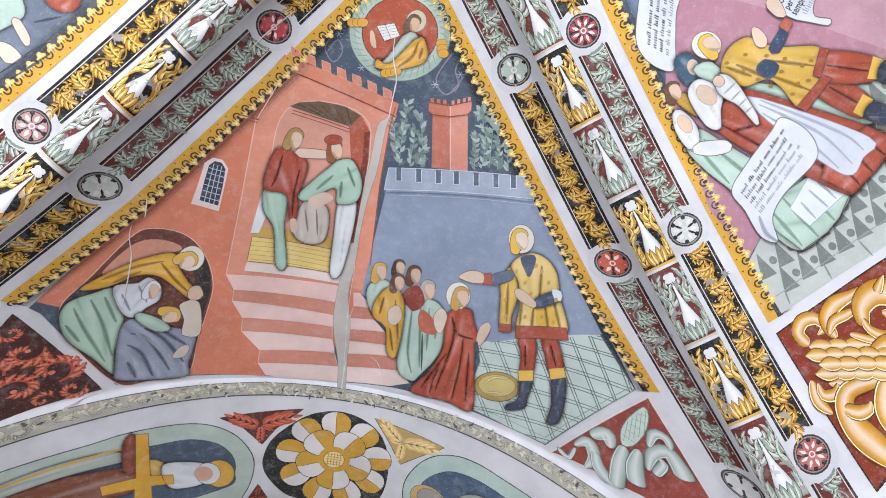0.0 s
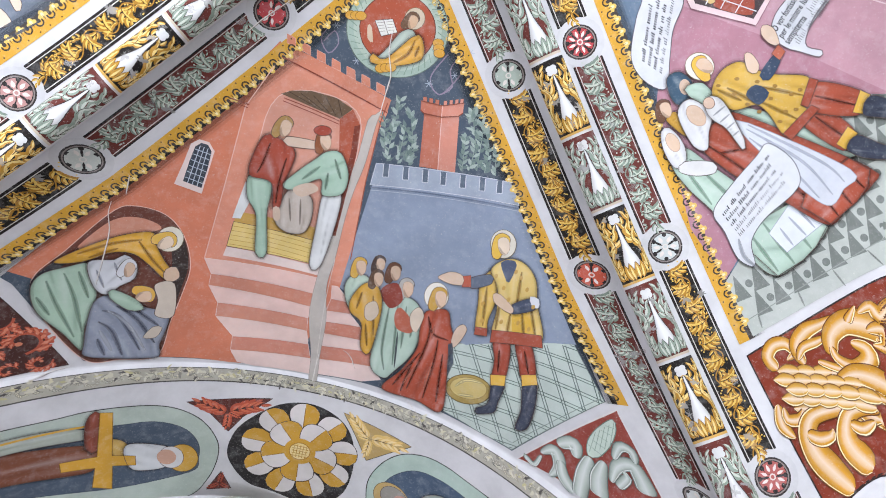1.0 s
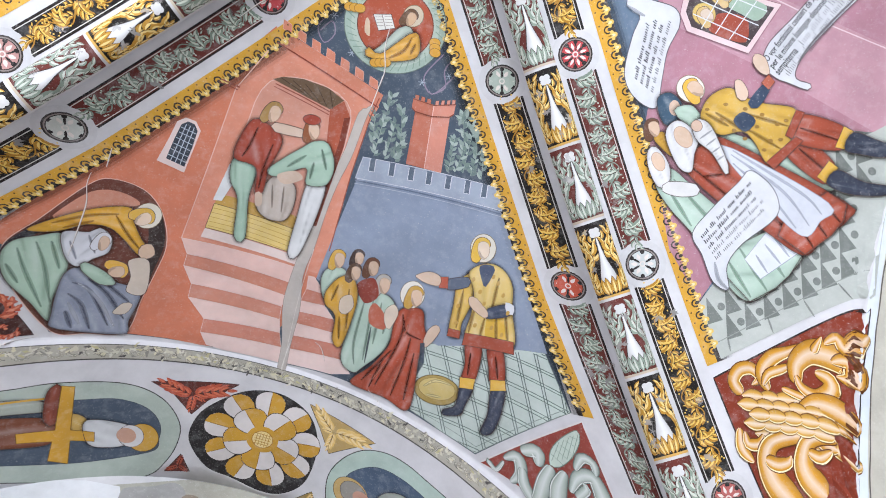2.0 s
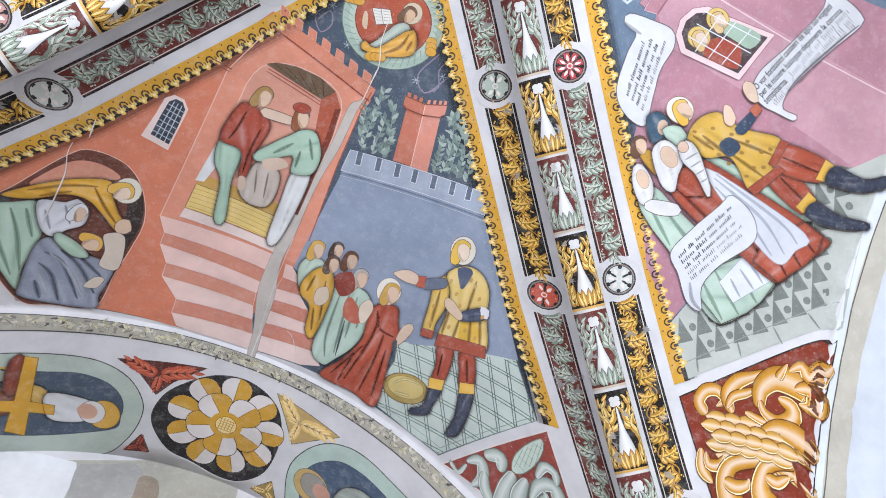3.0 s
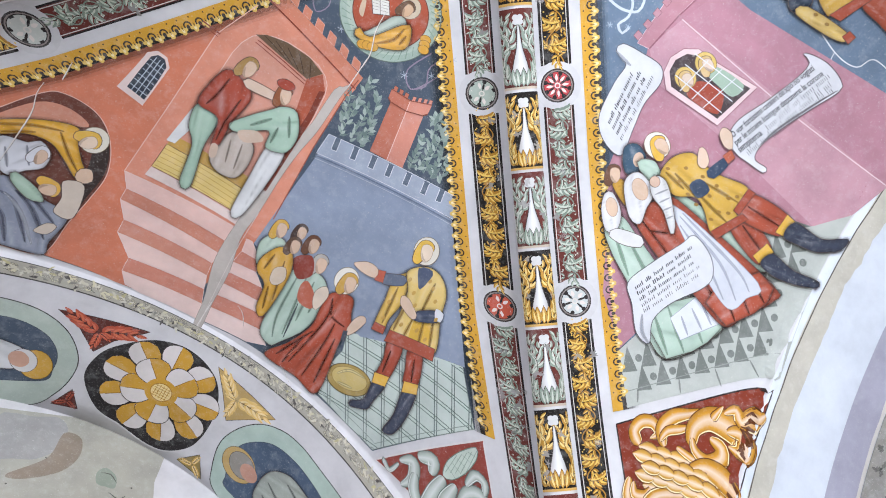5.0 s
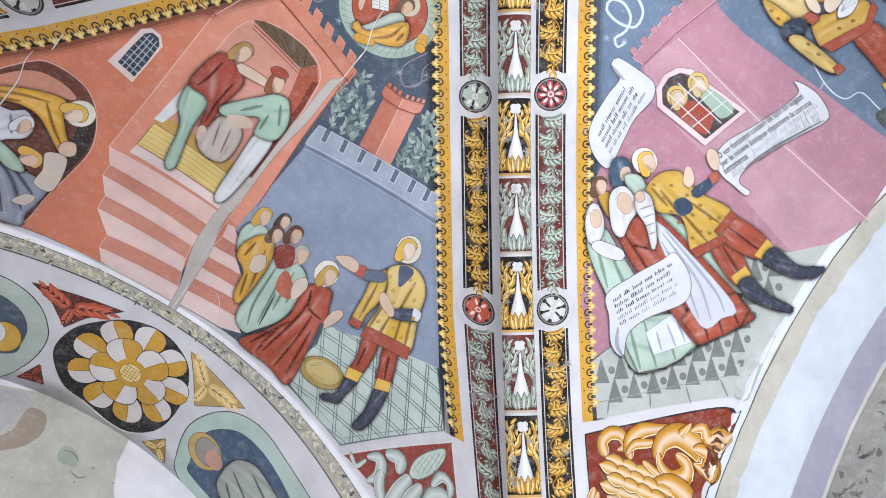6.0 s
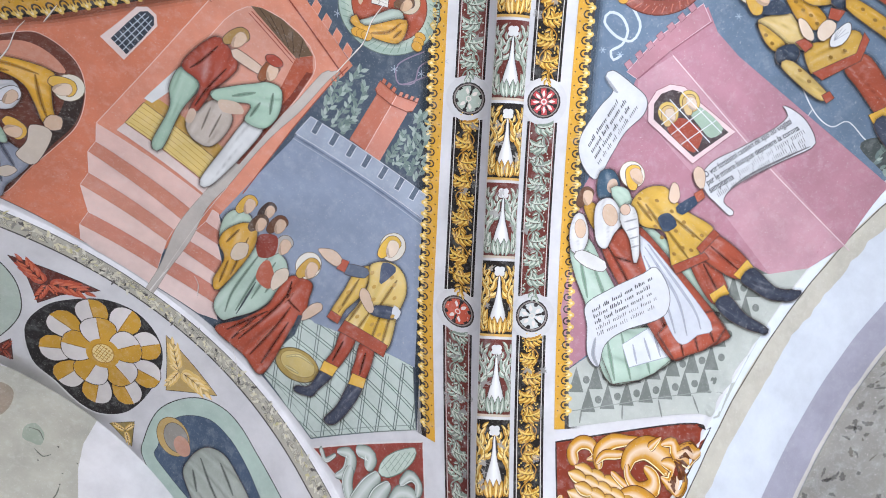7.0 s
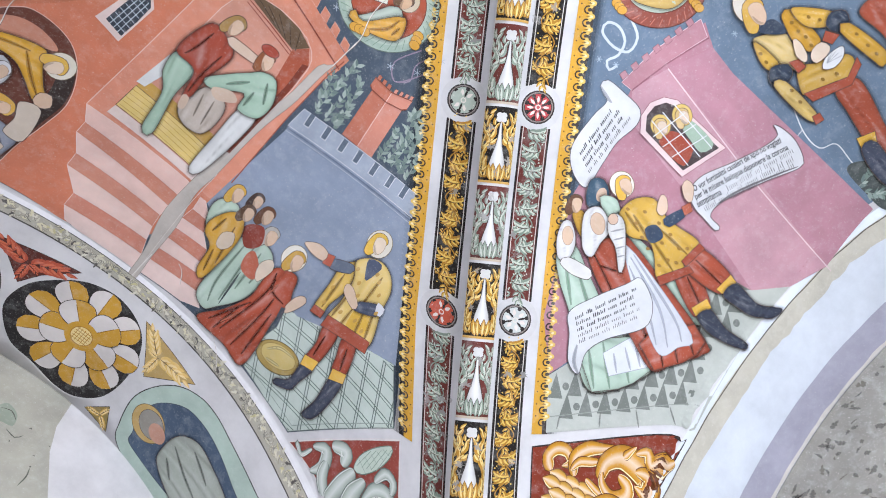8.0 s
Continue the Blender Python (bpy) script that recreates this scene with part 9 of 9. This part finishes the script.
mural = thing("painted_spandrel", "corner field with pale grey-green acanthus on faded red", "mural")
p = Motif("field", mural, WEB[1], 3)
p.fill("#93453a", [(0.649, 2.508), (1.066, 1.914), (1.220, 2.137), (1.310, 2.268), (1.208, 2.473), (0.989, 2.505), (0.814, 2.502)], rim="#e2dcd8", w=0.01)
p.done()
p = Motif("pine_cone", mural, WEB[1], 9)
p.fill("#c3cfc1", [(0.981, 2.252), (0.969, 2.174), (0.999, 2.072), (1.054, 1.976), (1.077, 2.019), (1.065, 2.126), (1.025, 2.227)], True, rim="#6f7f72", w=0.005)
p.line("#8fa092", [(0.975, 2.190), (1.035, 2.205)], 0.003)
p.line("#8fa092", [(0.984, 2.225), (0.996, 2.098)], 0.003)
p.line("#8fa092", [(0.989, 2.150), (1.044, 2.158)], 0.003)
p.line("#8fa092", [(1.005, 2.204), (1.013, 2.069)], 0.003)
p.line("#8fa092", [(1.004, 2.109), (1.053, 2.112)], 0.003)
p.line("#8fa092", [(1.025, 2.183), (1.030, 2.041)], 0.003)
p.line("#8fa092", [(1.018, 2.069), (1.062, 2.066)], 0.003)
p.line("#8fa092", [(1.045, 2.162), (1.047, 2.013)], 0.003)
p.line("#8fa092", [(1.032, 2.030), (1.070, 2.020)], 0.003)
p.line("#8fa092", [(1.064, 2.141), (1.064, 1.986)], 0.003)
p.done()
p = Motif("acanthus_leaf", mural, WEB[1], 12)
p.ribbon("#b3bcb1", [(0.765, 2.391), (0.829, 2.334), (0.861, 2.416), (0.824, 2.505)], [0.021, 0.062, 0.057, 0.018], "#66716a", "#e6e8e2").done()
p = Motif("acanthus_leaf", mural, WEB[1], 12.6)
p.ribbon("#b3bcb1", [(0.698, 2.486), (0.688, 2.462), (0.739, 2.488), (0.768, 2.409)], [0.013, 0.021, 0.021, 0.013], "#66716a", "#e6e8e2").done()
p = Motif("acanthus_leaf", mural, WEB[1], 13.2)
p.ribbon("#b3bcb1", [(0.840, 2.285), (0.911, 2.232), (0.933, 2.305)], [0.047, 0.073, 0.036], "#66716a", "#e6e8e2").done()
p = Motif("acanthus_leaf", mural, WEB[1], 13.8)
p.ribbon("#b3bcb1", [(0.864, 2.376), (0.888, 2.460), (0.947, 2.518)], [0.036, 0.062, 0.057], "#66716a", "#e6e8e2").done()
p = Motif("acanthus_leaf", mural, WEB[1], 14.4)
p.ribbon("#b3bcb1", [(0.991, 2.256), (0.975, 2.366), (0.969, 2.519)], [0.042, 0.068, 0.068], "#66716a", "#e6e8e2").done()
p = Motif("acanthus_leaf", mural, WEB[1], 15)
p.ribbon("#b3bcb1", [(1.050, 2.232), (1.040, 2.342), (1.054, 2.442)], [0.031, 0.073, 0.078], "#66716a", "#e6e8e2").done()
p = Motif("acanthus_leaf", mural, WEB[1], 15.6)
p.ribbon("#b3bcb1", [(1.092, 2.315), (1.106, 2.211), (1.158, 2.157), (1.200, 2.197), (1.232, 2.252)], [0.021, 0.052, 0.062, 0.073, 0.083], "#66716a", "#e6e8e2").done()
p = Motif("acanthus_leaf", mural, WEB[1], 16.2)
p.ribbon("#b3bcb1", [(1.087, 2.182), (1.102, 2.098), (1.148, 2.086), (1.171, 2.135)], [0.021, 0.042, 0.039, 0.023], "#66716a", "#e6e8e2").done()
p = Motif("acanthus_leaf", mural, WEB[1], 16.8)
p.ribbon("#b3bcb1", [(1.121, 2.318), (1.148, 2.237), (1.127, 2.220)], [0.036, 0.036, 0.013], "#66716a", "#e6e8e2").done()

mural = thing("painted_spandrel", "corner field with golden acanthus scrolls on dark red", "mural")
p = Motif("field", mural, WEB[2], 3)
p.fill("#7f3320", [(1.570, 1.452), (2.246, 1.010), (2.216, 1.166), (2.182, 1.295), (2.136, 1.526), (2.093, 1.732), (1.856, 1.955)], rim="#2c2220", w=0.009)
p.done()
p = Motif("pine_cone", mural, WEB[2], 4.5, "golden scaly cone")
for row in (-1, 3, 0, 2, 1):
    for i in range(4, -1, -1):
        x, y = 1.682 + 0.0710 * (i + 0.5 * (row % 2)) + 0.0150 * row, 1.530 + -0.0080 * (i + 0.5 * (row % 2)) + 0.0330 * row
        p.ribbon("#cf9d45", [(x, y), (x + 0.0426, y + -0.0048), (x + 0.0958, y + -0.0108)], [0.008, 0.05, 0.034], "#6f451c", "#f0deb0")
p.done()
p = Motif("acanthus_leaf", mural, WEB[2], 8)
p.ribbon("#c88f2c", [(1.703, 1.487), (1.663, 1.447), (1.687, 1.397), (1.743, 1.381), (1.781, 1.413), (1.748, 1.445)], [0.055, 0.055, 0.055, 0.050, 0.035, 0.015], "#5f3212", "#f0dfb4").done()
p = Motif("acanthus_leaf", mural, WEB[2], 8.6)
p.ribbon("#c88f2c", [(1.824, 1.451), (1.792, 1.388), (1.834, 1.322), (1.912, 1.278), (1.968, 1.241)], [0.040, 0.060, 0.065, 0.040, 0.013], "#5f3212", "#f0dfb4").done()
p = Motif("acanthus_leaf", mural, WEB[2], 9.2)
p.ribbon("#c88f2c", [(1.797, 1.437), (1.821, 1.389), (1.883, 1.356), (1.931, 1.330)], [0.020, 0.037, 0.037, 0.013], "#5f3212", "#f0dfb4").done()
p = Motif("acanthus_leaf", mural, WEB[2], 9.8)
p.ribbon("#c88f2c", [(1.885, 1.431), (1.967, 1.445), (2.059, 1.450)], [0.022, 0.030, 0.020], "#5f3212", "#f0dfb4").done()
p = Motif("acanthus_leaf", mural, WEB[2], 10.4)
p.ribbon("#c88f2c", [(1.951, 1.399), (1.948, 1.326), (2.005, 1.266), (2.097, 1.255), (2.169, 1.279), (2.169, 1.333)], [0.050, 0.080, 0.100, 0.115, 0.095, 0.045], "#5f3212", "#f0dfb4").done()
p = Motif("acanthus_leaf", mural, WEB[2], 11)
p.ribbon("#c88f2c", [(1.947, 1.367), (1.970, 1.407), (2.034, 1.427), (2.092, 1.393), (2.090, 1.350), (2.031, 1.337)], [0.025, 0.035, 0.050, 0.065, 0.060, 0.030], "#5f3212", "#f0dfb4").done()
p = Motif("acanthus_leaf", mural, WEB[2], 11.6)
p.ribbon("#c88f2c", [(2.102, 1.278), (2.157, 1.255), (2.175, 1.276), (2.162, 1.321), (2.119, 1.328)], [0.030, 0.055, 0.060, 0.045, 0.018], "#5f3212", "#f0dfb4").done()
p = Motif("acanthus_leaf", mural, WEB[2], 12.2)
p.ribbon("#c88f2c", [(2.071, 1.213), (2.124, 1.177), (2.156, 1.210), (2.192, 1.159), (2.228, 1.120)], [0.020, 0.045, 0.055, 0.050, 0.045], "#5f3212", "#f0dfb4").done()
p = Motif("acanthus_leaf", mural, WEB[2], 12.8)
p.ribbon("#c88f2c", [(2.021, 1.260), (2.059, 1.188)], [0.045, 0.010], "#5f3212", "#f0dfb4").done()
p = Motif("acanthus_leaf", mural, WEB[2], 13.4)
p.ribbon("#c88f2c", [(1.959, 1.498), (2.031, 1.456), (2.115, 1.452), (2.157, 1.460)], [0.035, 0.070, 0.090, 0.070], "#5f3212", "#f0dfb4").done()
p = Motif("acanthus_leaf", mural, WEB[2], 14)
p.ribbon("#c88f2c", [(1.939, 1.510), (2.050, 1.515), (2.133, 1.509)], [0.020, 0.037, 0.030], "#5f3212", "#f0dfb4").done()
p = Motif("acanthus_leaf", mural, WEB[2], 14.6)
p.ribbon("#c88f2c", [(1.957, 1.552), (2.015, 1.554), (2.061, 1.584), (2.095, 1.587)], [0.030, 0.060, 0.070, 0.055], "#5f3212", "#f0dfb4").done()
p = Motif("acanthus_leaf", mural, WEB[2], 15.2)
p.ribbon("#c88f2c", [(1.694, 1.621), (1.707, 1.693), (1.756, 1.729)], [0.030, 0.055, 0.020], "#5f3212", "#f0dfb4").done()
p = Motif("acanthus_leaf", mural, WEB[2], 15.8)
p.ribbon("#c88f2c", [(1.718, 1.629), (1.732, 1.669), (1.782, 1.660), (1.799, 1.622)], [0.020, 0.040, 0.040, 0.013], "#5f3212", "#f0dfb4").done()
p = Motif("acanthus_leaf", mural, WEB[2], 16.4)
p.ribbon("#c88f2c", [(2.032, 1.572), (1.930, 1.601), (1.837, 1.645), (1.811, 1.707), (1.841, 1.773), (1.893, 1.814), (1.958, 1.851)], [0.020, 0.050, 0.060, 0.085, 0.115, 0.115, 0.075], "#5f3212", "#f0dfb4").done()
p = Motif("acanthus_leaf", mural, WEB[2], 17)
p.ribbon("#c88f2c", [(1.807, 1.709), (1.858, 1.716), (1.906, 1.695), (1.915, 1.670)], [0.045, 0.050, 0.035, 0.010], "#5f3212", "#f0dfb4").done()
p = Motif("acanthus_leaf", mural, WEB[2], 17.6)
p.ribbon("#c88f2c", [(2.096, 1.561), (1.999, 1.597), (1.967, 1.669), (1.984, 1.723), (2.040, 1.758)], [0.020, 0.050, 0.075, 0.110, 0.100], "#5f3212", "#f0dfb4").done()
p = Motif("acanthus_leaf", mural, WEB[2], 18.2)
p.ribbon("#c88f2c", [(1.989, 1.638), (2.033, 1.642), (2.079, 1.601)], [0.045, 0.040, 0.013], "#5f3212", "#f0dfb4").done()

mural = thing("painted_rosette", "round field with a many-petalled white and yellow flower on black", "mural")
p = Motif("disc", mural, SOFFIT[1], 2)
p.fill("#2f2b2b", [(-0.472, 0.716), (-0.455, 0.514), (-0.352, 0.374), (-0.187, 0.250), (0.017, 0.209), (0.218, 0.277), (0.328, 0.415), (0.372, 0.625), (0.344, 0.845), (0.220, 0.986), (0.069, 1.019), (-0.141, 0.971), (-0.323, 0.917)], True, rim="#d9d6d6", w=0.012)
p.done()
p = Motif("blossom", mural, SOFFIT[1], 4)
rosette(p, -0.009, 0.594, 0.414, 0.397)
p.done()

mural = thing("painted_medallion", "long oval with a yellow cross on dark blue", "mural")
p = Motif("border", mural, SOFFIT[1], 2)
p.fill("#afb9ad", [(-2.035, 0.294), (-1.852, 0.291), (-1.698, 0.314), (-1.404, 0.322), (-1.212, 0.304), (-0.887, 0.318), (-0.680, 0.413), (-0.555, 0.572), (-0.527, 0.721), (-0.568, 0.907), (-0.679, 1.054), (-1.003, 1.096), (-1.522, 0.948), (-1.938, 0.700)], True, rim="#3a3634", w=0.008)
p.done()
p = Motif("field", mural, SOFFIT[1], 3)
p.fill("#4d5866", [(-1.983, 0.367), (-1.701, 0.394), (-1.404, 0.409), (-1.118, 0.434), (-0.916, 0.433), (-0.754, 0.493), (-0.662, 0.602), (-0.642, 0.727), (-0.683, 0.848), (-1.095, 0.923), (-1.601, 0.800), (-1.934, 0.613)], True, rim="#3f4650", w=0.005)
p.done()
p = Motif("robed_shape", mural, SOFFIT[1], 4.5, "plain shape in brown and grey robes")
p.fill("#7d4a34", [(-1.930, 0.528), (-1.702, 0.438), (-1.472, 0.504), (-1.196, 0.576), (-1.203, 0.755), (-1.518, 0.719), (-1.867, 0.645)], True, rim="#54443f", w=0.006, shade=True)
p.fill("#a9aea2", [(-1.858, 0.417), (-1.592, 0.389), (-1.286, 0.415), (-1.223, 0.502), (-1.472, 0.493), (-1.801, 0.477)], True, rim="#54443f", w=0.006, shade=True)
p.line("#d2a03f", [(-1.768, 0.417), (-1.513, 0.412), (-1.249, 0.409)], 0.014)
p.fill("#8b4a3a", [(-1.249, 0.430), (-1.232, 0.334), (-1.186, 0.329), (-1.183, 0.602), (-1.236, 0.581)], True, rim="#54443f", w=0.006, shade=True)
p.fill("#c8a45a", [(-1.124, 0.538), (-1.051, 0.573), (-1.013, 0.689), (-1.106, 0.660)], True, rim="#54443f", w=0.006, shade=True)
p.fill("#dcdcdc", [(-1.044, 0.592), (-0.879, 0.615), (-0.814, 0.659), (-0.825, 0.793), (-0.980, 0.802), (-1.042, 0.716)], True, rim="#54443f", w=0.006, shade=True)
p.fill("#c99c44", [(-0.644, 0.741), (-0.658, 0.805), (-0.702, 0.840), (-0.759, 0.832), (-0.805, 0.784), (-0.825, 0.716), (-0.811, 0.654), (-0.768, 0.621), (-0.713, 0.629), (-0.666, 0.674)], True, rim="#6b5020", w=0.005)
p.fill("#d9d6d4", [(-0.729, 0.731), (-0.741, 0.781), (-0.776, 0.807), (-0.820, 0.799), (-0.857, 0.760), (-0.873, 0.706), (-0.861, 0.658), (-0.827, 0.633), (-0.783, 0.641), (-0.746, 0.677)], True, rim="#54443f", w=0.004)
p.fill("#c79c86", [(-0.772, 0.724), (-0.781, 0.758), (-0.808, 0.775), (-0.842, 0.769), (-0.870, 0.741), (-0.882, 0.704), (-0.873, 0.672), (-0.847, 0.655), (-0.813, 0.662), (-0.785, 0.688)], True)
p.done()
p = Motif("cross", mural, SOFFIT[1], 6.5, "yellow wooden cross")
p.fill("#cc9a38", [(-1.186, 0.325), (-1.127, 0.335), (-1.111, 0.659), (-0.995, 0.685), (-0.987, 0.759), (-1.104, 0.740), (-1.095, 0.923), (-1.191, 0.884), (-1.187, 0.735), (-1.336, 0.717), (-1.345, 0.645), (-1.182, 0.650)], rim="#7a5a22", w=0.005)
p.done()

mural = thing("painted_medallion", "oval with a haloed grey-robed shape on dark blue", "mural")
p = Motif("border", mural, SOFFIT[1], 2)
p.fill("#afc0b4", [(0.611, 1.029), (0.527, 0.897), (0.484, 0.694), (0.534, 0.522), (0.639, 0.388), (0.781, 0.318), (0.928, 0.307), (1.111, 0.332), (1.373, 0.352), (1.657, 0.354), (1.592, 0.664), (1.310, 0.989), (0.920, 1.102)], True, rim="#3a3634", w=0.008)
p.done()
p = Motif("field", mural, SOFFIT[1], 3)
p.fill("#4c5b6e", [(0.685, 0.957), (0.628, 0.873), (0.588, 0.732), (0.619, 0.586), (0.756, 0.454), (0.927, 0.425), (1.109, 0.447), (1.287, 0.487), (1.532, 0.510), (1.484, 0.739), (1.066, 0.942)], True, rim="#3f4650", w=0.005)
p.done()
p = Motif("robed_shape", mural, SOFFIT[1], 4.5, "plain shape in a grey robe with a tan halo")
p.fill("#a2a79d", [(0.876, 0.883), (0.828, 0.759), (0.852, 0.616), (0.964, 0.533), (1.128, 0.545), (1.290, 0.572), (1.481, 0.627), (1.428, 0.803), (1.134, 0.947)], True, rim="#54443f", w=0.006, shade=True)
p.line("#71776f@0.4", [(0.876, 0.689), (1.029, 0.756), (1.187, 0.791)], 0.0234, taper=True)
p.line("#71776f@0.75", [(0.876, 0.689), (1.029, 0.756), (1.187, 0.791)], 0.009, taper=True)
p.line("#71776f@0.4", [(0.981, 0.591), (1.163, 0.653)], 0.0234, taper=True)
p.line("#71776f@0.75", [(0.981, 0.591), (1.163, 0.653)], 0.009, taper=True)
p.line("#71776f@0.4", [(0.888, 0.792), (0.995, 0.872)], 0.0234, taper=True)
p.line("#71776f@0.75", [(0.888, 0.792), (0.995, 0.872)], 0.009, taper=True)
p.fill("#bb9c64", [(0.697, 0.630), (0.761, 0.674), (0.789, 0.744), (0.769, 0.814), (0.709, 0.857), (0.631, 0.854), (0.565, 0.805), (0.538, 0.732), (0.559, 0.664), (0.620, 0.626)], True, rim="#6b5a38", w=0.005)
p.fill("#8f8a82", [(0.706, 0.648), (0.757, 0.682), (0.779, 0.734), (0.764, 0.786), (0.717, 0.817), (0.657, 0.814), (0.606, 0.777), (0.584, 0.723), (0.599, 0.673), (0.646, 0.645)], True, rim="#54443f", w=0.004)
p.fill("#c0907c", [(0.761, 0.687), (0.796, 0.709), (0.812, 0.743), (0.802, 0.777), (0.771, 0.797), (0.730, 0.796), (0.694, 0.773), (0.679, 0.738), (0.688, 0.704), (0.720, 0.685)], True)
p.done()

mural = thing("painted_spandrel", "small corner field with a red leaf", "mural")
p = Motif("field", mural, SOFFIT[1], 2)
p.fill("#5c2f28", [(-0.759, 0.292), (-0.248, 0.224), (-0.413, 0.390), (-0.489, 0.514), (-0.616, 0.377)], rim="#3a3230", w=0.005)
p.done()
p = Motif("leaf", mural, SOFFIT[1], 3)
p.acanthus(-0.509, 0.365, 0.210, -2.87, 0.28, "#b0523c", "#c96a4c", "#3c2a22", 4, 0.4)
p.acanthus(-0.509, 0.365, 0.236, -0.49, 0.28, "#b0523c", "#c96a4c", "#3c2a22", 4, 0.4)
p.acanthus(-0.509, 0.365, 0.080, 0.26, 0.28, "#b0523c", "#c96a4c", "#3c2a22", 4, 0.4)
p.acanthus(-0.509, 0.365, 0.120, 1.43, 0.28, "#b0523c", "#c96a4c", "#3c2a22", 4, 0.4)
p.done('stuff')

mural = thing("painted_spandrel", "small corner field with a red leaf", "mural")
p = Motif("field", mural, SOFFIT[1], 2)
p.fill("#5c2f28", [(-0.566, 0.997), (-0.492, 0.839), (-0.411, 0.977)], rim="#3a3230", w=0.005)
p.done()
p = Motif("leaf", mural, SOFFIT[1], 3)
p.acanthus(-0.490, 0.939, 0.077, 2.48, 0.28, "#8f3f30", "#a85440", "#3c2a22", 4, 0.4)
p.acanthus(-0.490, 0.939, 0.080, -1.59, 0.28, "#8f3f30", "#a85440", "#3c2a22", 4, 0.4)
p.acanthus(-0.490, 0.939, 0.071, 0.46, 0.28, "#8f3f30", "#a85440", "#3c2a22", 4, 0.4)
p.done('stuff')

mural = thing("painted_spandrel", "small corner field with an ochre leaf", "mural")
p = Motif("field", mural, SOFFIT[1], 2)
p.fill("#b99a62", [(0.220, 0.218), (0.702, 0.291), (0.439, 0.527), (0.334, 0.371)], rim="#3a3230", w=0.005)
p.done()
p = Motif("leaf", mural, SOFFIT[1], 3)
p.acanthus(0.425, 0.357, 0.198, -2.55, 0.28, "#e0bb72", "#ead09a", "#3c2a22", 4, 0.4)
p.acanthus(0.425, 0.357, 0.229, -0.22, 0.28, "#e0bb72", "#ead09a", "#3c2a22", 4, 0.4)
p.acanthus(0.425, 0.357, 0.136, 1.49, 0.28, "#e0bb72", "#ead09a", "#3c2a22", 4, 0.4)
p.acanthus(0.425, 0.357, 0.073, 2.98, 0.28, "#e0bb72", "#ead09a", "#3c2a22", 4, 0.4)
p.done('stuff')

mural = thing("painted_spandrel", "small corner field with an ochre leaf", "mural")
p = Motif("field", mural, SOFFIT[1], 2)
p.fill("#8f7a48", [(0.299, 1.003), (0.415, 0.868), (0.506, 1.028)], rim="#3a3230", w=0.005)
p.done()
p = Motif("leaf", mural, SOFFIT[1], 3)
p.acanthus(0.407, 0.968, 0.090, 2.82, 0.28, "#c8a050", "#ead09a", "#3c2a22", 4, 0.4)
p.acanthus(0.407, 0.968, 0.080, -1.49, 0.28, "#c8a050", "#ead09a", "#3c2a22", 4, 0.4)
p.acanthus(0.407, 0.968, 0.093, 0.55, 0.28, "#c8a050", "#ead09a", "#3c2a22", 4, 0.4)
p.done('stuff')

mural = thing("plaster_patches", "stained grey-green old plaster with painted brown shading on the lunette", "plaster patch")
p = Motif("patch", mural, LUNETTE_1, 4, "grey-green stained plaster")
p.fill("#a8a599", [(-1.310, 4.865), (-0.864, 5.104), (-0.320, 5.389), (-0.090, 5.419), (0.225, 5.385), (0.252, 5.149), (0.322, 4.962), (0.481, 4.691), (0.569, 4.424), (-0.125, 3.916)])
p.done()
p = Motif("patch", mural, LUNETTE_1, 6, "bright white patch of wall plaster")
p.fill("#e4e4e6", [(-1.515, 4.910), (-1.251, 4.997), (-0.980, 5.105), (-0.773, 5.129), (-0.730, 5.043), (-0.686, 4.768), (-0.709, 4.526), (-1.047, 4.300)])
p.done()
# brown shade on the rough plaster, put in as a flat coloured patch
p = Motif("patch", mural, LUNETTE_1, 8, "brown shading painted beside the mortar patch")
p.fill("#8d8071", [(-0.384, 5.186), (-0.280, 5.206), (-0.220, 5.065), (-0.255, 4.900), (-0.390, 4.747), (-0.478, 4.726), (-0.364, 4.959)], True)
p.done()
p = Motif("patch", mural, LUNETTE_1, 7, "grey patch of mortar")
p.fill("#9d9b98", [(-0.749, 5.076), (-0.706, 5.151), (-0.594, 5.201), (-0.474, 5.281), (-0.380, 5.224), (-0.351, 5.062), (-0.410, 4.912), (-0.526, 4.833), (-0.605, 4.739), (-0.597, 4.587), (-0.675, 4.522), (-0.674, 4.776)], True)
p.done()
p = Motif("stain", mural, LUNETTE_1, 8.5, "dark green stain")
p.fill("#8d9688", [(-0.077, 5.018), (-0.045, 5.082), (0.037, 5.048), (0.065, 4.962), (0.011, 4.947), (-0.040, 4.940)], True)
p.done()
p = Motif("scratch", mural, LUNETTE_1, 9.5)
p.line("#5e5f55", [(-0.057, 5.027), (-0.002, 5.049), (0.056, 5.009)], 0.008, taper=True)
p.done()
p = Motif("scratch", mural, LUNETTE_1, 9.5)
p.line("#5e5f55", [(0.310, 4.650), (0.314, 4.725), (0.299, 4.785)], 0.008, taper=True)
p.done()
p = Motif("scratch", mural, LUNETTE_1, 9.5)
p.line("#5e5f55", [(0.050, 4.919), (0.118, 4.903), (0.145, 4.946)], 0.008, taper=True)
p.done()
p = Motif("pock", mural, LUNETTE_1, 9, "small dark pocks in the plaster")
random.seed(21)
for i in range(14):
    p.star("#5b574f", random.uniform(-0.5, 0.3), random.uniform(4.4, 5.2), [random.uniform(0.002, 0.008) for _ in range(7)], 0, 1, 0.0004)
p.done("stuff")
